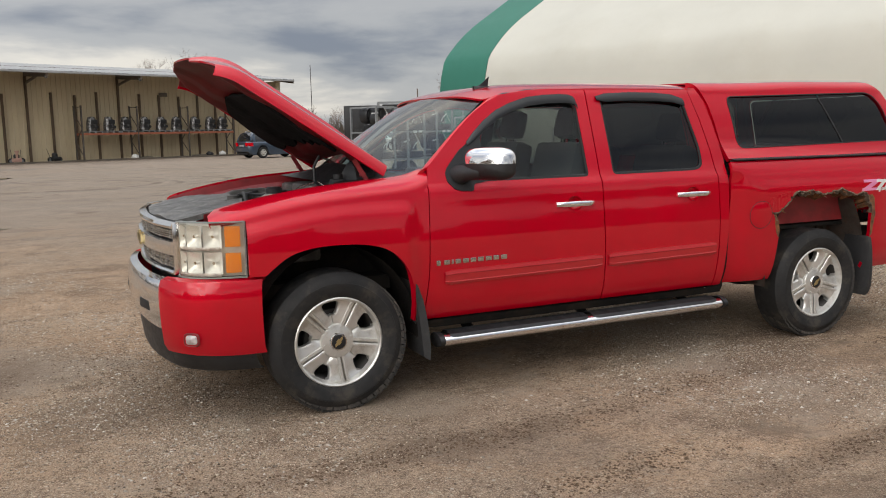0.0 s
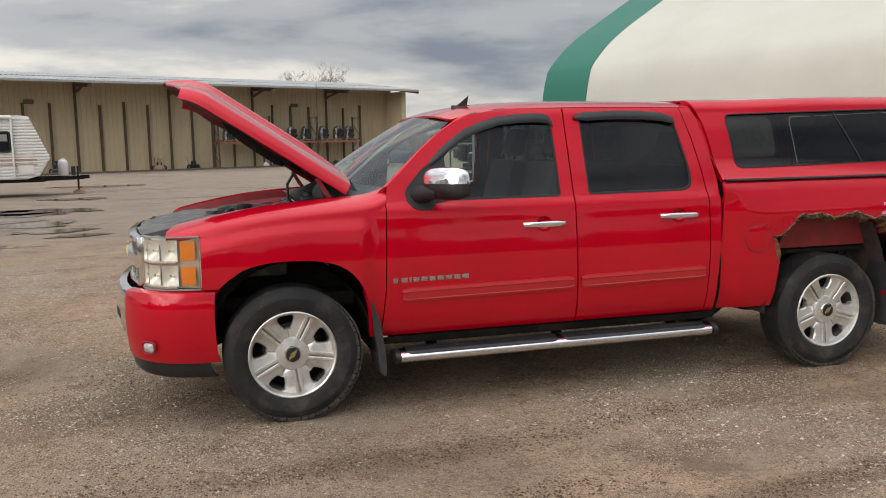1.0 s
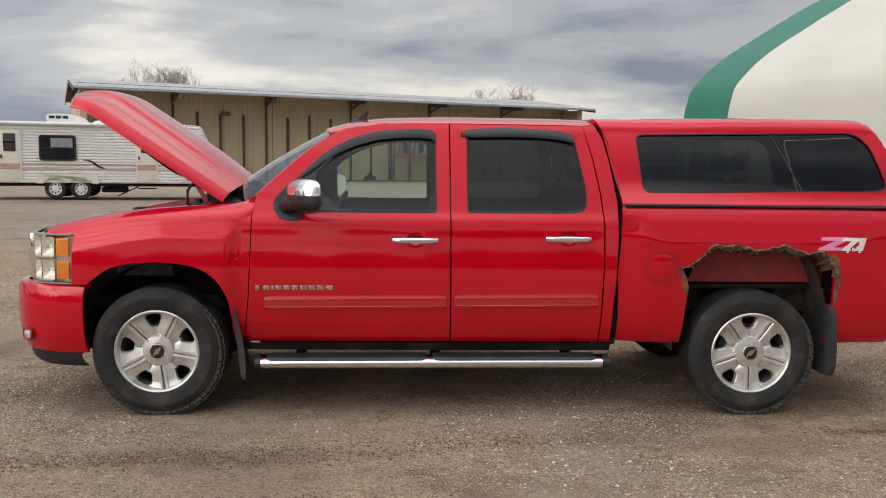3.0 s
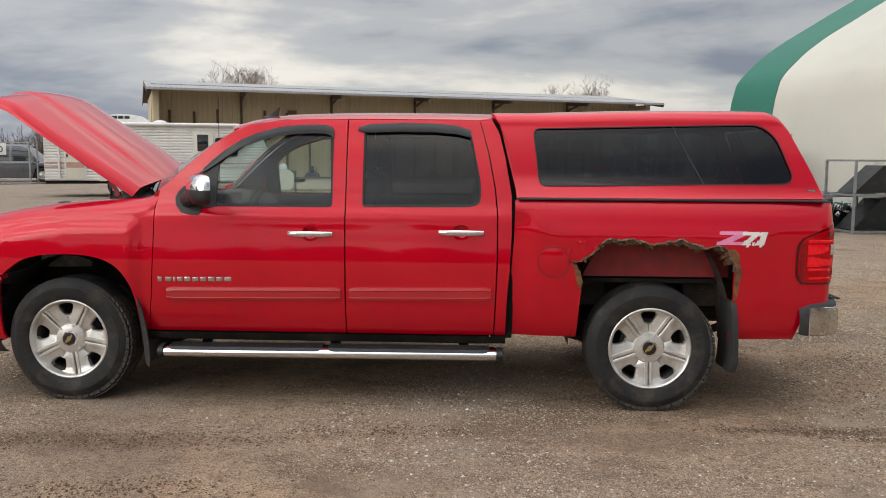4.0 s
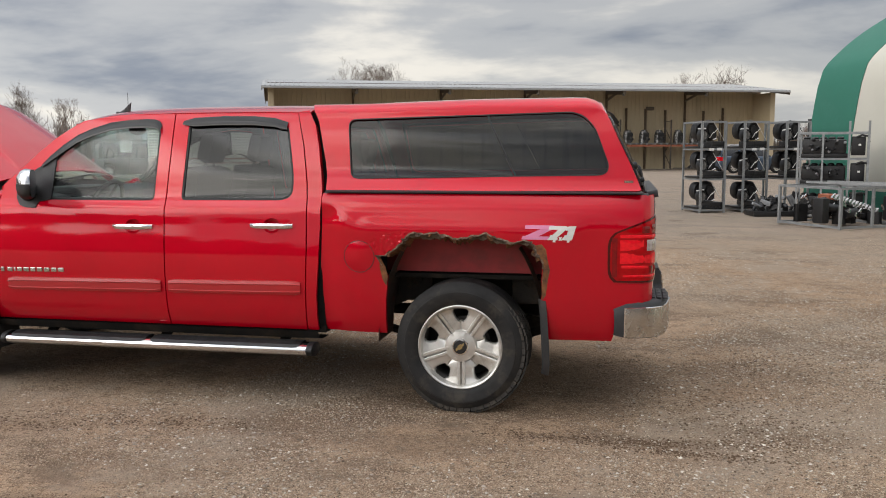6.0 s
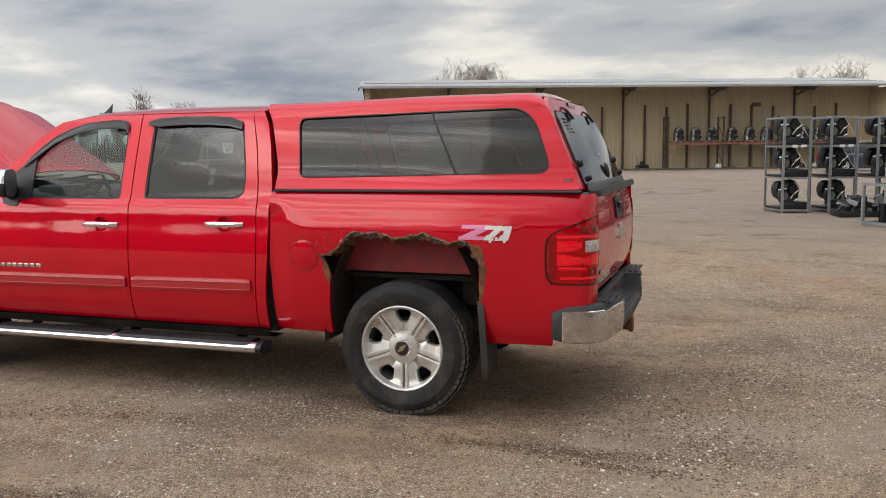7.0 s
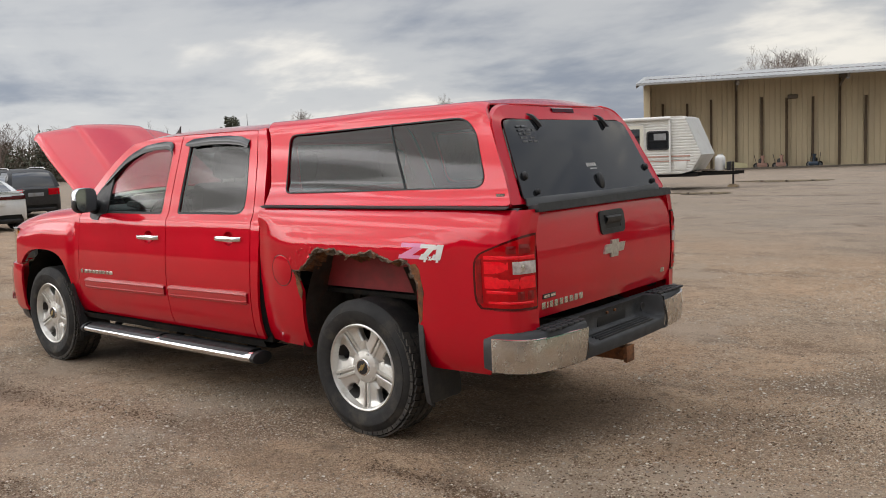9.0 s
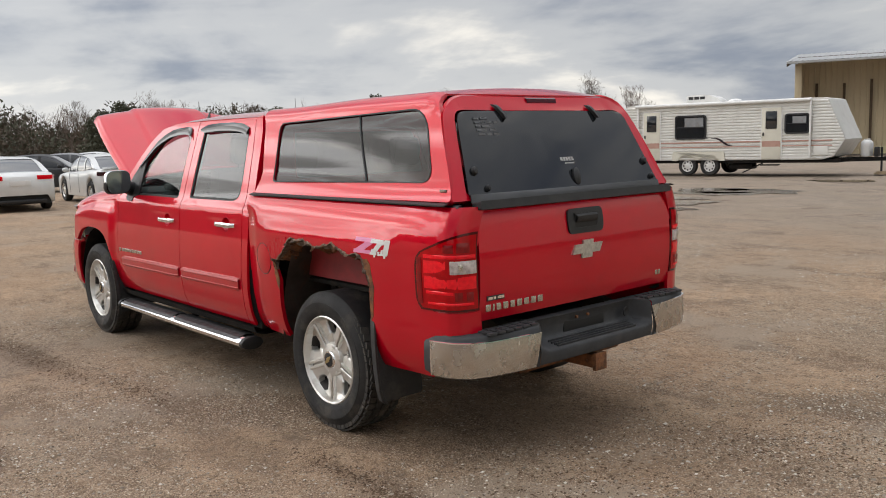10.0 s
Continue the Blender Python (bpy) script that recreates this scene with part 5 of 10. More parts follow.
decal([[(4.005, 1.142), (4.205, 1.142), (4.195, 1.116), (4.000, 1.116)], [(4.110, 1.116), (4.195, 1.116), (4.095, 1.064), (4.000, 1.064)], [(3.985, 1.064), (4.170, 1.064), (4.162, 1.040), (3.978, 1.040)]], PINK, "decal_letter", 0.002, bed_driver)
decal([[(4.170, 1.138), (4.290, 1.138), (4.284, 1.113), (4.164, 1.113)], [(4.232, 1.113), (4.284, 1.113), (4.215, 1.050), (4.165, 1.050)]], WHITE, "decal_figure", 0.003, bed_driver)
decal([[(4.305, 1.138), (4.352, 1.138), (4.325, 1.045), (4.280, 1.045)], [(4.286, 1.128), (4.306, 1.138), (4.302, 1.110), (4.282, 1.104)]], WHITE, "decal_figure", 0.003, bed_driver)
for dx in (0.0, 0.096):
    decal([[(4.178 + dx, 1.075), (4.196 + dx, 1.075), (4.184 + dx, 1.050), (4.166 + dx, 1.050)], [(4.160 + dx, 1.052), (4.228 + dx, 1.052), (4.225 + dx, 1.039), (4.157 + dx, 1.039)], [(4.206 + dx, 1.075), (4.224 + dx, 1.075), (4.210 + dx, 1.024), (4.192 + dx, 1.024)]], WHITE, "decal_figure", 0.005, bed_driver)
decal([[(4.232, 1.062), (4.242, 1.062), (4.258, 1.036), (4.248, 1.036)], [(4.248, 1.062), (4.258, 1.062), (4.242, 1.036), (4.232, 1.036)]], WHITE, "decal_figure", 0.005, bed_driver)


# wheels: painted five-spoke alloys on all-terrain tyres
def wheel_meshes():
    """Turned about z with the outer face at +z; laid against the car afterwards."""
    tyre = B()
    tread = B()
    prof = [(0.252, -0.125), (0.262, -0.135), (0.31, -0.142), (0.352, -0.132), (0.378, -0.115), (0.390, -0.098), (0.390, 0.098), (0.378, 0.115), (0.352, 0.132), (0.335, 0.137), (0.333, 0.140), (0.318, 0.141), (0.312, 0.139), (0.29, 0.138), (0.262, 0.128), (0.252, 0.118)]
    lathe(tyre, prof, 64)
    n = 54
    for k in range(n):
        a = 2 * math.pi * k / n
        for row, (z0, z1, da, lo) in enumerate(((-0.112, -0.066, 0.0, 0.376), (-0.052, -0.010, 0.5, 0.384), (0.008, 0.050, 0.2, 0.384), (0.064, 0.112, 0.65, 0.376))):
            m = Matrix.Rotation(a + da * 2 * math.pi / n, 4, "Z") @ Matrix.Translation((0.386, 0, 0)) @ Matrix.Rotation(0.25 * (-1) ** row, 4, "X")
            box(tread, -0.008, 0.003, -0.0198, 0.0198, z0, z1, 0, m)
        for sgn in (1,):
            m = Matrix.Rotation(a + 0.65 * 2 * math.pi / n, 4, "Z") @ Matrix.Translation((0.372, 0, sgn * 0.112))
            box(tread, -0.034 if k % 2 else -0.024, 0.001, -0.0195 if k % 2 else -0.016, 0.0185, -0.014, 0.009, 0, m)
    rim = B()
    lathe(rim, [(0.250, 0.112), (0.254, 0.122), (0.247, 0.127), (0.238, 0.121), (0.232, 0.100), (0.226, 0.085)], 64)
    barrel = B()
    lathe(barrel, [(0.234, 0.10), (0.225, 0.05), (0.218, -0.08), (0.235, -0.12), (0.0, -0.125)], 48)
    lathe(barrel, [(0.165, -0.03), (0.165, 0.0), (0.08, 0.01), (0.0, 0.01)], 32)
    for k in range(5):
        a = math.radians(90 + 72 * k)
        rot = Matrix.Rotation(a, 4, "Z")
        for sgn in (-1, 1):
            rows = []
            for r, y0, y1, z in ((0.055, 0.004, 0.041, 0.090), (0.095, 0.004, 0.070, 0.094), (0.122, 0.0045, 0.090, 0.097), (0.130, 0.005, 0.074, 0.098), (0.150, 0.005, 0.072, 0.099), (0.180, 0.005, 0.077, 0.100), (0.200, 0.005, 0.086, 0.101), (0.207, 0.005, 0.150, 0.102), (0.240, 0.005, 0.176, 0.110)):
                q0, q1 = sgn * y0, sgn * y1
                rows.append([rot @ Vector(p) for p in ((r, q0, z - 0.055), (r, q0, z - 0.004), (r, q0 + sgn * 0.004, z), (r, q0 + sgn * 0.017, z), (r, q0 + sgn * 0.021, z - 0.011), (r, q1 - sgn * 0.008, z - 0.018), (r, q1, z - 0.027), (r, q1, z - 0.060))])
            grid(rim, rows)
        rows = [[rot @ Vector(p) for p in ((r, -0.013, z), (r, 0.013, z))] for r, z in ((0.06, 0.066), (0.15, 0.066), (0.235, 0.078))]
        grid(rim, rows)
    lathe(rim, [(0.098, 0.05), (0.097, 0.086), (0.090, 0.096), (0.072, 0.100), (0.058, 0.104), (0.0, 0.104)], 40)
    for k in range(6):
        a = math.radians(30 + 60 * k)
        c = Vector((0.082 * math.cos(a), 0.082 * math.sin(a), 0))
        rod(rim, c + Vector((0, 0, 0.09)), c + Vector((0, 0, 0.103)), 0.008, n=8)
    bmesh.ops.recalc_face_normals(rim, faces=rim.faces[:])
    bmesh.ops.recalc_face_normals(tyre, faces=tyre.faces[:])
    bmesh.ops.recalc_face_normals(barrel, faces=barrel.faces[:])
    cap = B()
    lathe(cap, [(0.039, 0.100), (0.039, 0.112), (0.036, 0.116), (0.0, 0.118)], 32)
    bow = B()
    for x0, x1, y0, y1, sh in ((-0.030, 0.030, -0.006, 0.008, 0.006), (-0.011, 0.011, -0.012, 0.014, 0.003)):
        vs = [bow.verts.new(p) for z in (0.117, 0.1205) for p in ((x0 - sh, y0, z), (x1 - sh, y0, z), (x1 + sh, y1, z), (x0 + sh, y1, z))]
        for q in ((0, 1, 2, 3), (7, 6, 5, 4), (0, 4, 5, 1), (1, 5, 6, 2), (2, 6, 7, 3), (3, 7, 4, 0)):
            bow.faces.new([vs[i] for i in q])
    bmesh.ops.recalc_face_normals(bow, faces=bow.faces[:])
    ring = B()
    lathe(ring, [(0.039, 0.100), (0.041, 0.114), (0.047, 0.113), (0.052, 0.107), (0.054, 0.098)], 32)
    return (("tyre", tyre, TYRE, "dirty black all-terrain tyre"), ("tread", tread, TREAD, "worn tread blocks"), ("rim", rim, ALLOY, "weathered silver alloy rim"), ("wheel_barrel", barrel, ALLOY_IN, ""), ("centre_cap", cap, BLACK, "black centre cap"), ("cap_badge", bow, GOLD, "gold cap badge"), ("cap_ring", ring, CHROME, ""))


made_wheel = {}
for x, side, spin in ((0.0, 0, 45), (WB, 0, 37), (0.0, 1, 40), (WB, 1, 10)):
    tilt = 90 if side == 0 else -90
    y = -0.822 if side == 0 else 0.765
    m = Matrix.Translation((x, y, TR - 0.006)) @ Matrix.Rotation(radians(tilt), 4, "X") @ Matrix.Rotation(radians(spin), 4, "Z")
    wobj = None
    if not made_wheel:
        for nm, bmw, material, lab in wheel_meshes():
            me = link(nm, bmw, material, None, angle=35)
            made_wheel[nm] = (me.data, lab)
            bpy.data.objects.remove(me)
    wobj = new("wheel", made_wheel["wheel_barrel"][0])
    wobj.parent = truck
    wobj.matrix_basis = m
    for nm in ("tyre", "tread", "rim", "centre_cap", "cap_badge", "cap_ring"):
        o = new(nm, made_wheel[nm][0])
        o.parent = wobj
        tagged(o, made_wheel[nm][1], kind="stuff" if nm == "tread" else "")

# wheel wells
for cx, r, name in ((0.0, 0.555, "front"), (WB, 0.56, "rear")):
    for side in (0, 1):
        fix = mirrored if side else (lambda b: b)
        bm = B()
        rows = []
        for k in range(19):
            a = math.pi * (1.08 - 1.16 * k / 18)
            sx = 0.87 if name == "front" else 0.88
            rows.append([(cx + r * sx * math.cos(a), yy, max(0.36, 0.37 + (r * math.sin(a) if name == "front" else (r + 0.06) * math.sin(a)))) for yy in (-0.925, -0.80, -0.60, -0.50)])
        rows2 = rows
        grid(bm, rows2)
        if name == "rear":
            bm.free()
            continue
        part("wheel_well", fix(bm), DARK, truck)
        bm = B()
        grid(bm, [[(p[3][0], -0.50, p[3][2]), (p[3][0] * 0.3 + cx * 0.7, -0.50, 0.5), ] for p in rows])
        part("inner_well_wall", fix(bm), DARK, truck)
for side in (0, 1):
    fix = mirrored if side else (lambda b: b)
    bm = B()
    rows = []
    for x in np.linspace(3.16, 4.15, 16):
        rows.append([(float(x), -0.905, 1.10), (float(x), -0.86, 1.085), (float(x), -0.80, 1.03 - 0.10 * abs((x - WB) / 0.5) ** 3), (float(x), -0.775, 0.95 - 0.05 * abs((x - WB) / 0.5) ** 3), (float(x), -0.768, 0.815), (float(x), -0.70, 0.806)])
    grid(bm, rows)
    for a0, a1 in ((1.02, 0.72), (0.26, -0.02)):
        bmw = B()
        rows = []
        for k in range(9):
            a = math.pi * (a0 + (a1 - a0) * k / 8)
            rows.append([(WB + 0.50 * math.cos(a), yy, min(1.03, max(0.40, 0.40 + 0.80 * math.sin(a)))) for yy in (-0.93, -0.85, -0.72, -0.58)])
        grid(bmw, rows)
        bmesh.ops.solidify(bmw, geom=bmw.faces[:], thickness=0.004)
        part("wheelhouse", fix(bmw), WHEELHOUSE, truck, "dusty rusted rear wheelhouse panel")
    part("bed_inner_side", fix(bm), RED_IN, truck, "dirty red inner bed side")
    bm = B()
    bar(bm, (-0.70, -0.44, 0.56), (2.9, -0.44, 0.52), 0.08, 0.15)
    bar(bm, (2.9, -0.44, 0.52), (3.3, -0.44, 0.70), 0.08, 0.15)
    bar(bm, (3.3, -0.44, 0.70), (4.1, -0.44, 0.70), 0.08, 0.15)
    bar(bm, (4.1, -0.44, 0.70), (4.65, -0.44, 0.56), 0.08, 0.15)
    part("frame_rail", fix(bm), FRAME, truck)
    # added dark block: hides ground seen through the cab gap, stands in for shade
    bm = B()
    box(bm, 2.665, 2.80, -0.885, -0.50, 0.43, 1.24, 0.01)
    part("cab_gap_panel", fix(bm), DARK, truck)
    bm = B()
    box(bm, 0.60, 2.66, -0.865, -0.70, 0.385, 0.462, 0.015)
    part("rocker_sill", fix(bm), DARK, truck, "dark rocker sill behind the running board")
    bm = B()
    tube(bm, [(2.95, -0.55, 0.46), (3.25, -0.55, 0.38), (WB, -0.55, 0.34), (4.05, -0.55, 0.42), (4.32, -0.55, 0.52)], 0.03, 6)
    part("leaf_spring", fix(bm), DARK, truck)
    for hx in (3.30, 4.02):
        bm = B()
        box(bm, hx - 0.11, hx + 0.11, -0.60, -0.56, 0.60, 0.86, 0.02)
        lathe(bm, [(0.045, 0.0), (0.045, 0.012), (0.03, 0.014), (0.03, 0.0)], 16, Matrix.Translation((hx, -0.60, 0.74)) @ Matrix.Rotation(radians(90), 4, "X"))
        part("frame_bracket", fix(bm), FRAME, truck)
bm = B()
rod(bm, (WB, -0.74, 0.39), (WB, 0.74, 0.39), 0.045, n=14)
bmesh.ops.create_uvsphere(bm, u_segments=14, v_segments=10, radius=0.15, matrix=Matrix.Translation((WB, 0.05, 0.40)))
part("rear_axle", bm, DARK, truck)
bm = B()
rod(bm, (0.0, -0.70, 0.39), (0.0, 0.70, 0.39), 0.04, n=12)
box(bm, -0.2, 0.25, -0.45, 0.45, 0.30, 0.46, 0.03)
part("front_axle", bm, DARK, truck)
bm = B()
tube(bm, [(1.6, 0.35, 0.42), (2.9, 0.38, 0.42), (3.3, 0.52, 0.62), (4.1, 0.60, 0.6), (4.5, 0.78, 0.46)], 0.04, 10)
rod(bm, (1.7, 0.36, 0.42), (2.5, 0.36, 0.42), 0.11, n=14)
part("exhaust", bm, DARK, truck)
bm = B()
box(bm, 1.0, 2.7, -0.40, -0.02, 0.34, 0.46, 0.04)
part("fuel_tank", bm, DARK, truck)
bm = B()
box(bm, 0.4, 1.5, -0.25, 0.25, 0.33, 0.6, 0.06)
part("gearbox", bm, DARK, truck)
bm = B()
lathe(bm, [(0.0, 0.50), (0.20, 0.50), (0.22, 0.46), (0.30, 0.45), (0.37, 0.48), (0.38, 0.56), (0.36, 0.64), (0.0, 0.66)], 28, Matrix.Translation((4.24, 0.0, 0.0)))
part("spare_tyre", bm, TYRE, truck)
bm = B()
rod(bm, (1.5, 0.0, 0.46), (WB, 0.05, 0.42), 0.04, n=12)
part("drive_shaft", bm, DARK, truck)
bm = B()
box(bm, 2.80, 4.72, -0.76, 0.76, 0.775, 0.80)
box(bm, 2.80, 2.84, -0.86, 0.86, 0.80, 1.27)
part("bed_floor", bm, DARK, truck)

# mud flaps
for side in (0, 1):
    fix = mirrored if side else (lambda b: b)
    bm = B()
    rows = []
    for zz, x, w in ((0.69, 0.450, 0.014), (0.60, 0.462, 0.034), (0.50, 0.474, 0.042), (0.40, 0.486, 0.045), (0.30, 0.496, 0.040), (0.245, 0.503, 0.028)):
        rows.append([(x, -0.70, zz), (x - 0.004, -0.90, zz), (x, -0.965, zz), (x + w, -0.985, zz - 0.02), (x + w, -0.965, zz - 0.02), (x + 0.014, -0.95, zz), (x + 0.012, -0.70, zz)])
    grid(bm, rows, close_v=True)
    bmesh.ops.recalc_face_normals(bm, faces=bm.faces[:])
    part("front_mud_flap", fix(bm), FLAP, truck, "black plastic front mud flap")
    bm = B()
    rows = []
    for zz, x, y0, y1 in ((0.70, 4.105, -0.975, -0.78), (0.60, 4.115, -0.985, -0.74), (0.45, 4.125, -0.985, -0.69), (0.33, 4.130, -0.975, -0.66), (0.27, 4.125, -0.955, -0.655), (0.25, 4.12, -0.93, -0.66)):
        rows.append([(x, y1, zz), (x + 0.004, (y0 + y1) / 2, zz), (x, y0 + 0.02, zz), (x + 0.012, y0, zz), (x + 0.045, y0, zz - 0.01), (x + 0.045, y0 + 0.012, zz - 0.01), (x + 0.022, y0 + 0.03, zz), (x + 0.018, y1, zz)])
    vs = grid(bm, rows, close_v=True)
    bmesh.ops.recalc_face_normals(bm, faces=bm.faces[:])
    part("rear_mud_flap", fix(bm), FLAP, truck, "black plastic rear mud flap")

# running boards
for side in (0, 1):
    fix = mirrored if side else (lambda b: b)
    bm = B()
    rows = []
    for x, k in ((0.598, 0.55), (0.612, 0.9), (0.64, 1.0), (1.6, 1.0), (2.69, 1.0), (2.718, 0.9), (2.732, 0.55)):
        sh = -0.012 if x > 2.7 or x < 0.61 else 0.0
        rows.append([(x, -0.925 + 0.082 * k * math.cos(a) * (1 if math.cos(a) < 0 else 0.9), 0.327 + 0.040 * k * (1 if math.sin(a) > 0 else 1.05) * math.sin(a) + 0.004 * x) for a in (2 * math.pi * j / 20 for j in range(20))])
    vs = grid(bm, rows, close_v=True)
    bm.faces.new(vs[0])
    bm.faces.new(vs[-1])
    bmesh.ops.recalc_face_normals(bm, faces=bm.faces[:])
    caps = []
    for xs in ((2.705, 2.742, 2.746), (0.622, 0.590, 0.586)):
        bmc = B()
        crow = [[(x, -0.925 + 0.084 * k * math.cos(a) * (1 if math.cos(a) < 0 else 0.9), 0.327 + 0.042 * k * math.sin(a) + 0.004 * x) for a in (2 * math.pi * j / 20 for j in range(20))] for x, k in zip(xs, (1.0, 1.0, 0.88))]
        cv = grid(bmc, crow, close_v=True)
        bmc.faces.new(cv[-1])
        bmesh.ops.recalc_face_normals(bmc, faces=bmc.faces[:])
        caps.append(bmc)
    rb = part("running_board", fix(bm), CHROME, truck, "chrome tube running board with black tread")
    bm = B()
    for x0, x1 in ((0.66, 1.62), (1.66, 2.66)):
        rows = []
        for i in range(25):
            x = x0 + (x1 - x0) * i / 24
            e = 0.6 if i in (0, 24) else 1.0
            rows.append([(x, -0.86, 0.345 + 0.004 * x), (x, -0.87, 0.368 + 0.004 * x), (x, -0.93, 0.374 + 0.004 * x + 0.002 * (i % 2)), (x, -0.985 * (0.985 + 0.015 * e), 0.362 + 0.004 * x), (x, -1.000 * (0.985 + 0.015 * e), 0.346 + 0.004 * x)])
        grid(bm, rows)
    bmesh.ops.recalc_face_normals(bm, faces=bm.faces[:])
    part("step_pad", fix(bm), BLACK, rb, "black tread pad", smooth=False)
    for bmc in caps:
        part("end_cap", fix(bmc), BLACK, rb, "black plastic end cap")
    for x in (0.85, 1.68, 2.5):
        bm = B()
        bar(bm, (x, -0.88, 0.335), (x, -0.70, 0.42), 0.06, 0.02)
        bar(bm, (x, -0.70, 0.42), (x, -0.46, 0.46), 0.06, 0.03)
        part("bracket", fix(bm), DARK, rb, smooth=False)

# tail lamps wrapped round the corners
lamp_plan = [(4.492, 0.0), (4.56, 0.0), (4.63, 0.0), (4.685, 0.012), (4.722, 0.045), (4.742, 0.10), (4.748, 0.155)]


def lamp_pt(u, z, off=0.006):
    """u: 0 at the lamp's front edge on the side, 1 at the tailgate."""
    f = u * (len(lamp_plan) - 1)
    i = min(int(f), len(lamp_plan) - 2)
    t = f - i
    x = lamp_plan[i][0] * (1 - t) + lamp_plan[i + 1][0] * t
    dy = lamp_plan[i][1] * (1 - t) + lamp_plan[i + 1][1] * t
    return Vector((x, -(bed_y(z) + tail_in(min(x, 4.62)) - dy) - off * (1 - u), z)) + Vector((off * u, 0, 0))


def lamp_patch(u0, u1, z0, z1, off, n=18, k=12, slope=0.0, puff=0.0, turn=0.0):
    bm = B()
    rows = []
    for i in range(n + 1):
        u = u0 + (u1 - u0) * i / n
        row = []
        for j in range(k + 1):
            t = j / k
            top = z1 - slope * (1 - u) ** 2
            row.append(lamp_pt(u + turn * abs(2 * t - 1) ** 5 * (1 - i / n), z0 + (top - z0) * t, off + puff * math.sin(math.pi * t) * math.sin(math.pi * i / n)))
        rows.append(row)
    grid(bm, rows)
    bm.normal_update()
    if sum(f.normal.y for f in bm.faces) > 0:
        bmesh.ops.reverse_faces(bm, faces=bm.faces[:])
    geom = bm.faces[:]
    bmesh.ops.solidify(bm, geom=geom, thickness=0.02)
    return bm


for side in (0, 1):
    fix = mirrored if side else (lambda b: b)
    for z0, z1 in ((0.640, 0.799), (1.110, 1.292)):
        part("corner_post", fix(lamp_patch(0.257, 1.04, z0, z1, 0.0)), RED, truck)
    part("corner_post", fix(lamp_patch(0.257, 1.0, 0.79, 1.12, -0.012)), RED, truck)
    tl = part("tail_lamp", fix(lamp_patch(0, 1, 0.805, 1.178, 0.006, slope=0.095, turn=0.085)), TAIL_DARK, truck, "red wraparound tail lamp")
    part("lens", fix(lamp_patch(0.035, 0.975, 0.815, 1.166, 0.0085, slope=0.092, puff=0.006, turn=0.085)), TAIL, tl, "deep red lens")
    for z0, z1, mt, u0, u1 in ((0.835, 1.060, TAIL_MID, 0.055, 0.125), (0.912, 0.972, TAIL_HOT, 0.16, 0.95), (0.985, 1.045, TAIL_HOT, 0.16, 0.53), (1.056, 1.074, TAIL_HOT, 0.16, 0.95), (0.886, 0.902, TAIL_HOT, 0.18, 0.60), (0.835, 0.848, TAIL_HOT, 0.20, 0.90), (1.084, 1.122, TAIL_MID, 0.46, 0.62), (1.084, 1.130, TAIL_MID, 0.67, 0.86), (0.856, 0.898, TAIL_MID, 0.62, 0.74), (0.856, 0.898, TAIL_MID, 0.79, 0.90)):
        part("lamp_chamber", fix(lamp_patch(u0, u1, z0, z1, 0.0125, puff=0.003)), mt, tl)
    rv = part("reversing_lens", fix(lamp_patch(0.56, 0.96, 0.984, 1.046, 0.0145, puff=0.004)), WHITE_LENS, tl, "clear reversing lamp")
    part("bulb_shield", fix(lamp_patch(0.68, 0.76, 0.996, 1.034, 0.0165, n=6, k=6, puff=0.004)), CHROME_OLD, rv)

# tailgate
TGX = 4.752


gate_x = curve([(0.742, -0.024), (0.80, -0.009), (0.86, -0.001), (0.95, 0.004), (1.04, 0.003), (1.12, -0.002), (1.19, -0.010), (1.24, -0.020), (1.285, -0.034)])


def gate_map(y, s):
    return (TGX + 0.010 * math.cos(y * 1.9) + gate_x(s), y, s)


bm = skin(rounded([(-0.785, 0.742), (0.785, 0.742), (0.785, 1.285), (-0.785, 1.285)], 0.03), gate_map, (1, 0, 0), step=0.06, stepv=0.025, flange=0.05)
gate = part("tailgate", bm, RED, truck, "red tailgate with black handle")
bm = skin(rounded([(-0.78, 1.278), (0.78, 1.278), (0.775, 1.318), (-0.775, 1.318)], 0.008), lambda y, s: (TGX + 0.018 - (s - 1.27) * 0.2, y, s), (1, 0, 0), step=0.1, flange=0.06)
part("top_cap", bm, BLACK, gate, "black tailgate cap")
GC = 0.0
bm = skin(rounded([(-0.14, 1.105), (0.14, 1.105), (0.148, 1.18), (0.14, 1.235), (-0.14, 1.235), (-0.148, 1.18)], 0.03), lambda y, s: (gate_map(y, s)[0] + 0.010, y, s), (1, 0, 0), holes=[rounded([(-0.09, 1.135), (0.09, 1.135), (0.09, 1.205), (-0.09, 1.205)], 0.015)], step=0.05, flange=0.02)
handle_back = B()
box(handle_back, TGX + 0.004, TGX + 0.0135, -0.095, 0.095, 1.13, 1.21)
hb = part("handle_bezel", bm, BLACK, gate, "black handle bezel")
bm = B()
rows = []
for i in range(9):
    y = -0.085 + 0.17 * i / 8
    rows.append([(TGX + 0.012, y, 1.160), (TGX + 0.022, y, 1.168), (TGX + 0.026, y, 1.180), (TGX + 0.026, y, 1.196), (TGX + 0.014, y, 1.206)])
grid(bm, rows)
bmesh.ops.recalc_face_normals(bm, faces=bm.faces[:])
part("pull_handle", bm, BLACK, hb)
part("handle_pocket", handle_back, SEAL, hb)
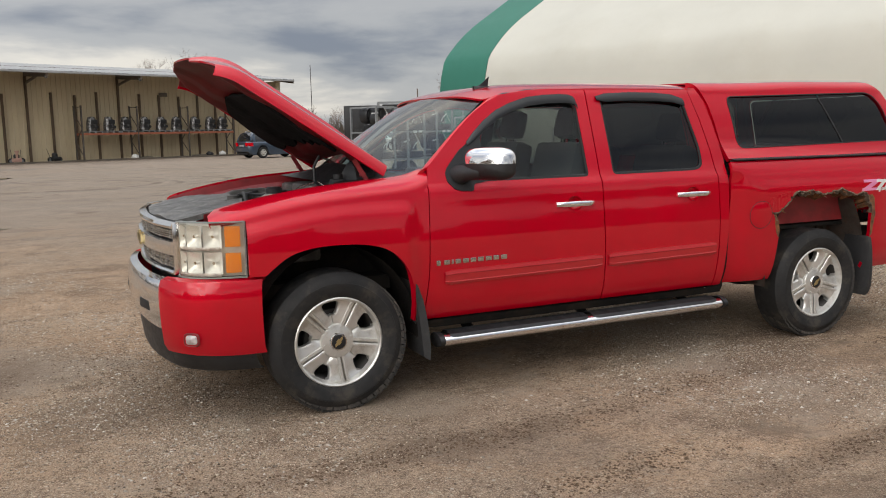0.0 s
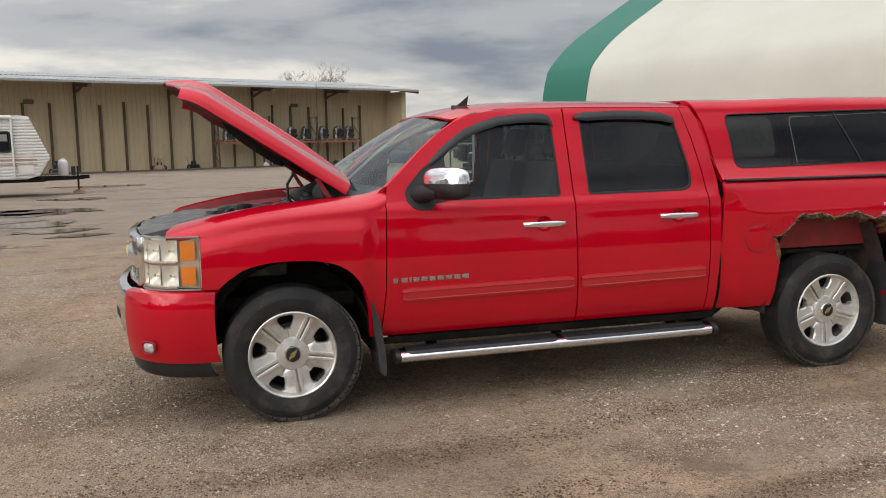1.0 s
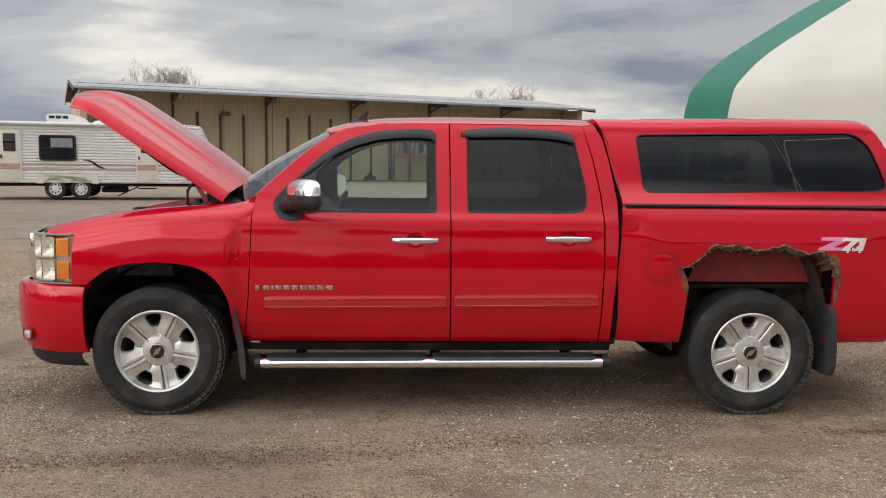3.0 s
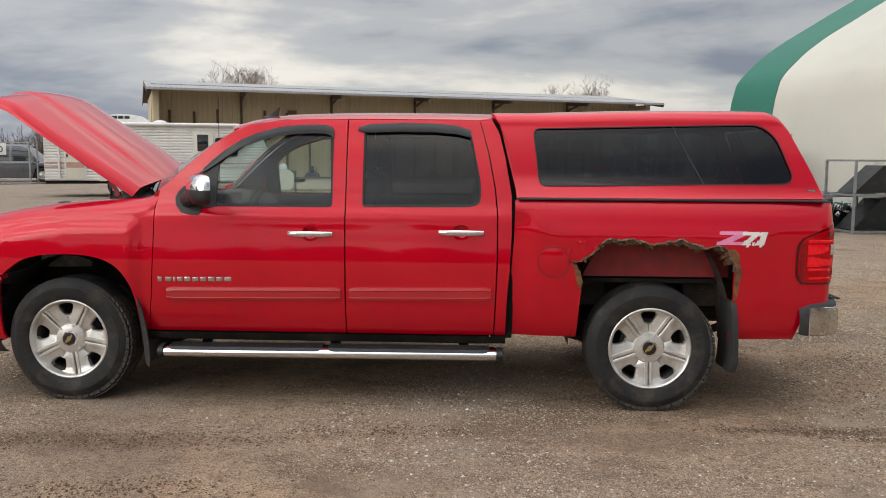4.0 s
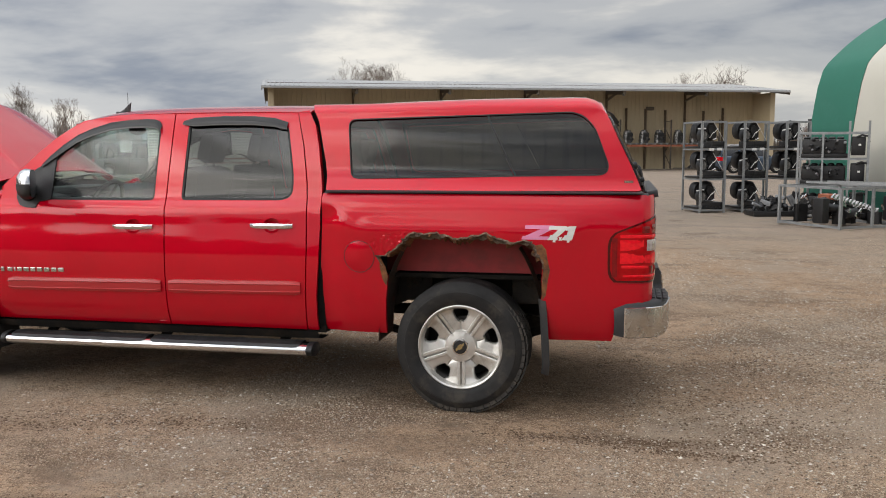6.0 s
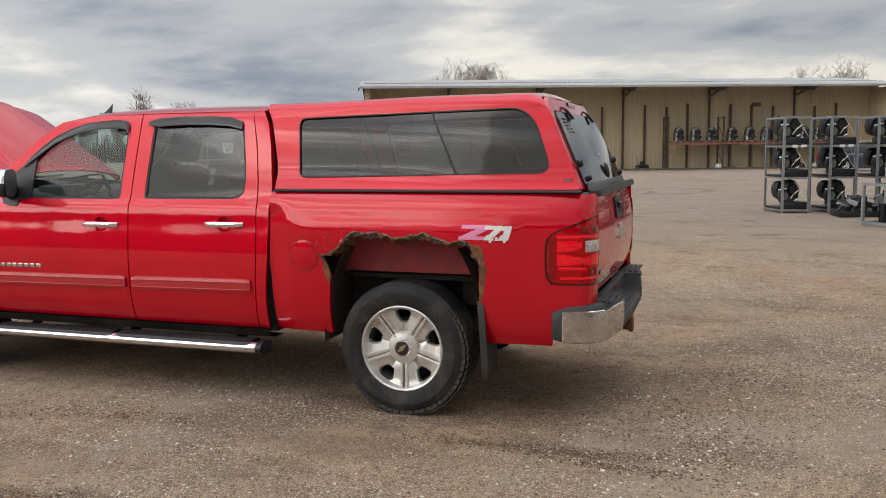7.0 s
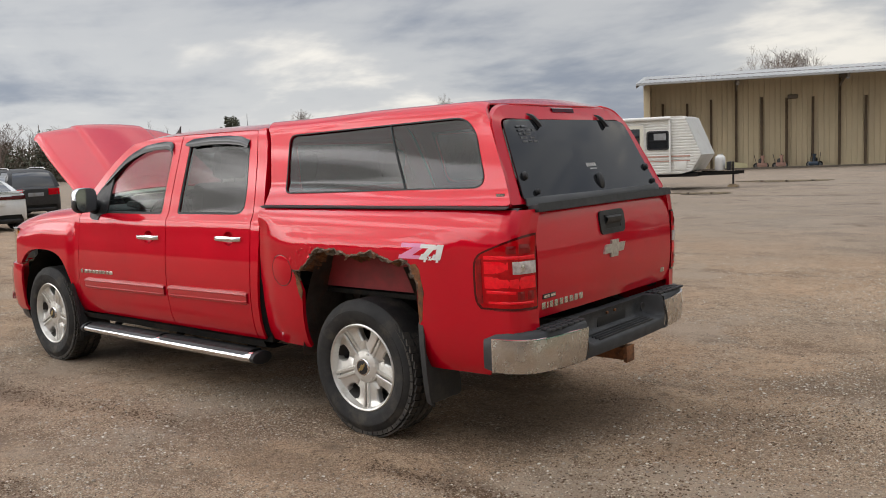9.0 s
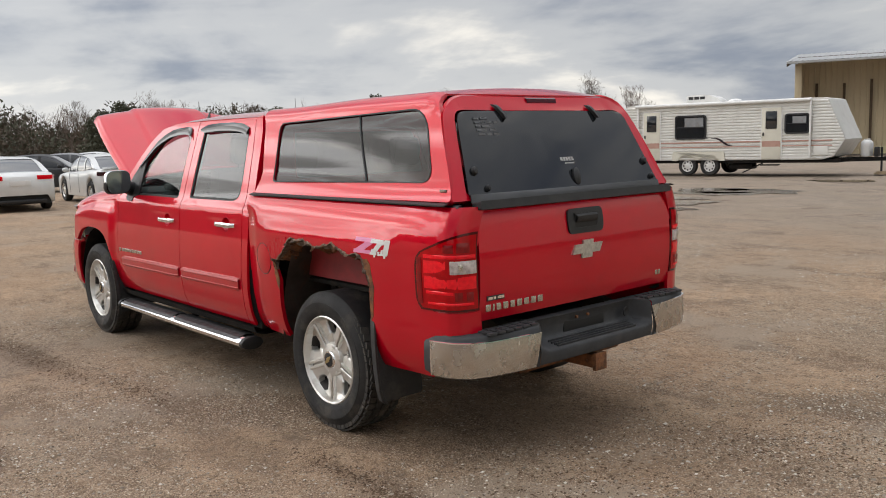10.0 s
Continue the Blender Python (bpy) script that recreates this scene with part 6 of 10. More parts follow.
# badge and lettering as plain raised shapes
bm = B()
for pts in ([(-0.125, -0.022), (0.100, -0.022), (0.125, 0.026), (-0.100, 0.026)], [(-0.048, -0.047), (0.036, -0.047), (0.050, 0.047), (-0.034, 0.047)]):
    for sc, o in ((1.0, 0.012 if pts[0][0] < -0.1 else 0.015),):
        vs = [bm.verts.new((gate_map(0, 1.02)[0] + d - (0.0 if pts[0][0] < -0.1 else 0.004), y * sc, 1.02 + z * sc)) for d in (0, o) for y, z in pts]
        for q in ((0, 1, 2, 3), (7, 6, 5, 4), (0, 4, 5, 1), (1, 5, 6, 2), (2, 6, 7, 3), (3, 7, 4, 0)):
            bm.faces.new([vs[i] for i in q])
bmesh.ops.recalc_face_normals(bm, faces=bm.faces[:])
part("gate_badge", bm, mat("pitted_badge", (0.60, 0.57, 0.51), (0.40, 0.37, 0.33), scale=45, rough=0.35, metal=0.6), gate, "pitted silver badge", smooth=False)
y = -0.745
for w in (0.034, 0.012, 0.032, 0.036, 0.034, 0.036, 0.038, 0.036, 0.038):
    bm = B()
    box(bm, gate_map(y, 0.8)[0] - 0.004, gate_map(y, 0.8)[0] + 0.006, y, y + w, 0.786, 0.820, 0.003)
    part("badge_bar", bm, CHROME_OLD, gate)
    y += w + 0.0135
bm = B()
box(bm, gate_map(-0.7, 0.85)[0] - 0.002, gate_map(-0.7, 0.85)[0] + 0.004, -0.742, -0.622, 0.838, 0.862)
fl = part("small_badge", bm, BLACK, gate)
for y0, y1 in ((-0.737, -0.705), (-0.700, -0.682), (-0.672, -0.627)):
    bm = B()
    box(bm, gate_map(-0.7, 0.85)[0] + 0.004, gate_map(-0.7, 0.85)[0] + 0.006, y0, y1, 0.844, 0.857)
    part("badge_bar", bm, CHROME, fl)
for y0 in (0.648, 0.676):
    bm = B()
    box(bm, gate_map(0.65, 0.8)[0] - 0.002, gate_map(0.65, 0.8)[0] + 0.005, y0, y0 + 0.022, 0.800, 0.828, 0.003)
    part("badge_bar", bm, CHROME_OLD, gate)

# rear step bumper
plan_pts = [(4.53, -0.955), (4.60, -0.952), (4.67, -0.943), (4.73, -0.915), (4.78, -0.865), (4.81, -0.78), (4.830, -0.66), (4.842, -0.54), (4.850, -0.40), (4.855, -0.24)]


def bump_section(px, py, grow=0.0, z0=0.478, z1=0.705, lip=True):
    n = Vector((px - 4.2, py * 0.9, 0)).normalized()
    out = []
    for d, z in ((-0.03, z0), (0.004, z0 + 0.006), (0.012, z0 + 0.06), (0.010, z1 - 0.06), (0.004, z1 - 0.012), (-0.012, z1)):
        out.append((px + n.x * (d + grow), py + n.y * (d + grow), z))
    return out


bm = B()
for sgn in (-1, 1):   # black shell round the corners
    rows = []
    for i, (x, y) in enumerate(plan_pts[:8] + [(4.846, -0.47)]):
        sec = bump_section(x, y, 0.0, 0.482 if i else 0.50, (0.655, 0.683)[i] if i < 2 else 0.692)
        sec.append((4.715 if abs(y) < 0.93 else x - 0.02, y * 0.97 if abs(y) > 0.9 else y, sec[-1][2] + 0.006))
        rows.append([(px, -sgn * py, pz) for px, py, pz in sec])
    grid(bm, rows)
rows = []
for i in range(33):   # the middle: deck, plate recess, ribbed lower step and its lip
    y = -0.47 + 0.94 * i / 32
    b = ease((0.455 - abs(y)) / 0.055)
    px = 4.857 - 0.05 * y * y
    rows.append([(4.715, y, 0.698), (px - 0.012 - 0.085 * b, y, 0.692), (px - 0.105 * b, y, 0.672), (px + 0.006 - 0.120 * b, y, 0.600), (px + 0.010 - 0.105 * b, y, 0.578), (px + 0.012 - 0.012 * b, y, 0.566 - 0.006 * b), (px + 0.010, y, 0.545), (px + 0.002, y, 0.492), (px - 0.04, y, 0.478)])
grid(bm, rows)
bmesh.ops.recalc_face_normals(bm, faces=bm.faces[:])
rbump = part("rear_bumper", bm, BUMPER, truck, "black step bumper with chrome corners", angle=50)
for side in (0, 1):
    fix = mirrored if side else (lambda b: b)
    bm = B()
    rows = [bump_section(x, y, 0.010, 0.487, 0.672)[0:5] for x, y in [(4.585, -0.953), (4.62, -0.950), (4.67, -0.943), (4.73, -0.915), (4.78, -0.865), (4.81, -0.78), (4.830, -0.66), (4.842, -0.54), (4.845, -0.50)]]
    rows[-1] = [(p[0], p[1] + 0.045 * (p[2] - 0.49) / 0.17, p[2]) for p in rows[-1]]
    grid(bm, rows)
    bmesh.ops.recalc_face_normals(bm, faces=bm.faces[:])
    bmesh.ops.solidify(bm, geom=bm.faces[:], thickness=0.012)
    part("chrome_corner", fix(bm), CHROME_OLD, rbump, "dull chrome corner panel")
    # bright rolled border round the chrome panel
    bm = B()
    edge = [bump_section(x, y, 0.014, 0.487, 0.672)[4] for x, y in [(4.585, -0.953), (4.67, -0.943), (4.73, -0.915), (4.78, -0.865), (4.81, -0.78), (4.842, -0.54)]]
    tube(bm, [bump_section(4.585, -0.953, 0.014, 0.487, 0.672)[1]] + edge, 0.005, 6)
    part("bright_border", fix(bm), CHROME, rbump, "bright chrome border")
    bm = B()   # ribbed tread on the top step
    for k in range(6):
        for x0 in (4.735, 4.772, 4.808):
            box(bm, x0, x0 + 0.026, -0.80 + 0.058 * k, -0.752 + 0.058 * k, 0.692, 0.7035, 0.003)
    tagged(part("step_tread", fix(bm), BUMPER, rbump), kind="stuff")
bm = B()
box(bm, 4.722, 4.748, -0.17, 0.17, 0.592, 0.680, 0.006)
part("plate_recess", bm, SEAL, rbump, "empty black plate recess")
for k in range(4):
    bm = B()
    box(bm, 4.775 + 0.021 * k, 4.783 + 0.021 * k, -0.33, 0.33, 0.572 - 0.003 * k, 0.585 - 0.004 * k, 0.002)
    part("tread_rib", bm, BUMPER, rbump)
bm = B()
lathe(bm, [(0.0, 0.0), (0.016, 0.002), (0.024, 0.006), (0.026, 0.0)], 16, Matrix.Translation((4.775, 0.33, 0.635)) @ Matrix.Rotation(radians(90), 4, "Y"))
part("plug_socket", bm, SEAL, rbump)
for y0 in (-0.075, 0.02):
    bm = B()
    rod(bm, (4.742, y0, 0.664), (4.762, y0, 0.664), 0.008)
    part("plate_screw", bm, RUST, rbump)
bm = B()
box(bm, 4.60, 4.850, -0.036, 0.036, 0.392, 0.464, 0.006)
box(bm, 4.838, 4.862, -0.046, 0.046, 0.382, 0.474, 0.004)
box(bm, 4.55, 4.66, -0.42, 0.42, 0.40, 0.46, 0.01)
part("tow_hitch", bm, RUST, truck, "rusty receiver hitch")
bm = B()
rod(bm, (4.80, 0.07, 0.40), (4.80, 0.07, 0.46), 0.010)
rod(bm, (4.80, -0.05, 0.43), (4.80, 0.08, 0.43), 0.007)
part("hitch_pin", bm, RUST, truck)

# front bumper, grille and lamps
front_plan = [(-0.42, -0.972), (-0.50, -0.968), (-0.60, -0.955), (-0.70, -0.925), (-0.78, -0.875), (-0.845, -0.80), (-0.885, -0.735), (-0.905, -0.690)]


def front_section(x, y, z0, z1, k=0.0):
    n = Vector((x - 0.1, y * 0.8, 0)).normalized()
    out = []
    for d, t in ((-0.035, 0.0), (-0.012, 0.10), (0.0, 0.35), (0.004, 0.62), (-0.002, 0.86), (-0.016, 0.97), (-0.06, 1.0)):
        out.append((x + n.x * (d + k), y + n.y * (d + k), z0 + (z1 - z0) * t))
    return out


for side in (0, 1):
    fix = mirrored if side else (lambda b: b)
    bm = B()
    rows = [front_section(x, y, 0.385 + 0.03 * max(0, (-0.55 - x)), 0.797) for x, y in front_plan]
    grid(bm, rows)
    bm.normal_update()
    if sum(f.normal.y for f in bm.faces) > 0:
        bmesh.ops.reverse_faces(bm, faces=bm.faces[:])
    bmesh.ops.solidify(bm, geom=bm.faces[:], thickness=0.02)
    bc = part("bumper_corner", fix(bm), RED, truck, "red painted bumper corner")
    bm = B()
    c = Vector((-0.775, -0.880, 0.485))
    n = Vector((-0.62, -0.78, 0)).normalized()
    s = Vector((-n.y, n.x, 0))
    rows = []
    for k, d in ((1.25, 0.002), (1.12, 0.012), (1.0, 0.008)):
        rows.append([c + n * (d + 0.004) + s * (0.038 * k * math.copysign(abs(math.cos(a)) ** 0.6, math.cos(a))) + Vector((0, 0, 0.030 * k * math.copysign(abs(math.sin(a)) ** 0.6, math.sin(a)))) for a in (2 * math.pi * j / 20 for j in range(20))])
    grid(bm, rows, close_v=True)
    part("fog_bezel", fix(bm), RED_IN, bc)
    bm = B()
    rows = []
    for k, d in ((1.0, 0.006), (0.7, 0.014), (0.01, 0.016)):
        rows.append([c + n * (d + 0.004) + s * (0.034 * k * math.copysign(abs(math.cos(a)) ** 0.6, math.cos(a))) + Vector((0, 0, 0.026 * k * math.copysign(abs(math.sin(a)) ** 0.6, math.sin(a)))) for a in (2 * math.pi * j / 20 for j in range(20))])
    grid(bm, rows, close_v=True)
    part("fog_lamp", fix(bm), WHITE_LENS, bc, "clear fog lamp")
bm = B()
cplan = [(-0.905, -0.69), (-0.935, -0.58), (-0.962, -0.42), (-0.98, -0.22), (-0.985, 0.0), (-0.98, 0.22), (-0.962, 0.42), (-0.935, 0.58), (-0.905, 0.69)]
rows = [front_section(x, y, 0.505, 0.790, 0.004) for x, y in cplan]
grid(bm, rows)
bmesh.ops.recalc_face_normals(bm, faces=bm.faces[:])
bmesh.ops.solidify(bm, geom=bm.faces[:], thickness=0.01)
fb = part("front_bumper", bm, CHROME, truck, "dull chrome front bumper centre")
for sgn in (-1, 1):
    bm = B()
    m = Matrix.Translation((-0.968, sgn * 0.46, 0.625)) @ Matrix.Rotation(radians(-10 * sgn), 4, "Z")
    box(bm, 0.004, 0.03, -0.09, 0.09, -0.028, 0.028, 0.008, m)
    part("tow_slot", bm, SEAL, fb)
bm = B()
rows = []
for x, y in [(p[0], p[1]) for p in front_plan[1:]] + cplan + [(p[0], -p[1]) for p in reversed(front_plan[1:])]:
    hi = 0.52 if abs(y) < 0.70 else 0.40
    rows.append([(x + 0.04, y * 0.96, hi), (x + 0.05, y * 0.955, hi - 0.10 if hi > 0.45 else 0.35), (x + 0.065, y * 0.945, 0.312), (x + 0.085, y * 0.935, 0.294)])
grid(bm, rows)
bmesh.ops.recalc_face_normals(bm, faces=bm.faces[:])
bmesh.ops.solidify(bm, geom=bm.faces[:], thickness=0.008)
part("air_dam", bm, BLACK, truck, "black plastic air dam")
# grille
gx = curve([(-0.72, -0.805), (-0.6, -0.832), (-0.4, -0.868), (0.0, -0.89), (0.4, -0.868), (0.6, -0.832), (0.72, -0.805)])


def bow_bar(bm, z0, z1, d, y0=-0.70, y1=0.70, n=20):
    rows = []
    for i in range(n + 1):
        y = y0 + (y1 - y0) * i / n
        x = gx(y)
        rows.append([(x + 0.03, y, z0), (x - d, y, z0 + 0.006), (x - d - 0.006, y, (z0 + z1) / 2), (x - d, y, z1 - 0.006), (x + 0.03, y, z1)])
    vs = grid(bm, rows)
    bm.faces.new(vs[0])
    bm.faces.new(vs[-1][::-1])


bm = B()
bow_bar(bm, 1.045, 1.085, 0.012)
bow_bar(bm, 0.800, 0.835, 0.014)
bow_bar(bm, 0.905, 0.990, 0.022)
for y in (-0.705, 0.685):
    box(bm, gx(y) - 0.012, gx(y) + 0.03, y, y + 0.02, 0.805, 1.08, 0.005)
bmesh.ops.recalc_face_normals(bm, faces=bm.faces[:])
gr = part("grille", bm, CHROME, truck, "chrome split grille with mesh inserts")
bm = B()
rows = [[(gx(y) + 0.03, y, z) for z in (0.80, 0.95, 1.09)] for y in np.linspace(-0.70, 0.70, 15)]
grid(bm, rows)
part("grille_back", bm, SEAL, gr)
for z0, z1 in ((0.840, 0.900), (0.995, 1.042)):
    bm = B()
    for i in range(70):
        y = -0.69 + 1.38 * i / 69
        x = gx(y) + 0.004
        dy = (z1 - z0) * 0.35
        for sg in (-1, 1):
            bar(bm, (x, y - sg * dy * 0.5, z0), (gx(y + sg * dy * 0.5) + 0.004, y + sg * dy * 0.5, z1), 0.0035, 0.006)
    for k in range(4):
        zz = z0 + (z1 - z0) * (k + 0.5) / 4
        for i in range(14):
            ya, yb = -0.69 + 1.38 * i / 14, -0.69 + 1.38 * (i + 1) / 14
            bar(bm, (gx(ya), ya, zz), (gx(yb), yb, zz), 0.006, 0.0035)
    tagged(part("grille_mesh", bm, CHROME_OLD, gr, "chrome mesh insert", smooth=False), kind="stuff")
bm = B()
for pts in ([(-0.115, -0.020), (0.095, -0.020), (0.115, 0.022), (-0.095, 0.022)], [(-0.042, -0.042), (0.034, -0.042), (0.044, 0.042), (-0.032, 0.042)]):
    vs = [bm.verts.new((-0.915 - d, yy, 0.948 + zz)) for d in (0, 0.012) for yy, zz in pts]
    for q in ((0, 1, 2, 3), (7, 6, 5, 4), (0, 4, 5, 1), (1, 5, 6, 2), (2, 6, 7, 3), (3, 7, 4, 0)):
        bm.faces.new([vs[i] for i in q])
bmesh.ops.recalc_face_normals(bm, faces=bm.faces[:])
part("grille_badge", bm, GOLD, gr, "gold badge", smooth=False)
# headlamps
hl_plan = [(-0.800, -0.705), (-0.785, -0.76), (-0.755, -0.815), (-0.705, -0.865), (-0.64, -0.903), (-0.565, -0.928), (-0.486, -0.942)]


def hl_pt(u, z, k):
    f = u * (len(hl_plan) - 1)
    i = min(int(f), len(hl_plan) - 2)
    t = f - i
    x = hl_plan[i][0] * (1 - t) + hl_plan[i + 1][0] * t
    y = hl_plan[i][1] * (1 - t) + hl_plan[i + 1][1] * t
    n = Vector((-1 + u * 0.9, -0.25 - 0.75 * u, 0)).normalized()
    return Vector((x, y, z)) + n * k


def hl_patch(u0, u1, z0, z1, k, thick, n=14, m=6):
    bm = B()
    grid(bm, [[hl_pt(u0 + (u1 - u0) * i / n, z0 + (z1 - z0) * j / m, k + 0.004 * math.sin(math.pi * j / m)) for j in range(m + 1)] for i in range(n + 1)])
    bm.normal_update()
    if sum(f.normal.x for f in bm.faces) > 0:
        bmesh.ops.reverse_faces(bm, faces=bm.faces[:])
    bmesh.ops.solidify(bm, geom=bm.faces[:], thickness=thick)
    return bm


for side in (0, 1):
    fix = mirrored if side else (lambda b: b)
    hl = part("headlight", fix(hl_patch(0, 1, 0.803, 1.088, -0.055, 0.01)), REFLECT, truck, "clear stacked headlight with amber markers")
    pane(part("lens", fix(hl_patch(0, 1, 0.803, 1.088, 0.0, 0.006)), LENS, hl, "clear plastic lens"))
    for z0, z1 in ((0.818, 0.935), (0.955, 1.075)):
        part("amber_marker", fix(hl_patch(0.775, 0.945, z0 + 0.006, z1 - 0.006, -0.014, 0.01)), AMBER, hl, "amber side marker")
        for u0, u1 in ((0.03, 0.22), (0.24, 0.50), (0.52, 0.74)):
            bm = B()
            grid(bm, [[hl_pt(u0 + (u1 - u0) * i / 8, z0 + (z1 - z0) * j / 6, -0.012 - 0.040 * math.sin(math.pi * i / 8) ** 0.6 * math.sin(math.pi * j / 6) ** 0.6) for j in range(7)] for i in range(9)])
            bmesh.ops.recalc_face_normals(bm, faces=bm.faces[:])
            part("reflector", fix(bm), REFLECT, hl)
            bm = B()
            c = hl_pt((u0 + u1) / 2, (z0 + z1) / 2, -0.045)
            rod(bm, c, hl_pt((u0 + u1) / 2, (z0 + z1) / 2, -0.020), 0.011, 0.008, n=10)
            part("bulb_shield", fix(bm), CHROME, hl)
        part("lamp_shelf", fix(hl_patch(0.02, 0.72, z0 - 0.012, z0 + 0.006, -0.012, 0.03)), WHITE_LENS, hl)
    bm = B()
    grid(bm, [[hl_pt(0.0, z, k) for k in (-0.002, -0.05, -0.11)] for z in np.linspace(0.805, 1.086, 5)])
    bmesh.ops.solidify(bm, geom=bm.faces[:], thickness=0.004)
    part("lamp_wall", fix(bm), REFLECT, hl)
    bm = B()
    for z in (0.800, 1.091):
        rows = [[hl_pt(i / 12, z - 0.003, 0.003), hl_pt(i / 12, z + 0.003, 0.003), hl_pt(i / 12, z + 0.003, -0.03)] for i in range(13)]
        grid(bm, rows)
    grid(bm, [[hl_pt(u, z, 0.004) for z in np.linspace(0.80, 1.09, 5)] for u in (0.992, 1.0)])
    part("lamp_rim", fix(bm), TRIM, hl)


# raised hood
HINGE, HA = Vector((0.362, 0, 1.285)), radians(33.4)
HF, HN = Vector((-math.cos(HA), 0, math.sin(HA))), Vector((math.sin(HA), 0, math.cos(HA)))
hood_w = curve([(0.0, 0.748), (0.4, 0.745), (0.8, 0.735), (1.0, 0.722), (1.15, 0.708), (1.30, 0.69)])


def hood_pt(l, q, under=0.0):
    """l: metres from the hinge; q: -1 to 1 across."""
    w = hood_w(l)
    y = w * q
    l = l * (1.085 + 0.145 * (1 - q * q)) / 1.30
    aq = abs(q)
    side = 0.058 * min(1.0, max(0.0, (1 - aq) / 0.05)) ** 0.6
    crown = side + 0.085 * (1 - aq ** 2.2)
    bulge = 0.022 * (1 / (1 + math.exp((abs(y) - 0.44 + 0.10 * l) / 0.008))) * min(1, l * 3)
    drop = 0.10 * max(0.0, (l - 0.93) / 0.25) ** 2.2
    p = HINGE + HF * l + HN * (crown + bulge - drop - under)
    return Vector((p.x, y, p.z))


qs = [-1.0, -0.992, -0.98, -0.965, -0.95] + list(np.linspace(-0.93, 0.93, 131)) + [0.95, 0.965, 0.98, 0.992, 1.0]
ls = list(np.linspace(0.0, 1.0, 24)) + list(np.linspace(1.03, 1.30, 12))
bm = B()
grid(bm, [[hood_pt(l, q) for q in qs] for l in ls])
bm.normal_update()
if sum(f.normal.z for f in bm.faces) < 0:
    bmesh.ops.reverse_faces(bm, faces=bm.faces[:])
bmesh.ops.solidify(bm, geom=bm.faces[:], thickness=0.010)
hood = part("hood", bm, RED, truck, "raised red hood with a central bulge", angle=50)
bm = B()
rows = []
for l in np.linspace(0.02, 1.295, 30):
    row = []
    for q in np.linspace(-0.985, 0.985, 35):
        rib = 0.03 + 0.020 * math.sin(l * 14) * math.exp(-((abs(q) - 0.55) / 0.3) ** 2) + 0.02 * (abs(q) > 0.8)
        row.append(hood_pt(float(l), float(q), 0.012 + (0.033 + rib) * min(1.0, 7 * (1 - abs(q)), 5 * float(l), 9 * (1.3 - float(l)))))
    rows.append(row)
grid(bm, rows)
bmesh.ops.solidify(bm, geom=bm.faces[:], thickness=0.004)
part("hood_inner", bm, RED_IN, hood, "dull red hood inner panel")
liner = rounded([(0.30, -0.60), (0.40, -0.66), (0.62, -0.64), (0.84, -0.60), (0.90, -0.40), (0.85, -0.12), (0.85, 0.12), (0.90, 0.40), (0.84, 0.60), (0.62, 0.64), (0.40, 0.66), (0.30, 0.60), (0.36, 0.50), (0.27, 0.42), (0.36, 0.33), (0.25, 0.25), (0.35, 0.16), (0.24, 0.08), (0.34, 0.0), (0.24, -0.09), (0.35, -0.17), (0.25, -0.26), (0.36, -0.34), (0.27, -0.43), (0.36, -0.51)], 0.05)
bm = skin(liner, lambda l, y: tuple(hood_pt(l, y / hood_w(l), 0.105 + 0.012 * math.sin(l * 9) * math.cos(y * 7))), (-0.5, 0, -1), step=0.06, flange=0.02)
part("hood_liner", bm, LINER, hood, "black torn insulation pad")
for sgn in (-1, 1):
    bm = B()
    y = 0.70 * sgn
    bar(bm, (0.33, y, 1.19), (0.25, y, 1.30), 0.012, 0.024)
    bar(bm, (0.25, y, 1.30), (0.20, y, 1.385), 0.012, 0.026)
    rod(bm, (0.25, y - 0.014, 1.30), (0.25, y + 0.014, 1.30), 0.016, n=10)
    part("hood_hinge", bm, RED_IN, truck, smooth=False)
bm = B()
tube(bm, [(0.22, -0.35, 1.22), (0.12, -0.36, 1.19), (0.06, -0.37, 1.25), (0.06, -0.36, 1.34), (0.10, -0.34, 1.40)], 0.009, 8)
part("washer_hose", bm, BLACK, truck)

# engine bay
bm = B()
box(bm, -0.80, 0.40, -0.70, 0.70, 0.62, 0.70)
part("bay_floor", bm, DARK, truck)
for sgn in (-1, 1):
    bm = B()
    rows = [[(x, sgn * 0.735, fend_top(x) - 0.012), (x, sgn * 0.715, fend_top(x) - 0.06), (x, sgn * 0.66, fend_top(x) - 0.085), (x, sgn * 0.62, 0.965)] for x in np.linspace(-0.66, 0.42, 14)]
    grid(bm, rows)
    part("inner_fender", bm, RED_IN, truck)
bm = skin(rounded([(-0.855, -0.18), (-0.845, 0.18), (-0.80, 0.60), (-0.62, 0.66), (-0.42, 0.60), (-0.36, 0.25), (-0.36, -0.25), (-0.42, -0.60), (-0.62, -0.66), (-0.80, -0.60)], 0.06), lambda x, y: (x, y, 1.088 + 0.16 * (x + 0.85) - 0.10 * max(0, x + 0.55) ** 1.5 + 0.010 * math.sin(y * 11 + 2 * x) * math.sin(x * 13) + 0.006 * math.sin(y * 23 + 5) * math.sin(x * 31 + y * 6) - 0.03 * abs(y) ** 3), (0, 0, 1), step=0.05, flange=0.03)
part("radiator_cover", bm, ENGINE, truck, "dusty black radiator cover")
bm = B()
box(bm, -0.30, 0.20, -0.24, 0.24, 0.72, 1.10, 0.05)
box(bm, -0.22, 0.14, -0.16, 0.16, 1.08, 1.16, 0.03)
for k in range(4):
    box(bm, -0.20 + 0.09 * k, -0.15 + 0.09 * k, -0.27, 0.27, 1.05, 1.11, 0.015)
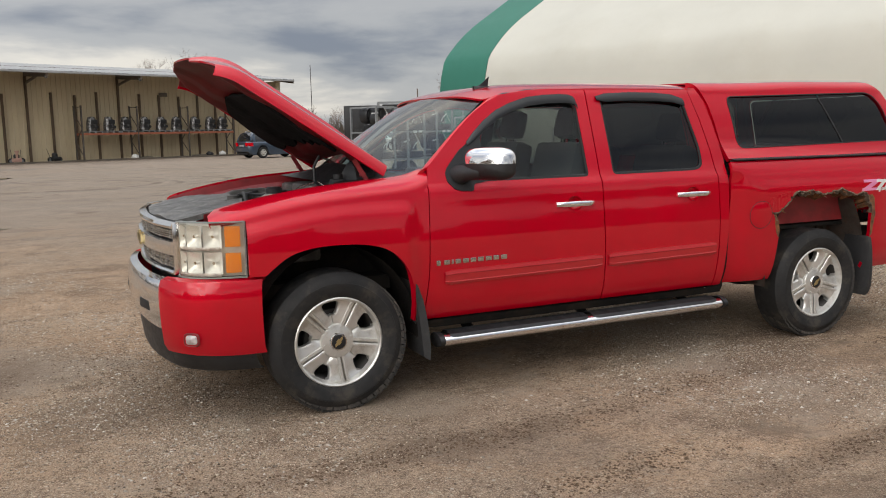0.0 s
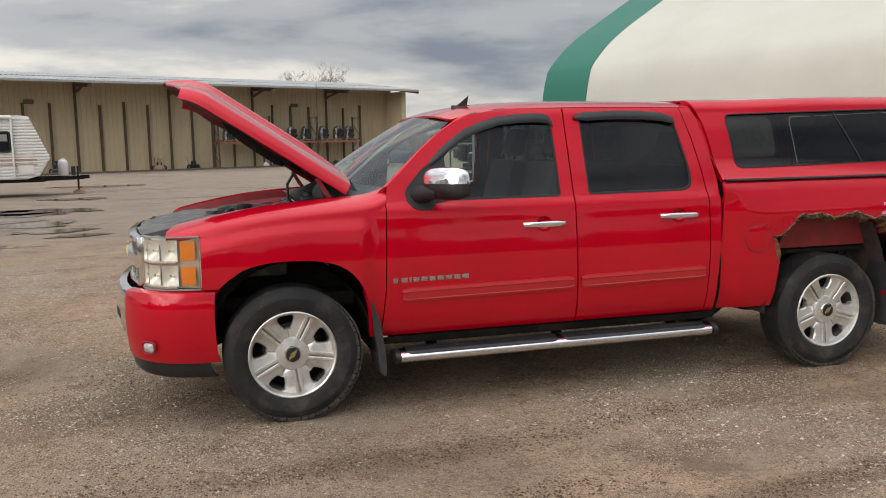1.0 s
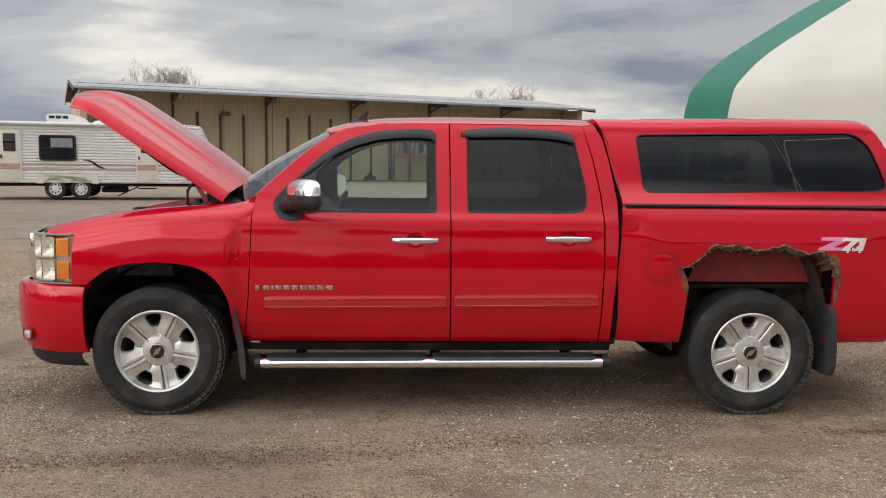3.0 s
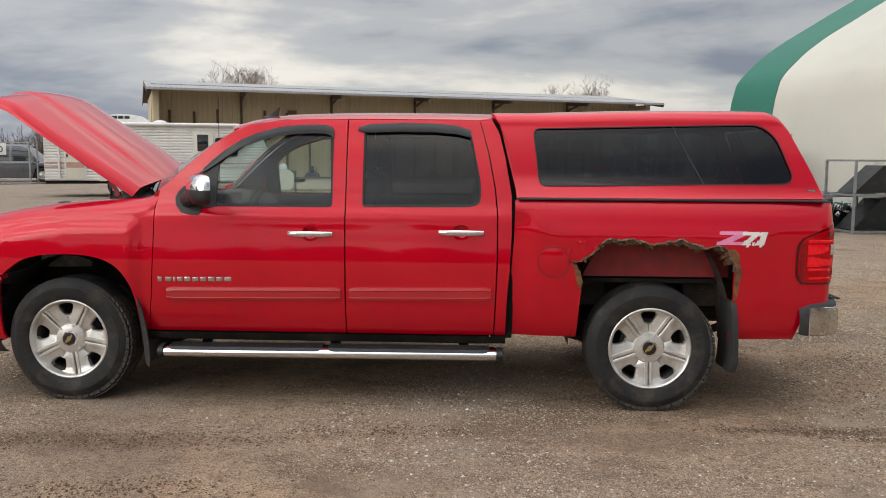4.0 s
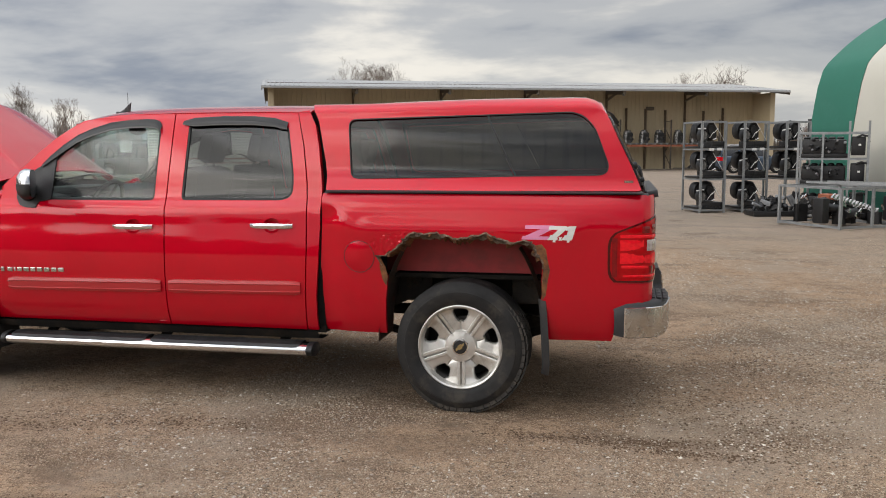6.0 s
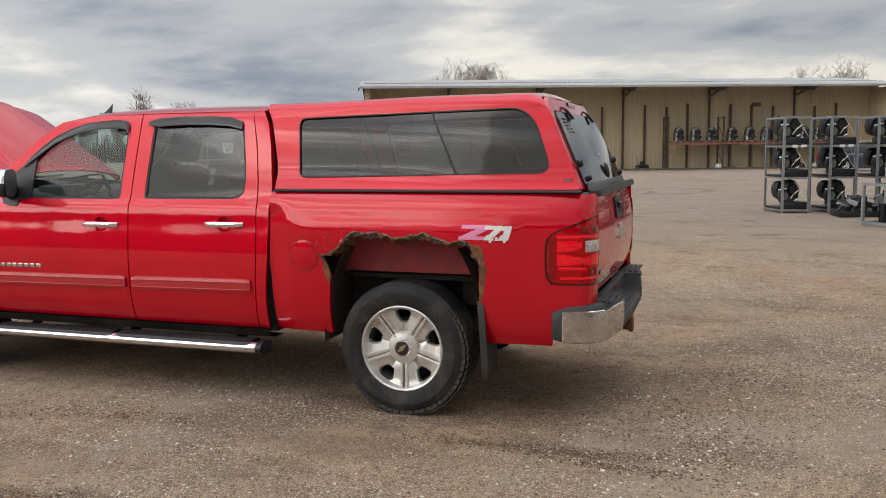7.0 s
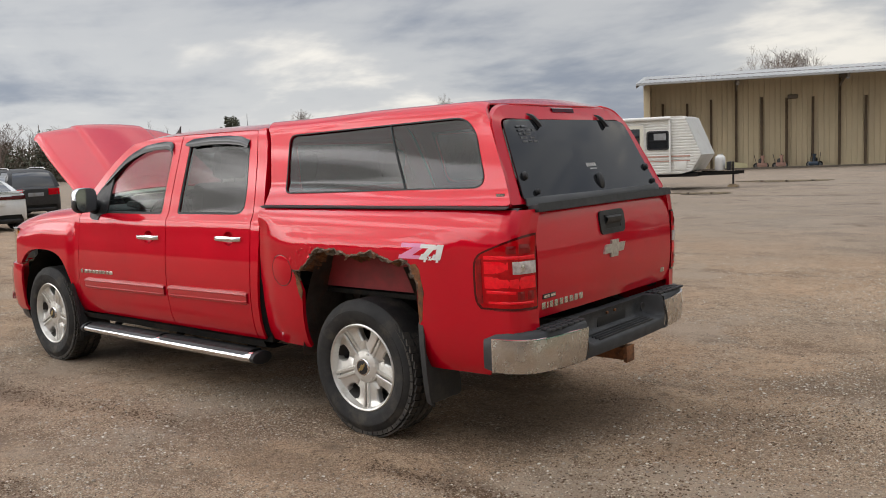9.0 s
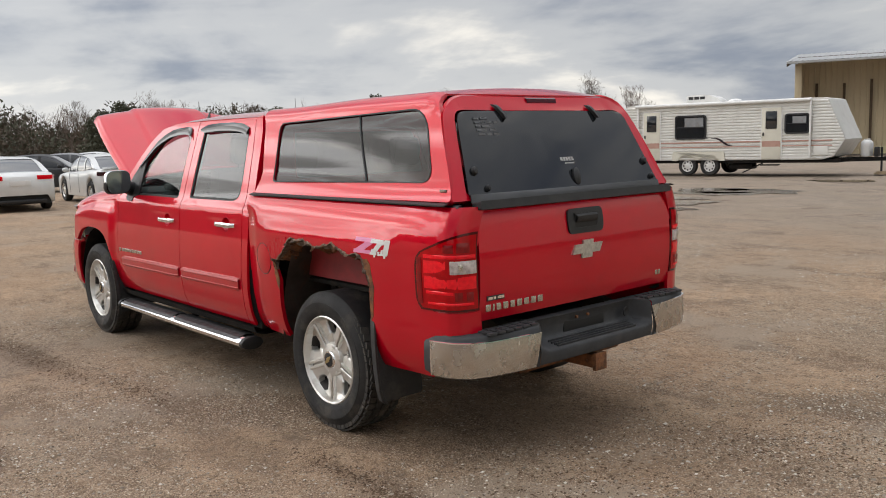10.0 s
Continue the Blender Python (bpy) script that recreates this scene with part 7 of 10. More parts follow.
part("engine", bm, ENGINE, truck, "dusty grey engine cover")
bm = B()
box(bm, -0.34, 0.02, -0.60, -0.34, 0.80, 1.135, 0.03)
box(bm, -0.32, 0.0, -0.58, -0.36, 1.13, 1.165, 0.015)
part("fuse_box", bm, ENGINE, truck)
bm = B()
box(bm, -0.33, -0.02, 0.34, 0.60, 0.80, 1.12, 0.02)
part("battery", bm, BLACK, truck)
bm = B()
tube(bm, [(-0.42, 0.20, 1.10), (-0.30, 0.27, 1.135), (-0.12, 0.30, 1.14), (0.05, 0.22, 1.12)], 0.05, 12)
part("air_intake", bm, ENGINE, truck)
bm = B()
rod(bm, (-0.40, -0.20, 1.08), (-0.40, -0.20, 1.155), 0.05, n=16)
rod(bm, (-0.40, -0.20, 1.155), (-0.40, -0.20, 1.18), 0.035, n=16)
part("oil_filler", bm, ENGINE, truck)
bm = B()
box(bm, 0.06, 0.24, -0.68, -0.30, 1.08, 1.215, 0.03)
box(bm, 0.08, 0.30, -0.28, 0.30, 1.10, 1.22, 0.04)
box(bm, 0.10, 0.28, 0.36, 0.66, 1.08, 1.20, 0.03)
part("cowl_box", bm, ENGINE, truck)
# reservoirs, caps and the brake booster along the driver's side
TANK = mat("yellowed_reservoir_plastic", (0.30, 0.285, 0.25), (0.22, 0.21, 0.185), scale=9, rough=0.45, stain=(0.12, 0.105, 0.09), sscale=9, samount=0.5)
bm = B()
lathe(bm, [(0.0, 1.05), (0.085, 1.06), (0.10, 1.12), (0.085, 1.175), (0.045, 1.20), (0.0, 1.20)], 20, Matrix.Translation((-0.215, -0.47, 0)))
tank = part("coolant_tank", bm, TANK, truck, "dusty pale coolant tank")
bm = B()
lathe(bm, [(0.046, 1.195), (0.048, 1.225), (0.038, 1.235), (0.0, 1.236)], 18, Matrix.Translation((-0.215, -0.47, 0)))
part("cap", bm, BLACK, tank, "black screw cap")
bm = B()
box(bm, -0.42, -0.32, -0.60, -0.44, 1.04, 1.155, 0.02)
part("relay_box", bm, TANK, truck, "grey ribbed relay box")
bm = B()
lathe(bm, [(0.0, 1.06), (0.13, 1.07), (0.16, 1.12), (0.13, 1.17), (0.06, 1.195), (0.0, 1.197)], 22, Matrix.Translation((-0.02, -0.43, 0)) @ Matrix.Diagonal((1.15, 0.8, 1, 1)))
part("air_cleaner", bm, TANK, truck, "dusty rounded air cleaner lid")
bm = B()
lathe(bm, [(0.0, 0.10), (0.07, 0.10), (0.125, 0.06), (0.13, 0.0), (0.125, -0.05), (0.0, -0.06)], 24, Matrix.Translation((0.30, -0.50, 1.24)) @ Matrix.Rotation(radians(-90), 4, "Y"))
part("brake_booster", bm, BLACK, truck, "black brake booster drum")
bm = B()
box(bm, 0.12, 0.21, -0.54, -0.46, 1.20, 1.27, 0.015)
rod(bm, (0.165, -0.50, 1.27), (0.165, -0.50, 1.295), 0.028, n=14)
part("brake_reservoir", bm, BLACK, truck)
bm = B()
tube(bm, [(-0.12, -0.30, 1.14), (-0.02, -0.33, 1.22), (0.08, -0.36, 1.25), (0.14, -0.40, 1.20)], 0.008, 7)
part("vacuum_hose", bm, CHROME_OLD, truck, "pale looped hose")
random.seed(5)
for k in range(9):
    bm = B()
    p = Vector((random.uniform(-0.35, 0.1), random.uniform(-0.6, 0.6), 1.10))
    q = Vector((random.uniform(-0.35, 0.15), random.uniform(-0.6, 0.6), 1.12))
    tube(bm, [p, p.lerp(q, 0.33) + Vector((0, 0, 0.06)), p.lerp(q, 0.66) + Vector((0, 0, 0.05)), q], 0.009 + 0.004 * (k % 3), 7)
    part("engine_hose", bm, BLACK, truck)

bm = B()
rod(bm, (0.43, 0.93, 1.20), (0.43, 0.93, 1.27), 0.016, 0.008, n=8)
rod(bm, (0.43, 0.93, 1.26), (0.43, 0.94, 2.04), 0.0035, 0.0022, n=6)
part("antenna_mast", bm, BLACK, truck)

# ---- camper shell on the bed ----
shell = thing("camper_shell", "red fibreglass camper shell with dark side windows on the bed", "truck topper")
top_y = curve([(1.30, 0.905), (1.325, 0.885), (1.37, 0.864), (1.43, 0.848), (1.55, 0.818), (1.65, 0.789), (1.73, 0.760), (1.76, 0.748)])


def shell_map(x, s):
    if s <= 1.755:
        return (x, -top_y(s), s)
    a = min((s - 1.755) / 0.15, 1.0) * math.pi / 2
    return (x, -(0.750 - 0.11 * (1 - math.cos(a))), 1.755 + 0.078 * math.sin(a))


s_win = rounded([(2.960, 1.380), (4.508, 1.404), (4.375, 1.752), (2.920, 1.734)], [0.05, 0.09, 0.13, 0.05], 8)
s_line = rounded([(2.818, 1.306), (4.672, 1.316), (4.610, 1.46), (4.44, 1.80), (4.395, 1.905), (2.66, 1.905), (2.695, 1.79), (2.745, 1.69), (2.778, 1.56), (2.805, 1.42)], [0.01, 0.02, 0.05, 0.05, 0, 0, 0, 0, 0, 0])
for side in (0, 1):
    fix = mirrored if side else (lambda b: b)
    sp = part("shell_side", fix(skin(s_line, shell_map, (0, -1, 0), holes=[s_win], step=0.05, stepv=0.018, flange=0.03)), RED, shell)
    front_p = [(2.938, 1.368), (3.952, 1.385), (3.766, 1.760), (2.890, 1.748)]
    rear_p = [(3.956, 1.385), (4.535, 1.392), (4.385, 1.763), (3.770, 1.760)]
    for pl in (front_p, rear_p):
        pane(part("window", fix(skin(pl, lambda x, s: (x, -top_y(s) + 0.010, s), (0, -1, 0), step=0.06, stepv=0.025, flange=0.004)), TINT, sp, "dark sliding side window"))
    part("window_trim", fix(strip(s_win, 0.007, lambda x, s: (x, -top_y(s) + 0.004, s), 0.002, closed=True, thick=0.006)), SEAL, sp)
    bm = B()
    rows = []
    for i in range(9):
        t = i / 8
        x, s = 3.955 - 0.178 * t, 1.40 + 0.345 * t
        rows.append([(x - 0.006, -top_y(s) + 0.009, s), (x - 0.005, -top_y(s) + 0.004, s), (x + 0.005, -top_y(s) + 0.004, s), (x + 0.006, -top_y(s) + 0.009, s)])
    grid(bm, rows)
    bmesh.ops.recalc_face_normals(bm, faces=bm.faces[:])
    part("window_divider", fix(bm), FLAP, sp)
    bm = B()
    box(bm, 4.575, 4.625, -top_y(1.365) - 0.003, -top_y(1.365) + 0.004, 1.358, 1.372, 0.002)
    part("maker_badge", fix(bm), BLACK, sp)
    bm = B()
    for k in range(5):
        box(bm, 4.578 + 0.009 * k, 4.584 + 0.009 * k, -top_y(1.365) - 0.0045, -top_y(1.365), 1.361, 1.369)
    part("badge_lettering", fix(bm), CHROME, sp, smooth=False)
    bm = B()
    rows = [[(x, -0.94, 1.2985), (x, -0.94, 1.3045), (x, -0.905, 1.312), (x, -0.86, 1.306)] for x in np.linspace(2.828, 4.68, 12)]
    grid(bm, rows)
    bmesh.ops.recalc_face_normals(bm, faces=bm.faces[:])
    part("rail_gasket", fix(bm), SEAL, shell)
bm = B()
rows = []
for i in range(21):
    t = i / 20
    row = []
    for j in range(-12, 13):
        q = j / 12
        x0 = 2.662 + 0.01 * abs(q)
        x1 = 4.395 + 0.035 * (1 - q * q)
        y = 0.642 * q
        row.append((x0 + (x1 - x0) * t, y, 1.832 + 0.028 * (1 - q * q) - 0.014 * (1 - ease((x0 + (x1 - x0) * t - 2.66) / 0.5)) * (1 - q ** 4) - 0.012 * max(0, t - 0.9) * 10 * 0.3))
    rows.append(row)
grid(bm, rows)
bm.normal_update()
if sum(f.normal.z for f in bm.faces) < 0:
    bmesh.ops.reverse_faces(bm, faces=bm.faces[:])
bmesh.ops.solidify(bm, geom=bm.faces[:], thickness=0.01)
part("shell_roof", bm, RED, shell, angle=60)
bm = skin([(-0.86, 1.31), (0.86, 1.31), (0.735, 1.76), (0.63, 1.83), (-0.63, 1.83), (-0.735, 1.76)], lambda y, s: (2.825 - 0.125 * max(0, s - 1.31) / 0.5, y, s), (-1, 0, 0), holes=[rounded([(-0.6, 1.38), (0.6, 1.38), (0.55, 1.70), (-0.55, 1.70)], 0.05)], step=0.15, flange=0.02)
part("shell_front", bm, RED, shell)


def rear_map(y, s, off=0.0):
    return (4.672 - (s - 1.316) * 0.475 + 0.025 * (1 - (y / 0.85) ** 2) + off, y, s)


r_hole = rounded([(-0.775, 1.345), (0.775, 1.345), (0.672, 1.765), (-0.672, 1.765)], [0.02, 0.02, 0.08, 0.08], 6)
r_line = rounded([(-0.872, 1.316), (0.872, 1.316), (0.752, 1.752), (0.62, 1.848), (-0.62, 1.848), (-0.752, 1.752)], [0.01, 0.01, 0.1, 0.1, 0.1, 0.1], 6)
part("rear_frame", skin(r_line, rear_map, (1, 0, 0.3), holes=[r_hole], step=0.08, flange=0.03), RED, shell)
gl_line = rounded([(-0.770, 1.335), (0.770, 1.335), (0.668, 1.760), (-0.668, 1.760)], [0.02, 0.02, 0.08, 0.08], 6)
rd = part("rear_glass_door", skin(gl_line, lambda y, s: rear_map(y, s, 0.012), (1, 0, 0.3), step=0.12, flange=0.008), GREYGLASS, shell, "dark frameless rear glass door")
bm = skin([(-0.768, 1.305), (0.768, 1.305), (0.765, 1.345), (-0.765, 1.345)], lambda y, s: (4.690 - 0.3 * (s - 1.30) + 0.02 * (1 - (y / 0.85) ** 2) + 0.012 * math.sin((s - 1.3) * 60), y, s), (1, 0, 0), step=0.1, flange=0.006)
part("glass_sill", bm, mat("grey_rubber_sill", (0.075, 0.077, 0.08), (0.055, 0.057, 0.06), rough=0.5), rd, "grey rubber lower edge")
for y in (-0.38, 0.38):
    bm = B()
    rows = []
    for t in np.linspace(0, 1, 7):
        s = 1.805 - 0.10 * t
        w = 0.022 * (1 - 0.45 * t)
        p = rear_map(y + 0.02 * t, s, 0.028 if t > 0.05 else 0.01)
        rows.append([(p[0] - 0.015, p[1] - w, p[2]), (p[0] + 0.006, p[1] - w * 0.6, p[2]), (p[0] + 0.006, p[1] + w * 0.6, p[2]), (p[0] - 0.015, p[1] + w, p[2])])
    grid(bm, rows)
    bmesh.ops.recalc_face_normals(bm, faces=bm.faces[:])
    part("glass_hinge", bm, BLACK, rd, "black glass hinge")
for y, s, r in ((-0.69, 1.452, 0.022), (-0.64, 1.368, 0.016), (0.70, 1.452, 0.022), (0.72, 1.365, 0.016), (0.03, 1.395, 0.034)):
    bm = B()
    p = Vector(rear_map(y, s, 0.012))
    lathe(bm, [(r, 0.0), (r, 0.012), (r * 0.7, 0.02), (0.0, 0.022)], 14, Matrix.Translation(p) @ Matrix.Rotation(radians(75), 4, "Y") @ Matrix.Diagonal((1.0 if r < 0.03 else 1.4, 0.8, 1, 1)))
    part("latch" if r > 0.03 else "glass_bolt", bm, BLACK, rd)
# printed sheet of small unreadable lines stuck on the glass
for r, (s0, ws) in enumerate(((1.702, (0.035, 0.05)), (1.682, (0.06, 0.045, 0.03)), (1.662, (0.03, 0.07)), (1.642, (0.075, 0.04)), (1.622, (0.05, 0.03, 0.04)))):
    y0 = -0.575
    for w in ws:
        bm = B()
        pa, pb = rear_map(y0, s0, 0.0135), rear_map(y0, s0 + 0.011, 0.0135)
        bm.faces.new([bm.verts.new(v) for v in (pa, (pa[0], y0 + w, pa[2]), (pb[0], y0 + w, pb[2]), pb)])
        bmesh.ops.solidify(bm, geom=bm.faces[:], thickness=0.001)
        part("decal_bar", bm, GREYPAINT, rd)
        y0 += w + 0.012
x0 = -0.045
for w in (0.018, 0.018, 0.018, 0.018, 0.018):
    bm = B()
    pa = rear_map(x0, 1.478, 0.0135)
    pb = rear_map(x0, 1.498, 0.0135)
    vs = [bm.verts.new(v) for v in (pa, (pa[0], x0 + w, pa[2]), (pb[0], x0 + w, pb[2]), pb)]
    bm.faces.new(vs)
    bmesh.ops.solidify(bm, geom=bm.faces[:], thickness=0.001)
    part("decal_bar", bm, WHITE, rd)
    x0 += w + 0.004
bm = B()
pa, pb = rear_map(-0.02, 1.463, 0.0135), rear_map(-0.02, 1.469, 0.0135)
bm.faces.new([bm.verts.new(v) for v in (pa, (pa[0], 0.06, pa[2]), (pb[0], 0.06, pb[2]), pb)])
bmesh.ops.solidify(bm, geom=bm.faces[:], thickness=0.001)
part("decal_bar", bm, WHITE, rd)
bm = B()
rows = [[(4.448, y, 1.812), (4.462, y, 1.818), (4.458, y, 1.838), (4.430, y, 1.846)] for y in np.linspace(-0.12, 0.12, 7)]
grid(bm, rows)
bmesh.ops.recalc_face_normals(bm, faces=bm.faces[:])
part("brake_lamp", bm, TAIL_DARK, shell, "dark red high brake lamp")

# rounded upper rear edge of the shell
for me in {o.data for o in shell.children_recursive if o.type == "MESH"}:
    for v in me.vertices:
        # a little narrower towards the cab
        v.co.y *= 1 - 0.036 * (1 - ease((v.co.x - 2.9) / 1.4)) * ease((v.co.z - 1.31) / 0.14)
        if v.co.z > 1.70:
            v.co.z += 0.016 * ease((v.co.x - 2.9) / 0.9) * ease((v.co.z - 1.70) / 0.08)
            t = (v.co.x - (4.672 - 0.475 * (v.co.z - 1.316) - 0.09)) / 0.09
            if t > 0:
                v.co.z -= 0.026 * min(t, 1.3) ** 2 * ease((v.co.z - 1.70) / 0.12)

# the far side lies a little closer to the middle than the mirror image
for me in {o.data for o in (*truck.children_recursive, *shell.children_recursive) if o.type == "MESH" and o.parent and not o.name.startswith(("tyre", "rim", "wheel.", "centre_cap", "cap_")) and o.name != "wheel"}:
    for v in me.vertices:
        v.co.y = -0.03 + 0.968 * v.co.y


# ---- travel trailer ----
def prism(bm, pts, y0, y1, mi=0):
    """An outline in x and z drawn out along y."""
    a = [bm.verts.new((x, y0, z)) for x, z in pts]
    c = [bm.verts.new((x, y1, z)) for x, z in pts]
    k = len(pts)
    fs = [bm.faces.new(a), bm.faces.new(c[::-1])]
    for i in range(k):
        fs.append(bm.faces.new((a[(i + 1) % k], a[i], c[i], c[(i + 1) % k])))
    for f in fs:
        f.material_index = mi
    return fs


TRM = Matrix.Translation((-13.31, 23.52, 0.04)) @ Matrix.Rotation(radians(11), 4, "Z")
trailer = thing("travel_trailer", "white ribbed travel trailer with faded red stripes on tandem wheels", "camper trailer", at=TRM)
T0, T1, TN, TW = 0.43, 7.72, 8.30, 2.35
bm = B()
prism(bm, [(T0, 0.55), (7.55, 0.55), (7.95, 0.66), (TN, 1.22), (T1, 2.58), (7.55, 2.62), (T0 + 0.06, 2.62), (T0, 2.55)], 0.03, TW)
bmesh.ops.recalc_face_normals(bm, faces=bm.faces[:])
body = part("body", bm, TRAILERW, trailer, "white aluminium trailer body", smooth=False)
bm = B()   # ribbed siding on the visible side
z = 0.57
while z < 2.52:
    x1 = np.interp(z, [0.55, 0.66, 1.22, 2.58], [7.55, 7.95, TN, T1]) - 0.02
    grid(bm, [[(x, 0.030, z), (x, 0.004, z + 0.016), (x, 0.004, z + 0.060), (x, 0.028, z + 0.078), (x, 0.028, z + 0.100)] for x in (T0 + 0.01, float(x1))])
    z += 0.1
bmesh.ops.recalc_face_normals(bm, faces=bm.faces[:])
part("siding", bm, TRAILERW, trailer, "ribbed white siding", smooth=False)
bm = B()
grid(bm, [[(x, 0.05 + 0.02 * k, zz) for k in (0, 1)] for x, zz in ((7.58, 0.57), (7.95, 0.68), (TN + 0.01, 1.22))])
for k in range(14):
    t0, t1 = k / 14, (k + 0.8) / 14
    p, q = Vector((TN, 0, 1.22)), Vector((T1, 0, 2.58))
    a, c = p.lerp(q, t0), p.lerp(q, t1)
    grid(bm, [[(a.x + 0.012, y, a.z), (c.x + 0.012, y, c.z)] for y in (0.05, TW - 0.02)])
part("front_siding", bm, TRAILERW, trailer, smooth=False)
bm = B()
grid(bm, [[(x, y, zz) for y in (0.05, TW)] for x, zz in ((7.56, 0.545), (7.96, 0.655), (TN + 0.012, 1.21))])
part("rock_guard", bm, TRAILERW, trailer, "white front lower panel", smooth=False)
for z0, z1 in ((1.005, 1.045), (1.165, 1.215)):
    bm = B()
    box(bm, T0 + 0.02, 7.9, -0.004, 0.004, z0, z1)
    part("stripe", bm, STRIPE, trailer, "faded brick-red stripe", smooth=False)


def trailer_door(x0, x1):
    bm = B()
    box(bm, x0, x1, -0.02, 0.02, 0.58, 2.34, 0.015)
    d = part("door", bm, TRAILERD, trailer, "cream trailer door")
    bm = B()
    box(bm, x0 + 0.14, x1 - 0.14, -0.032, -0.018, 1.62, 2.22, 0.02)
    part("door_window", bm, CARGLASS, d)
    bm = B()
    box(bm, x0 + 0.04, x0 + 0.09, -0.05, -0.02, 1.38, 1.50, 0.01)
    part("door_latch", bm, BLACK, d)
    bm = B()
    box(bm, x0 - 0.035, x0 - 0.002, -0.012, 0.01, 0.56, 2.37)
    box(bm, x1 + 0.002, x1 + 0.035, -0.012, 0.01, 0.56, 2.37)
    box(bm, x0 - 0.035, x1 + 0.035, -0.012, 0.01, 2.345, 2.375)
    part("door_trim", bm, WHITE, d, smooth=False)
    bm = B()
    box(bm, x0 + 0.02, x1 - 0.02, -0.025, -0.015, 1.005, 1.20)
    part("stripe", bm, STRIPE, d)


trailer_door(1.16, 1.82)
trailer_door(5.58, 6.24)
for x0, x1, z0, z1 in ((2.46, 3.55, 1.36, 2.14), (6.40, 7.12, 1.48, 2.07)):
    bm = B()
    prism(bm, rounded([(x0, z0), (x1, z0), (x1, z1), (x0, z1)], 0.09), -0.022, 0.02)
    bmesh.ops.recalc_face_normals(bm, faces=bm.faces[:])
    w = part("window", bm, CARGLASS, trailer, "dark trailer window", smooth=False)
    bm = B()
    outer, inner = rounded([(x0 - 0.05, z0 - 0.05), (x1 + 0.05, z0 - 0.05), (x1 + 0.05, z1 + 0.05), (x0 - 0.05, z1 + 0.05)], 0.12), rounded([(x0, z0), (x1, z0), (x1, z1), (x0, z1)], 0.09)
    grid(bm, [[(a[0], 0.005, a[1]), (a[0], -0.030, a[1]), (c[0], -0.030, c[1]), (c[0], -0.015, c[1])] for a, c in zip(outer, inner)], close_u=True)
    bmesh.ops.recalc_face_normals(bm, faces=bm.faces[:])
    part("window_frame", bm, BLACK, w, smooth=False)
    bm = B()
    box(bm, x0 + 0.03, x1 - 0.03, -0.027, -0.021, (z0 + z1) / 2 - 0.012, (z0 + z1) / 2 + 0.012)
    part("window_bar", bm, BLACK, w, smooth=False)
    bm = B()
    box(bm, x0 + 0.30 * (x1 - x0), x1 - 0.06, -0.026, -0.0215, (z0 + z1) / 2 + 0.02, z1 - 0.05)
    part("window_blind", bm, GREYPAINT, w, "grey blind behind the glass", smooth=False)
bm = B()
tube(bm, [(0.85, -0.05, 2.575), (7.22, -0.05, 2.56)], 0.065, 10)
part("awning_roll", bm, WHITE, trailer, "rolled white awning")
for x in (0.95, 7.20):
    bm = B()
    box(bm, x - 0.03, x + 0.03, -0.07, -0.02, 0.62, 2.56, 0.008)
    part("awning_arm", bm, WHITE, trailer)
bm = B()
prism(bm, flowing([(2.55, 2.62), (2.53, 2.80), (2.60, 2.93), (3.10, 2.95), (3.50, 2.90), (3.74, 2.78), (3.82, 2.68), (3.80, 2.62)], 3), 0.75, 1.45)
bmesh.ops.recalc_face_normals(bm, faces=bm.faces[:])
ac = part("air_conditioner", bm, WHITE, trailer, "white roof air conditioner")
for k in range(3):
    bm = B()
    box(bm, 2.62 + 0.22 * k, 2.80 + 0.22 * k, 0.738, 0.752, 2.78, 2.88)
    part("grille_slot", bm, BLACK, ac)
bm = B()
lathe(bm, [(0.26, 2.62), (0.25, 2.68), (0.16, 2.74), (0.0, 2.76)], 18, Matrix.Translation((4.25, 1.1, 0)))
part("roof_vent", bm, WHITE, trailer, "white roof vent dome")
bm = B()   # dark swoosh across the stripes, with a line of unreadable writing before it
grid(bm, [[(x, -0.006, z + w), (x, -0.006, z - w)] for x, z, w in ((3.78, 1.345, 0.006), (3.95, 1.34, 0.020), (4.10, 1.28, 0.040), (4.25, 1.17, 0.045), (4.38, 1.09, 0.028), (4.55, 1.055, 0.004))])
bmesh.ops.solidify(bm, geom=bm.faces[:], thickness=0.003)
part("swoosh", bm, mat("dark_plum_decal", (0.05, 0.03, 0.04), rough=0.5), trailer, "dark plum swoosh decal", smooth=False)
for x0, x1, z0, z1 in ((3.28, 3.40, 1.31, 1.41), (3.42, 3.52, 1.32, 1.385), (3.54, 3.64, 1.33, 1.395)):
    bm = B()
    box(bm, x0, x1, -0.007, 0.0, z0, z1)
    part("writing_bar", bm, GREYPAINT, trailer, smooth=False)
bm = B()
box(bm, T0, 8.1, 0.1, TW - 0.1, 0.44, 0.55)
bar(bm, (7.9, 0.25, 0.52), (9.35, 1.17, 0.52), 0.08, 0.12)
bar(bm, (7.9, TW - 0.25, 0.52), (9.35, 1.17, 0.52), 0.08, 0.12)
box(bm, 9.25, 9.55, 1.12, 1.24, 0.48, 0.60, 0.01)
part("chassis", bm, DARK, trailer, "black trailer chassis and tongue", smooth=False)
bm = B()
rod(bm, (9.18, 1.18, 0.08), (9.18, 1.18, 0.92), 0.035)
rod(bm, (9.18, 1.18, 0.0), (9.18, 1.18, 0.05), 0.14)
part("tongue_jack", bm, BLACK, trailer)
bm = B()
box(bm, 9.0, 9.36, 1.0, 1.36, 0.0, 0.07, 0.01)
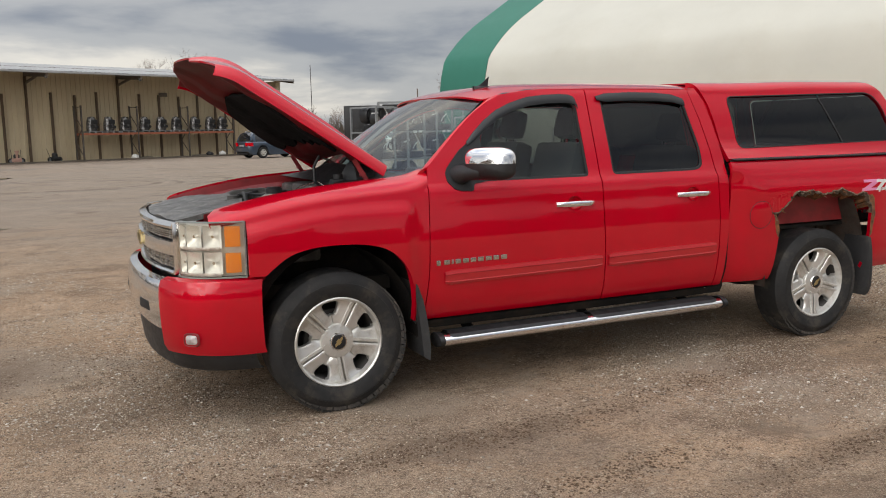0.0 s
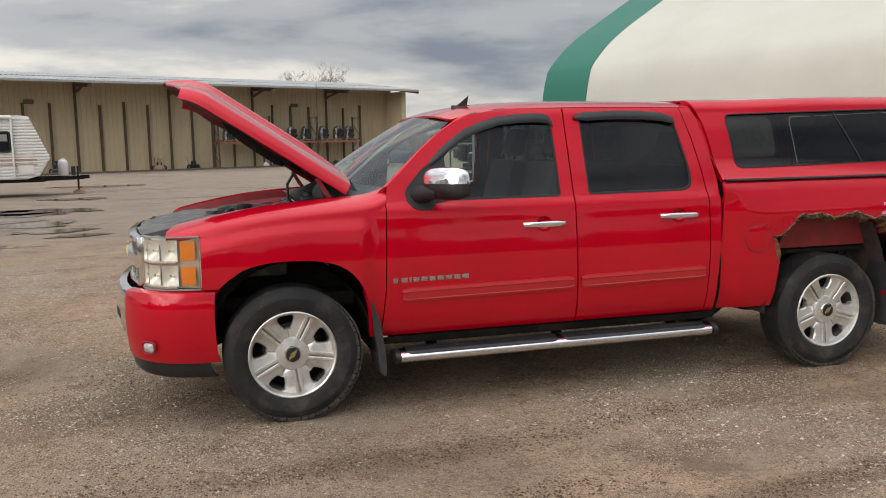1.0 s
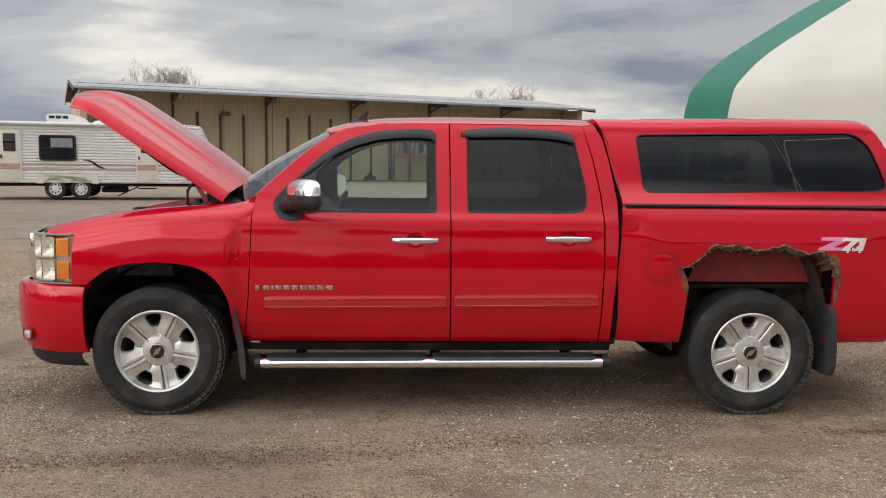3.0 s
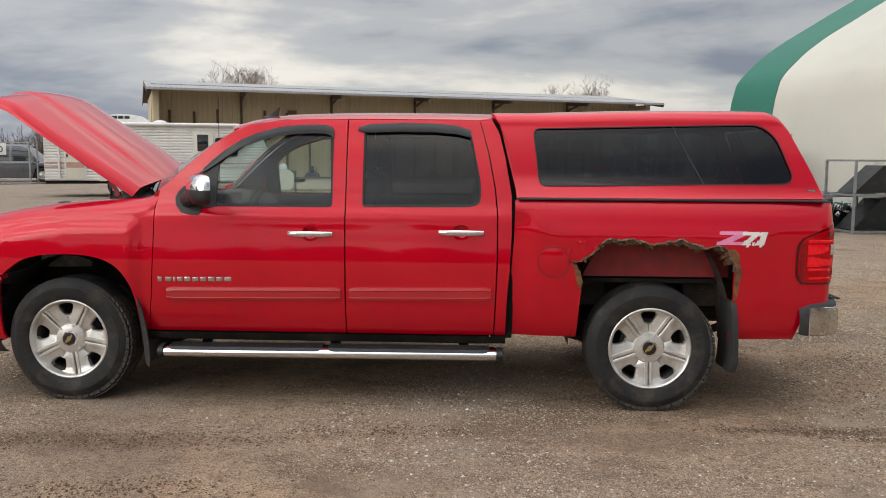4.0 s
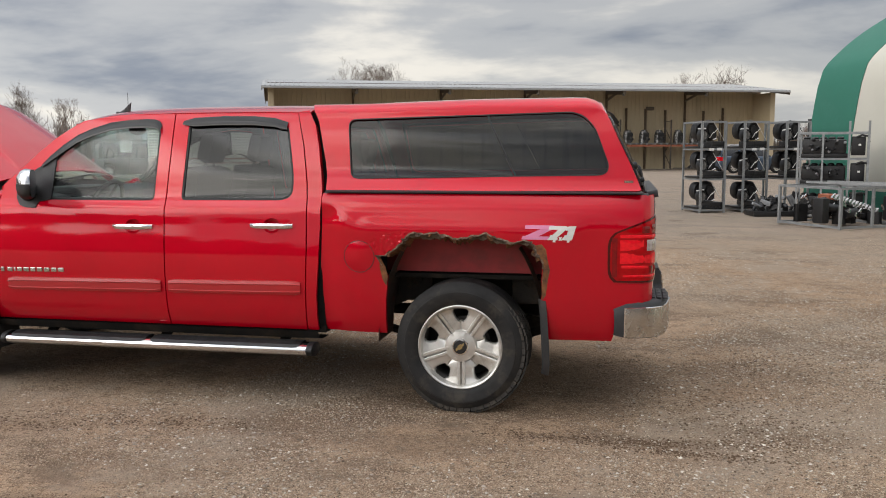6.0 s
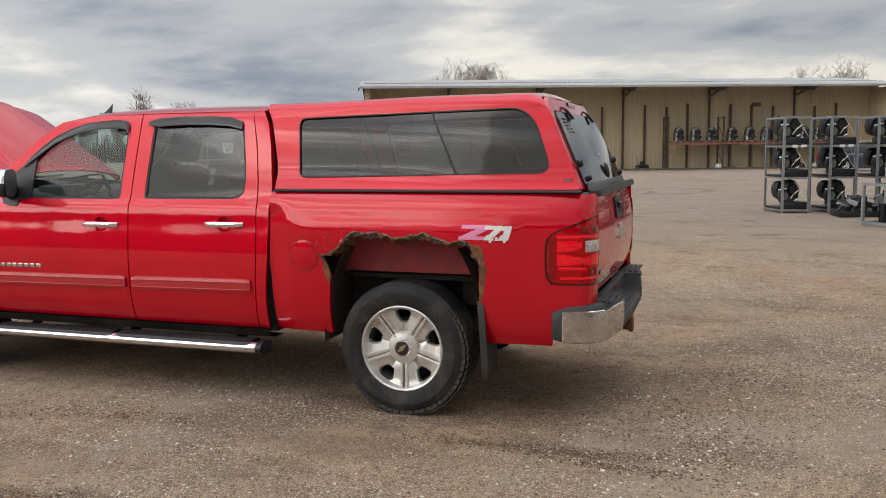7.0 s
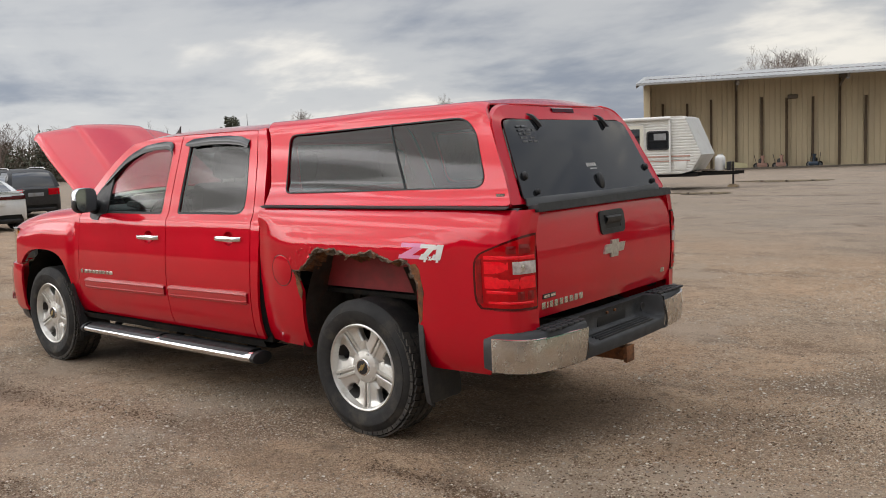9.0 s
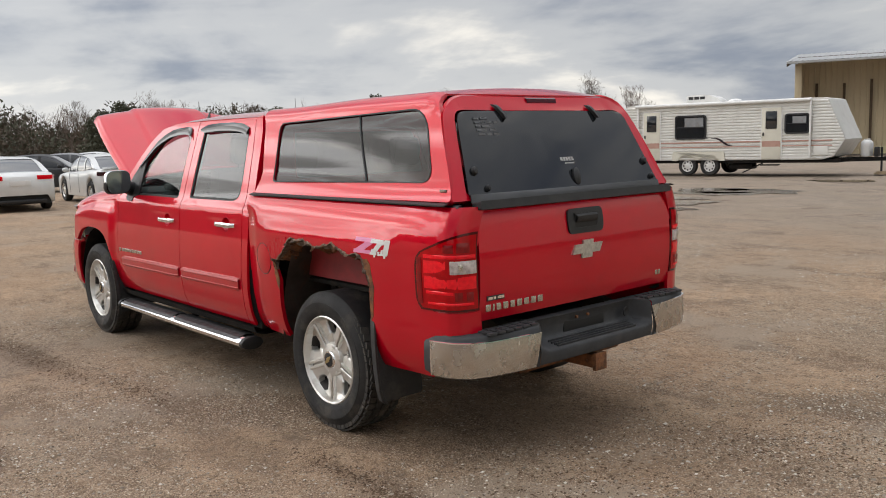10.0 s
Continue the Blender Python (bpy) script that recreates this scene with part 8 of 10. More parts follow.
box(bm, 9.05, 9.30, 1.05, 1.31, 0.07, 0.11, 0.01)
part("jack_block", bm, WOOD, trailer)
for y in (0.97, 1.36):
    bm = B()
    lathe(bm, [(0.0, 0.60), (0.14, 0.62), (0.155, 0.68), (0.155, 0.98), (0.15, 1.06), (0.12, 1.12), (0.06, 1.16), (0.06, 1.20), (0.0, 1.20)], 18, Matrix.Translation((8.72, y, 0)))
    part("gas_bottle", bm, WHITE, trailer, "white gas bottle")
bm = B()
box(bm, 8.98, 9.10, 0.95, 1.38, 0.60, 0.92, 0.03)
part("battery_box", bm, BLACK, trailer)


def plain_wheel(parent, x, y, r, w, rim_mat, face=-1):
    """A small wheel: tyre with a dished, slotted rim."""
    m = Matrix.Translation((x, y, r)) @ Matrix.Rotation(radians(90 if face < 0 else -90), 4, "X")
    bm = B()
    lathe(bm, [(r * 0.60, -w / 2), (r * 0.92, -w / 2), (r, -w * 0.36), (r, w * 0.36), (r * 0.93, w / 2), (r * 0.62, w / 2 - 0.004)], 28, m)
    bmesh.ops.recalc_face_normals(bm, faces=bm.faces[:])
    t = part("wheel", bm, TYRE, parent)
    bm = B()
    lathe(bm, [(r * 0.64, w * 0.42), (r * 0.60, w * 0.48), (r * 0.54, w * 0.30), (r * 0.30, w * 0.34), (r * 0.16, w * 0.46), (0.0, w * 0.47)], 24, m)
    bmesh.ops.recalc_face_normals(bm, faces=bm.faces[:])
    part("rim", bm, rim_mat, t)
    bm = B()
    for k in range(8):
        a = 2 * math.pi * k / 8
        c = m @ Vector((r * 0.43 * math.cos(a), r * 0.43 * math.sin(a), w * 0.33))
        d = (m.to_3x3() @ Vector((0, 0, 1))).normalized()
        rod(bm, c - d * 0.01, c + d * 0.01, r * 0.085, n=8)
    tagged(part("rim_slot", bm, SEAL, t), kind="stuff")
    return t


for x in (2.88, 3.71):
    plain_wheel(trailer, x, 0.14, 0.345, 0.20, WHITE)
    plain_wheel(trailer, x, TW - 0.14, 0.345, 0.20, WHITE, 1)
bm = B()
prism(bm, [(2.30, 0.53), (2.44, 0.53)] + [(2.88 - 0.40 * math.cos(a), 0.36 + 0.40 * math.sin(a)) for a in np.linspace(0.45, math.pi - 0.55, 10)] + [(3.71 - 0.40 * math.cos(a), 0.36 + 0.40 * math.sin(a)) for a in np.linspace(0.55, math.pi - 0.45, 10)] + [(4.15, 0.53), (4.30, 0.53), (4.26, 0.86), (2.34, 0.86)], -0.03, 0.02)
bmesh.ops.triangulate(bm, faces=[f for f in bm.faces if len(f.verts) > 4])
bmesh.ops.recalc_face_normals(bm, faces=bm.faces[:])
part("wheel_arch", bm, TRAILERD, trailer, smooth=False)
bm = B()
box(bm, 4.35, 5.2, 0.25, 0.75, 0.22, 0.42, 0.05)
bar(bm, (4.9, 0.12, 0.10), (5.6, 0.12, 0.44), 0.05, 0.04)
part("waste_tank", bm, DARK, trailer)
bm = B()
box(bm, 5.62, 6.22, -0.24, 0.05, 0.36, 0.40, 0.01)
part("entry_step", bm, DARK, trailer)
bm = B()
box(bm, 7.32, 7.78, -0.012, 0.02, 0.70, 1.0, 0.01)
part("locker_door", bm, TRAILERW, trailer)
bm = B()
m = Matrix.Translation((T0 - 0.09, TW / 2, 0.95)) @ Matrix.Rotation(radians(90), 4, "Y")
lathe(bm, [(0.18, -0.09), (0.33, -0.09), (0.34, 0.0), (0.33, 0.09), (0.18, 0.09), (0.0, 0.05)], 24, m)
part("spare_wheel", bm, TYRE, trailer)


# ---- cars in the yard ----
def car(kind, paint, label, at, category="car", rim=ALLOY, group="", band=False):
    """A parked car: nose towards +x, wheels on the ground, middle at the origin."""
    ob = thing("parked_" + ("suv" if kind == "suv" else "van" if kind == "van" else "sedan"), label, category, group, at=at)
    if kind == "suv":
        L, W, H = 4.75, 0.92, 1.70
        deck = curve([(-2.38, 1.02), (-2.25, 1.06), (-1.0, 1.06), (0.6, 1.03), (0.95, 1.02), (1.9, 0.94), (2.25, 0.82), (2.38, 0.66)])
        roof_l = [(-2.22, 1.06), (-2.02, 1.55), (-1.7, 1.66), (-0.4, 1.70), (0.25, 1.66), (1.05, 1.02)]
        wx, wr = (-1.38, 1.42), 0.36
    elif kind == "van":
        L, W, H = 5.3, 0.98, 2.0
        deck = curve([(-2.65, 1.10), (-2.5, 1.12), (1.0, 1.12), (1.4, 1.10), (2.2, 1.02), (2.5, 0.9), (2.65, 0.66)])
        roof_l = [(-2.6, 1.1), (-2.5, 1.85), (-2.2, 1.98), (0.4, 2.0), (0.7, 1.94), (1.5, 1.10)]
        wx, wr = (-1.6, 1.65), 0.37
    else:
        L, W, H = 4.85, 0.92, 1.45
        deck = curve([(-2.42, 0.96), (-2.35, 1.02), (-1.55, 1.04), (-0.5, 0.98), (0.8, 0.95), (1.0, 0.94), (1.9, 0.86), (2.3, 0.74), (2.42, 0.58)])
        roof_l = [(-1.85, 1.02), (-1.15, 1.34), (-0.75, 1.42), (-0.1, 1.45), (0.35, 1.40), (1.15, 0.94)]
        wx, wr = (-1.42, 1.48), 0.345
    xs = np.linspace(-L / 2, L / 2, 40)
    bm = B()
    rows = []
    for x in xs:
        e = 1 - abs(x) / (L / 2)
        w = W * (1 - 0.16 * max(0, 1 - e * 6) ** 2)
        d = deck(float(x))
        low = 0.20 + 0.12 * max(0, 1 - e * 8)
        for c in wx:
            if abs(x - c) < wr + 0.06:
                low = max(low, 0.02 + wr + math.sqrt(max(0, (wr + 0.06) ** 2 - (x - c) ** 2)))
        low = min(low, d - 0.12)
        end = max(0.0, 1 - e * 14)
        low, d, w = low + 0.12 * end, d - 0.05 * end, w * (1 - 0.06 * end)
        row = []
        for y, z in ((w * 0.90, low), (w * 0.985, low + 0.02), (w, min(0.62, d - 0.08) if low < 0.5 else low + 0.05), (w * 0.99, d - 0.10), (w * 0.94, d - 0.02), (w * 0.80, d + 0.012), (0, d + 0.03)):
            row.append((float(x), -y, max(z, low)))
        row += [(p[0], -p[1], p[2]) for p in reversed(row[:-1])]
        rows.append(row)
    vs = grid(bm, rows)
    bm.faces.new(vs[0])
    bm.faces.new(vs[-1][::-1])
    bmesh.ops.recalc_face_normals(bm, faces=bm.faces[:])
    part("body", bm, paint, ob, angle=50)
    bm = B()
    box(bm, -L / 2 + 0.15, L / 2 - 0.15, -W + 0.16, W - 0.16, 0.20, 0.55)
    part("underbody", bm, SEAL, ob)
    # glasshouse
    prof_r = curve(roof_l)
    rows = []
    gxs = np.linspace(roof_l[0][0], roof_l[-1][0], 30)
    bm = B()
    for x in gxs:
        z1 = prof_r(float(x))
        z0 = deck(float(x)) - 0.01
        h = max(0.005, z1 - z0)
        wt = W * 0.93 - 0.42 * h * 0.62
        rows.append([(float(x), -W * 0.93, z0), (float(x), -(W * 0.93 + wt) / 2 - 0.02, z0 + h * 0.55), (float(x), -wt, z0 + h * 0.90), (float(x), -wt * 0.82, z0 + h), (float(x), 0, z0 + h + 0.02), (float(x), wt * 0.82, z0 + h), (float(x), wt, z0 + h * 0.90), (float(x), (W * 0.93 + wt) / 2 + 0.02, z0 + h * 0.55), (float(x), W * 0.93, z0)])
    grid(bm, rows)
    bmesh.ops.recalc_face_normals(bm, faces=bm.faces[:])
    part("glasshouse", bm, CARGLASS, ob, "dark windows")
    bm = B()   # roof skin and pillars
    lim = 0.80 * (H - 1.0) + 1.0
    top = [r for r in rows if r[3][2] > lim]
    grid(bm, [[(p[0], p[1] * 1.01, p[2] + 0.008) for p in r[2:7]] for r in top])
    n = len(rows)
    for idx in ((1, 3), (int(n * 0.36), int(n * 0.36) + 1), (int(n * 0.62), int(n * 0.62) + 1), (n - 4, n - 3)):
        for cols in ((0, 1, 2, 3), (5, 6, 7, 8)):
            grid(bm, [[(rows[i][c][0], rows[i][c][1] * 1.012, rows[i][c][2] + 0.003) for c in cols] for i in idx])
    a = [(-abs(p[0]) * 0 + p[0], p[1], p[2]) for p in (rows[-1][0], rows[-1][8])]
    for cols in ((2, 3), (5, 6)):
        grid(bm, [[(r[c][0], r[c][1] * 1.012, r[c][2] + 0.004) for c in cols] for r in rows])
    part("roof", bm, paint, ob)
    for x in wx:
        plain_wheel(ob, x, -W + 0.10, wr, 0.21, rim)
        plain_wheel(ob, x, W - 0.10, wr, 0.21, rim, 1)
    d = deck(-L / 2 + 0.1)
    for sg in (-1, 1):
        bm = B()
        z1 = d - 0.06
        z0 = z1 - (0.22 if kind != "sedan" else 0.11)
        grid(bm, [[(-L / 2 - 0.012, sg * (W - 0.50), z), (-L / 2 - 0.014, sg * (W - 0.25), z), (-L / 2 + 0.05, sg * (W - 0.105), z), (-L / 2 + 0.28, sg * (W - 0.012), z)] for z in (z0, (z0 + z1) / 2, z1)])
        bmesh.ops.solidify(bm, geom=bm.faces[:], thickness=0.02)
        part("tail_lamp", bm, TAIL_DARK if band else TAIL_HOT, ob, "dark red tail lamp" if band else "red tail lamp")
        bm = B()
        dz = deck(L / 2 - 0.25) - 0.06
        grid(bm, [[(L / 2 - 0.02, sg * (W - 0.50), z), (L / 2 - 0.10, sg * (W - 0.22), z), (L / 2 - 0.38, sg * (W - 0.015), z + 0.02)] for z in (dz - 0.13, dz)])
        bmesh.ops.solidify(bm, geom=bm.faces[:], thickness=0.02)
        part("headlight", bm, WHITE_LENS, ob)
        bm = B()
        bmesh.ops.create_uvsphere(bm, u_segments=10, v_segments=6, radius=1, matrix=Matrix.Translation((0.78 if kind != "van" else 1.2, sg * (W + 0.09), 1.06 if kind != "sedan" else 1.0)) @ Matrix.Diagonal((0.06, 0.10, 0.07, 1)))
        part("door_mirror", bm, paint, ob)
        for xx in (-0.25, 0.72):
            bm = B()
            box(bm, xx - 0.004, xx + 0.004, sg * (W - 0.002) - 0.004, sg * (W - 0.002) + 0.004, 0.32, 0.88)
            part("door_seam", bm, SEAL, ob)
    if band:
        bm = B()
        box(bm, -L / 2 - 0.028, -L / 2 + 0.02, -W + 0.22, W - 0.22, d - 0.165, d - 0.075, 0.012)
        part("lamp_band", bm, TAIL_DARK, ob, "dark red lamp band")
        bm = B()
        grid(bm, [[(x, y, d + 0.03 + z) for y in (-W + 0.12, 0, W - 0.12)] for x, z in ((-L / 2 + 0.22, -0.01), (-L / 2 + 0.05, 0.035), (-L / 2 + 0.02, 0.025))])
        bmesh.ops.solidify(bm, geom=bm.faces[:], thickness=0.015)
        part("boot_spoiler", bm, paint, ob)
    bm = B()
    box(bm, -L / 2 - 0.03, -L / 2 + 0.10, -W + 0.30, W - 0.30, 0.24, 0.33, 0.03)
    part("rear_valance", bm, BLACK, ob)
    bm = B()
    box(bm, -L / 2 - 0.022, -L / 2 + 0.05, -0.26, 0.26, d - 0.32, d - 0.19, 0.005)
    part("plate_panel", bm, WHITE if paint is CARWHITE else GREYPAINT, ob)
    if kind == "suv":
        for sg in (-1, 1):
            bm = B()
            tube(bm, [(-1.7, sg * 0.60, 1.68), (-1.5, sg * 0.60, 1.74), (0.0, sg * 0.60, 1.76), (0.3, sg * 0.60, 1.70)], 0.018, 6)
            part("roof_rail", bm, CHROME_OLD, ob)
    return ob


def at(x, y, deg, z=0.0):
    return Matrix.Translation((x, y, z)) @ Matrix.Rotation(radians(deg), 4, "Z")


car("suv", CARBLUE, "slate blue compact SUV parked beside the shed", at(12.3, 50.6, 20), "SUV")
car("sedan", CARWHITE, "white sedan parked with its tail to the yard", at(-19.2, 2.95, 177), group="parked cars")
car("sedan", CARWHITE, "white muscle sedan with a full-width dark tail lamp", at(-19.35, 6.0, 177), group="parked cars", band=True)
car("suv", CARBLACK, "black SUV with red tail lamps and chrome trim", at(-25.2, 10.1, 172), "SUV", group="parked cars")
car("sedan", CARBLACK, "black sedan in the second row of cars", at(-28.0, 6.6, 62), group="parked cars")
car("sedan", CARGREY, "grey sedan in the second row of cars", at(-33.0, 9.3, 62), group="parked cars")
car("suv", CARWHITE, "white SUV in the far row of cars", at(-31.5, 3.4, 70), "SUV", group="parked cars")
car("sedan", CARWHITE, "white sedan in the far row of cars", at(-38.5, 12.4, 60), group="parked cars")
car("sedan", CARGREY, "silver grey sedan in the far row", at(-41.0, 17.5, 160), group="parked cars")
car("suv", CARWHITE, "white SUV beyond the shed", at(24.5, 62.0, -60), "SUV", group="cars behind the shed")
car("sedan", CARGREY, "grey sedan beyond the shed", at(21.5, 60.5, -65), group="cars behind the shed")
car("suv", CARBLACK, "black SUV beyond the fabric building", at(26.5, 52.0, -70), "SUV", group="cars behind the shed")
car("van", CARGREY, "dark van behind a steel rack", at(-23.0, 40.0, 10), "van")


# ---- steel racks of black machine attachments beside the fabric building ----
def stack_frame(name, label, w, d, levels, at_m, t=0.045, group=""):
    """A welded rack of square tube: each upright, beam and deck bar a part."""
    ob = thing(name, label, "steel rack", group, at=at_m)
    top = levels[-1]
    for x in (0, w):
        for y in (0, d):
            bm = B()
            bar(bm, (x, y, 0), (x, y, top + (0.02 if y else 0.0)), t, t)
            part("upright", bm, GALV, ob, smooth=False)
    for z in levels:
        for p, q in (((0, 0), (w, 0)), ((0, d), (w, d)), ((0, 0), (0, d)), ((w, 0), (w, d))):
            bm = B()
            bar(bm, (*p, z), (*q, z), t * 0.9, t * 0.9)
            part("beam", bm, GALV, ob, smooth=False)
    return ob


def attachment(at_m, spin=0.0, seed=0):
    """A black mower or drum attachment on its skid, with strapped hoses."""
    rnd = random.Random(seed)
    ob = thing("machine_attachment", "black machine attachment strapped inside a steel rack", "machine attachment", "racked attachments", at=at_m)
    bm = B()
    box(bm, -0.44, 0.46, -0.36, 0.36, 0.0, 0.05, 0.012)
    box(bm, 0.02, 0.46, -0.36, 0.36, 0.05, 0.17, 0.015)
    part("skid", bm, MACHINE, ob)
    face = Matrix.Rotation(radians(90), 4, "X")
    lobes = ((0.02, -0.12, 0.43, 0.235, 0.20), (-0.27, -0.26, 0.30, 0.165, 0.12), (-0.16, 0.12, 0.42, 0.22, 0.16), (0.20, 0.06, 0.38, 0.20, 0.18))
    for x, y, z, r, w in lobes:
        bm = B()
        m = Matrix.Translation((x, y, z + 0.01 * rnd.random())) @ face @ Matrix.Rotation(radians(spin), 4, "Z")
        lathe(bm, [(0.0, w * 0.85), (r * 0.42, w * 0.88), (r * 0.5, w * 0.72), (r * 0.80, w * 0.85), (r * 0.96, w * 0.62), (r, 0.0), (r * 0.96, -w * 0.6), (0.0, -w * 0.7)], 24, m)
        dr = part("drum", bm, MACHINE, ob)
        if r < 0.17:
            bm = B()
            lathe(bm, [(0.0, w * 0.90), (r * 0.55, w * 0.92), (r * 0.60, w * 0.84)], 20, m)
            part("hub_plate", bm, ENGINE, dr, "dull grey hub plate")
    bm = B()
    box(bm, -0.02, 0.22, -0.30, 0.20, 0.20, 0.42, 0.05)
    part("housing", bm, MACHINE, ob)
    for p, q, r in (((0.04, -0.37, 0.62), (0.42, -0.36, 0.20), 0.007), ((0.05, -0.37, 0.36), (0.20, -0.37, 0.47), 0.009), ((-0.10, -0.37, 0.24), (0.06, -0.37, 0.40), 0.008)):
        bm = B()
        rod(bm, p, q, r, n=6)
        part("strap", bm, WHITE, ob)
    bm = B()
    rod(bm, (0.06, -0.34, 0.20), (0.16, -0.34, 0.23), 0.028, n=8)
    part("coupling", bm, CHROME_OLD, ob)
    bm = B()
    tube(bm, [(-0.16, 0.02, 0.62), (0.0, -0.10, 0.66), (0.20, -0.20, 0.58), (0.30, -0.24, 0.42)], 0.016, 7)
    part("hose", bm, SEAL, ob)
    bm = B()
    rod(bm, (-0.46, -0.30, 0.42 + 0.05 * rnd.random()), (-0.20, -0.33, 0.47), 0.014, n=8)
    part("wrapped_pipe", bm, WHITE, ob)
    return ob


RA = Matrix.Translation((6.42, 15.52, 0)) @ Matrix.Rotation(radians(19), 4, "Z")
for i in range(3):
    off = Matrix.Translation((1.07 * i, 0.0, 0))
    rk = stack_frame("storage_rack", "grey steel stacking rack three decks high", 0.60, 1.05, (0.06, 0.80, 1.52, 2.17), RA @ off, group="stacking racks")
    for y, z0 in ((-0.012, 0.10), (-0.012, 0.84), (-0.012, 1.56)):
        bm = B()
        rod(bm, (0.02, y, z0), (0.02, y, z0 + 0.62), 0.010, n=6)
        part("hanging_strap", bm, WHITE, rk)
    for z in (1.52, 1.525):
        bm = B()
        box(bm, 0.18 + (z - 1.52) * 40, 0.30 + (z - 1.52) * 40, -0.03, -0.024, z - 0.03, z + 0.03)
        part("paper_tag", bm, WHITE, rk)
    for k, z in enumerate((0.085, 0.825, 1.545)):
        if i == 2 and k == 0:
            continue
        attachment(RA @ off @ Matrix.Translation((0.27, 0.46, z)) @ Matrix.Diagonal((0.70, 1.15, 1.0, 1.0)), spin=30 * k, seed=i * 3 + k)
pile = thing("parts_pile", "pile of dark machine parts on a low skid", "machine parts", at=Matrix.Translation((7.95, 15.0, 0)) @ Matrix.Rotation(radians(10), 4, "Z"))
random.seed(31)
bm = B()
box(bm, -0.5, 0.75, -0.35, 0.35, 0.0, 0.12, 0.02)
part("skid", bm, MACHINE, pile)
for k in range(26):
    bm = B()
    p = Vector((random.uniform(-0.4, 0.65), random.uniform(-0.28, 0.28), random.uniform(0.14, 0.42)))
    m = Matrix.Translation(p) @ Euler((random.random() * 3, random.random() * 3, random.random() * 3)).to_matrix().to_4x4()
    if k % 3:
        box(bm, -0.12, 0.12, -0.05, 0.05, -0.04, 0.04, 0.012, m)
    else:
        rod(bm, m @ Vector((-0.14, 0, 0)), m @ Vector((0.14, 0, 0)), 0.035, n=10)
    part("machine_part", bm, MACHINE if k % 4 else GREYPAINT, pile)

# two cabinet decks
RB = Matrix.Translation((8.38, 14.45, 0)) @ Matrix.Rotation(radians(-14), 4, "Z")
rb_ = stack_frame("storage_rack", "grey steel rack holding black cabinets beside crates", 1.40, 1.05, (0.06, 0.72, 1.30, 1.87), RB, group="stacking racks")
bm = B()
bar(bm, (1.02, 0, 0.06), (1.02, 0, 2.12), 0.045, 0.045)
part("upright", bm, GALV, rb_, smooth=False)
bm = B()
bar(bm, (0.50, 0, 0.06), (0.50, 0, 1.87), 0.04, 0.04)
part("upright", bm, GALV, rb_, smooth=False)
for x in (0.0, 1.40):
    bm = B()
    bar(bm, (x, 0, 1.87), (x, 0, 2.12), 0.045, 0.045)
    part("stub_post", bm, GALV, rb_, smooth=False)
for k, z in enumerate((0.09, 0.75, 1.33)):
    cab = thing("control_cabinet", "black boxed machine with a curved hose in the rack", "machine", "racked machines", at=RB @ Matrix.Translation((0.06, 0.06, z)))
    bm = B()
    box(bm, 0.0, 0.94, 0.0, 0.9, 0.0, 0.09, 0.01)
    part("base", bm, MACHINE, cab)
    bm = B()
    box(bm, 0.02, 0.90, 0.02, 0.88, 0.09, 0.40, 0.03)
    for j in range(5):
        lathe(bm, [(0.0, 0.0), (0.07, 0.0), (0.075, 0.05), (0.04, 0.07), (0.0, 0.07)], 12, Matrix.Translation((0.10 + 0.17 * j, 0.2, 0.39)))
    part("engine_block", bm, MACHINE, cab)
    bm = B()
    box(bm, 1.00, 1.28, -0.02, 0.80, 0.05, 0.46, 0.02)
    part("cover", bm, MACHINE, cab)
    bm = B()
    tube(bm, [(1.10, -0.04, 0.44), (1.20, -0.07, 0.49), (1.32, -0.06, 0.46), (1.35, -0.04, 0.34)], 0.022, 8)
    part("hose", bm, SEAL, cab)
    bm = B()
    box(bm, 1.14, 1.19, -0.028, -0.02, 0.26, 0.30)
    part("label_plate", bm, WHITE, cab)
    random.seed(40 + k)
    for j in range(16):
        bm = B()
        p = (random.uniform(0.05, 0.88), -0.01, random.uniform(0.14, 0.42))
        rod(bm, p, (p[0] + random.uniform(-0.05, 0.05), -0.05, p[2] + random.uniform(-0.04, 0.04)), random.uniform(0.012, 0.035), n=8)
        part("fitting", bm, MACHINE if j % 3 else GREYPAINT, cab)


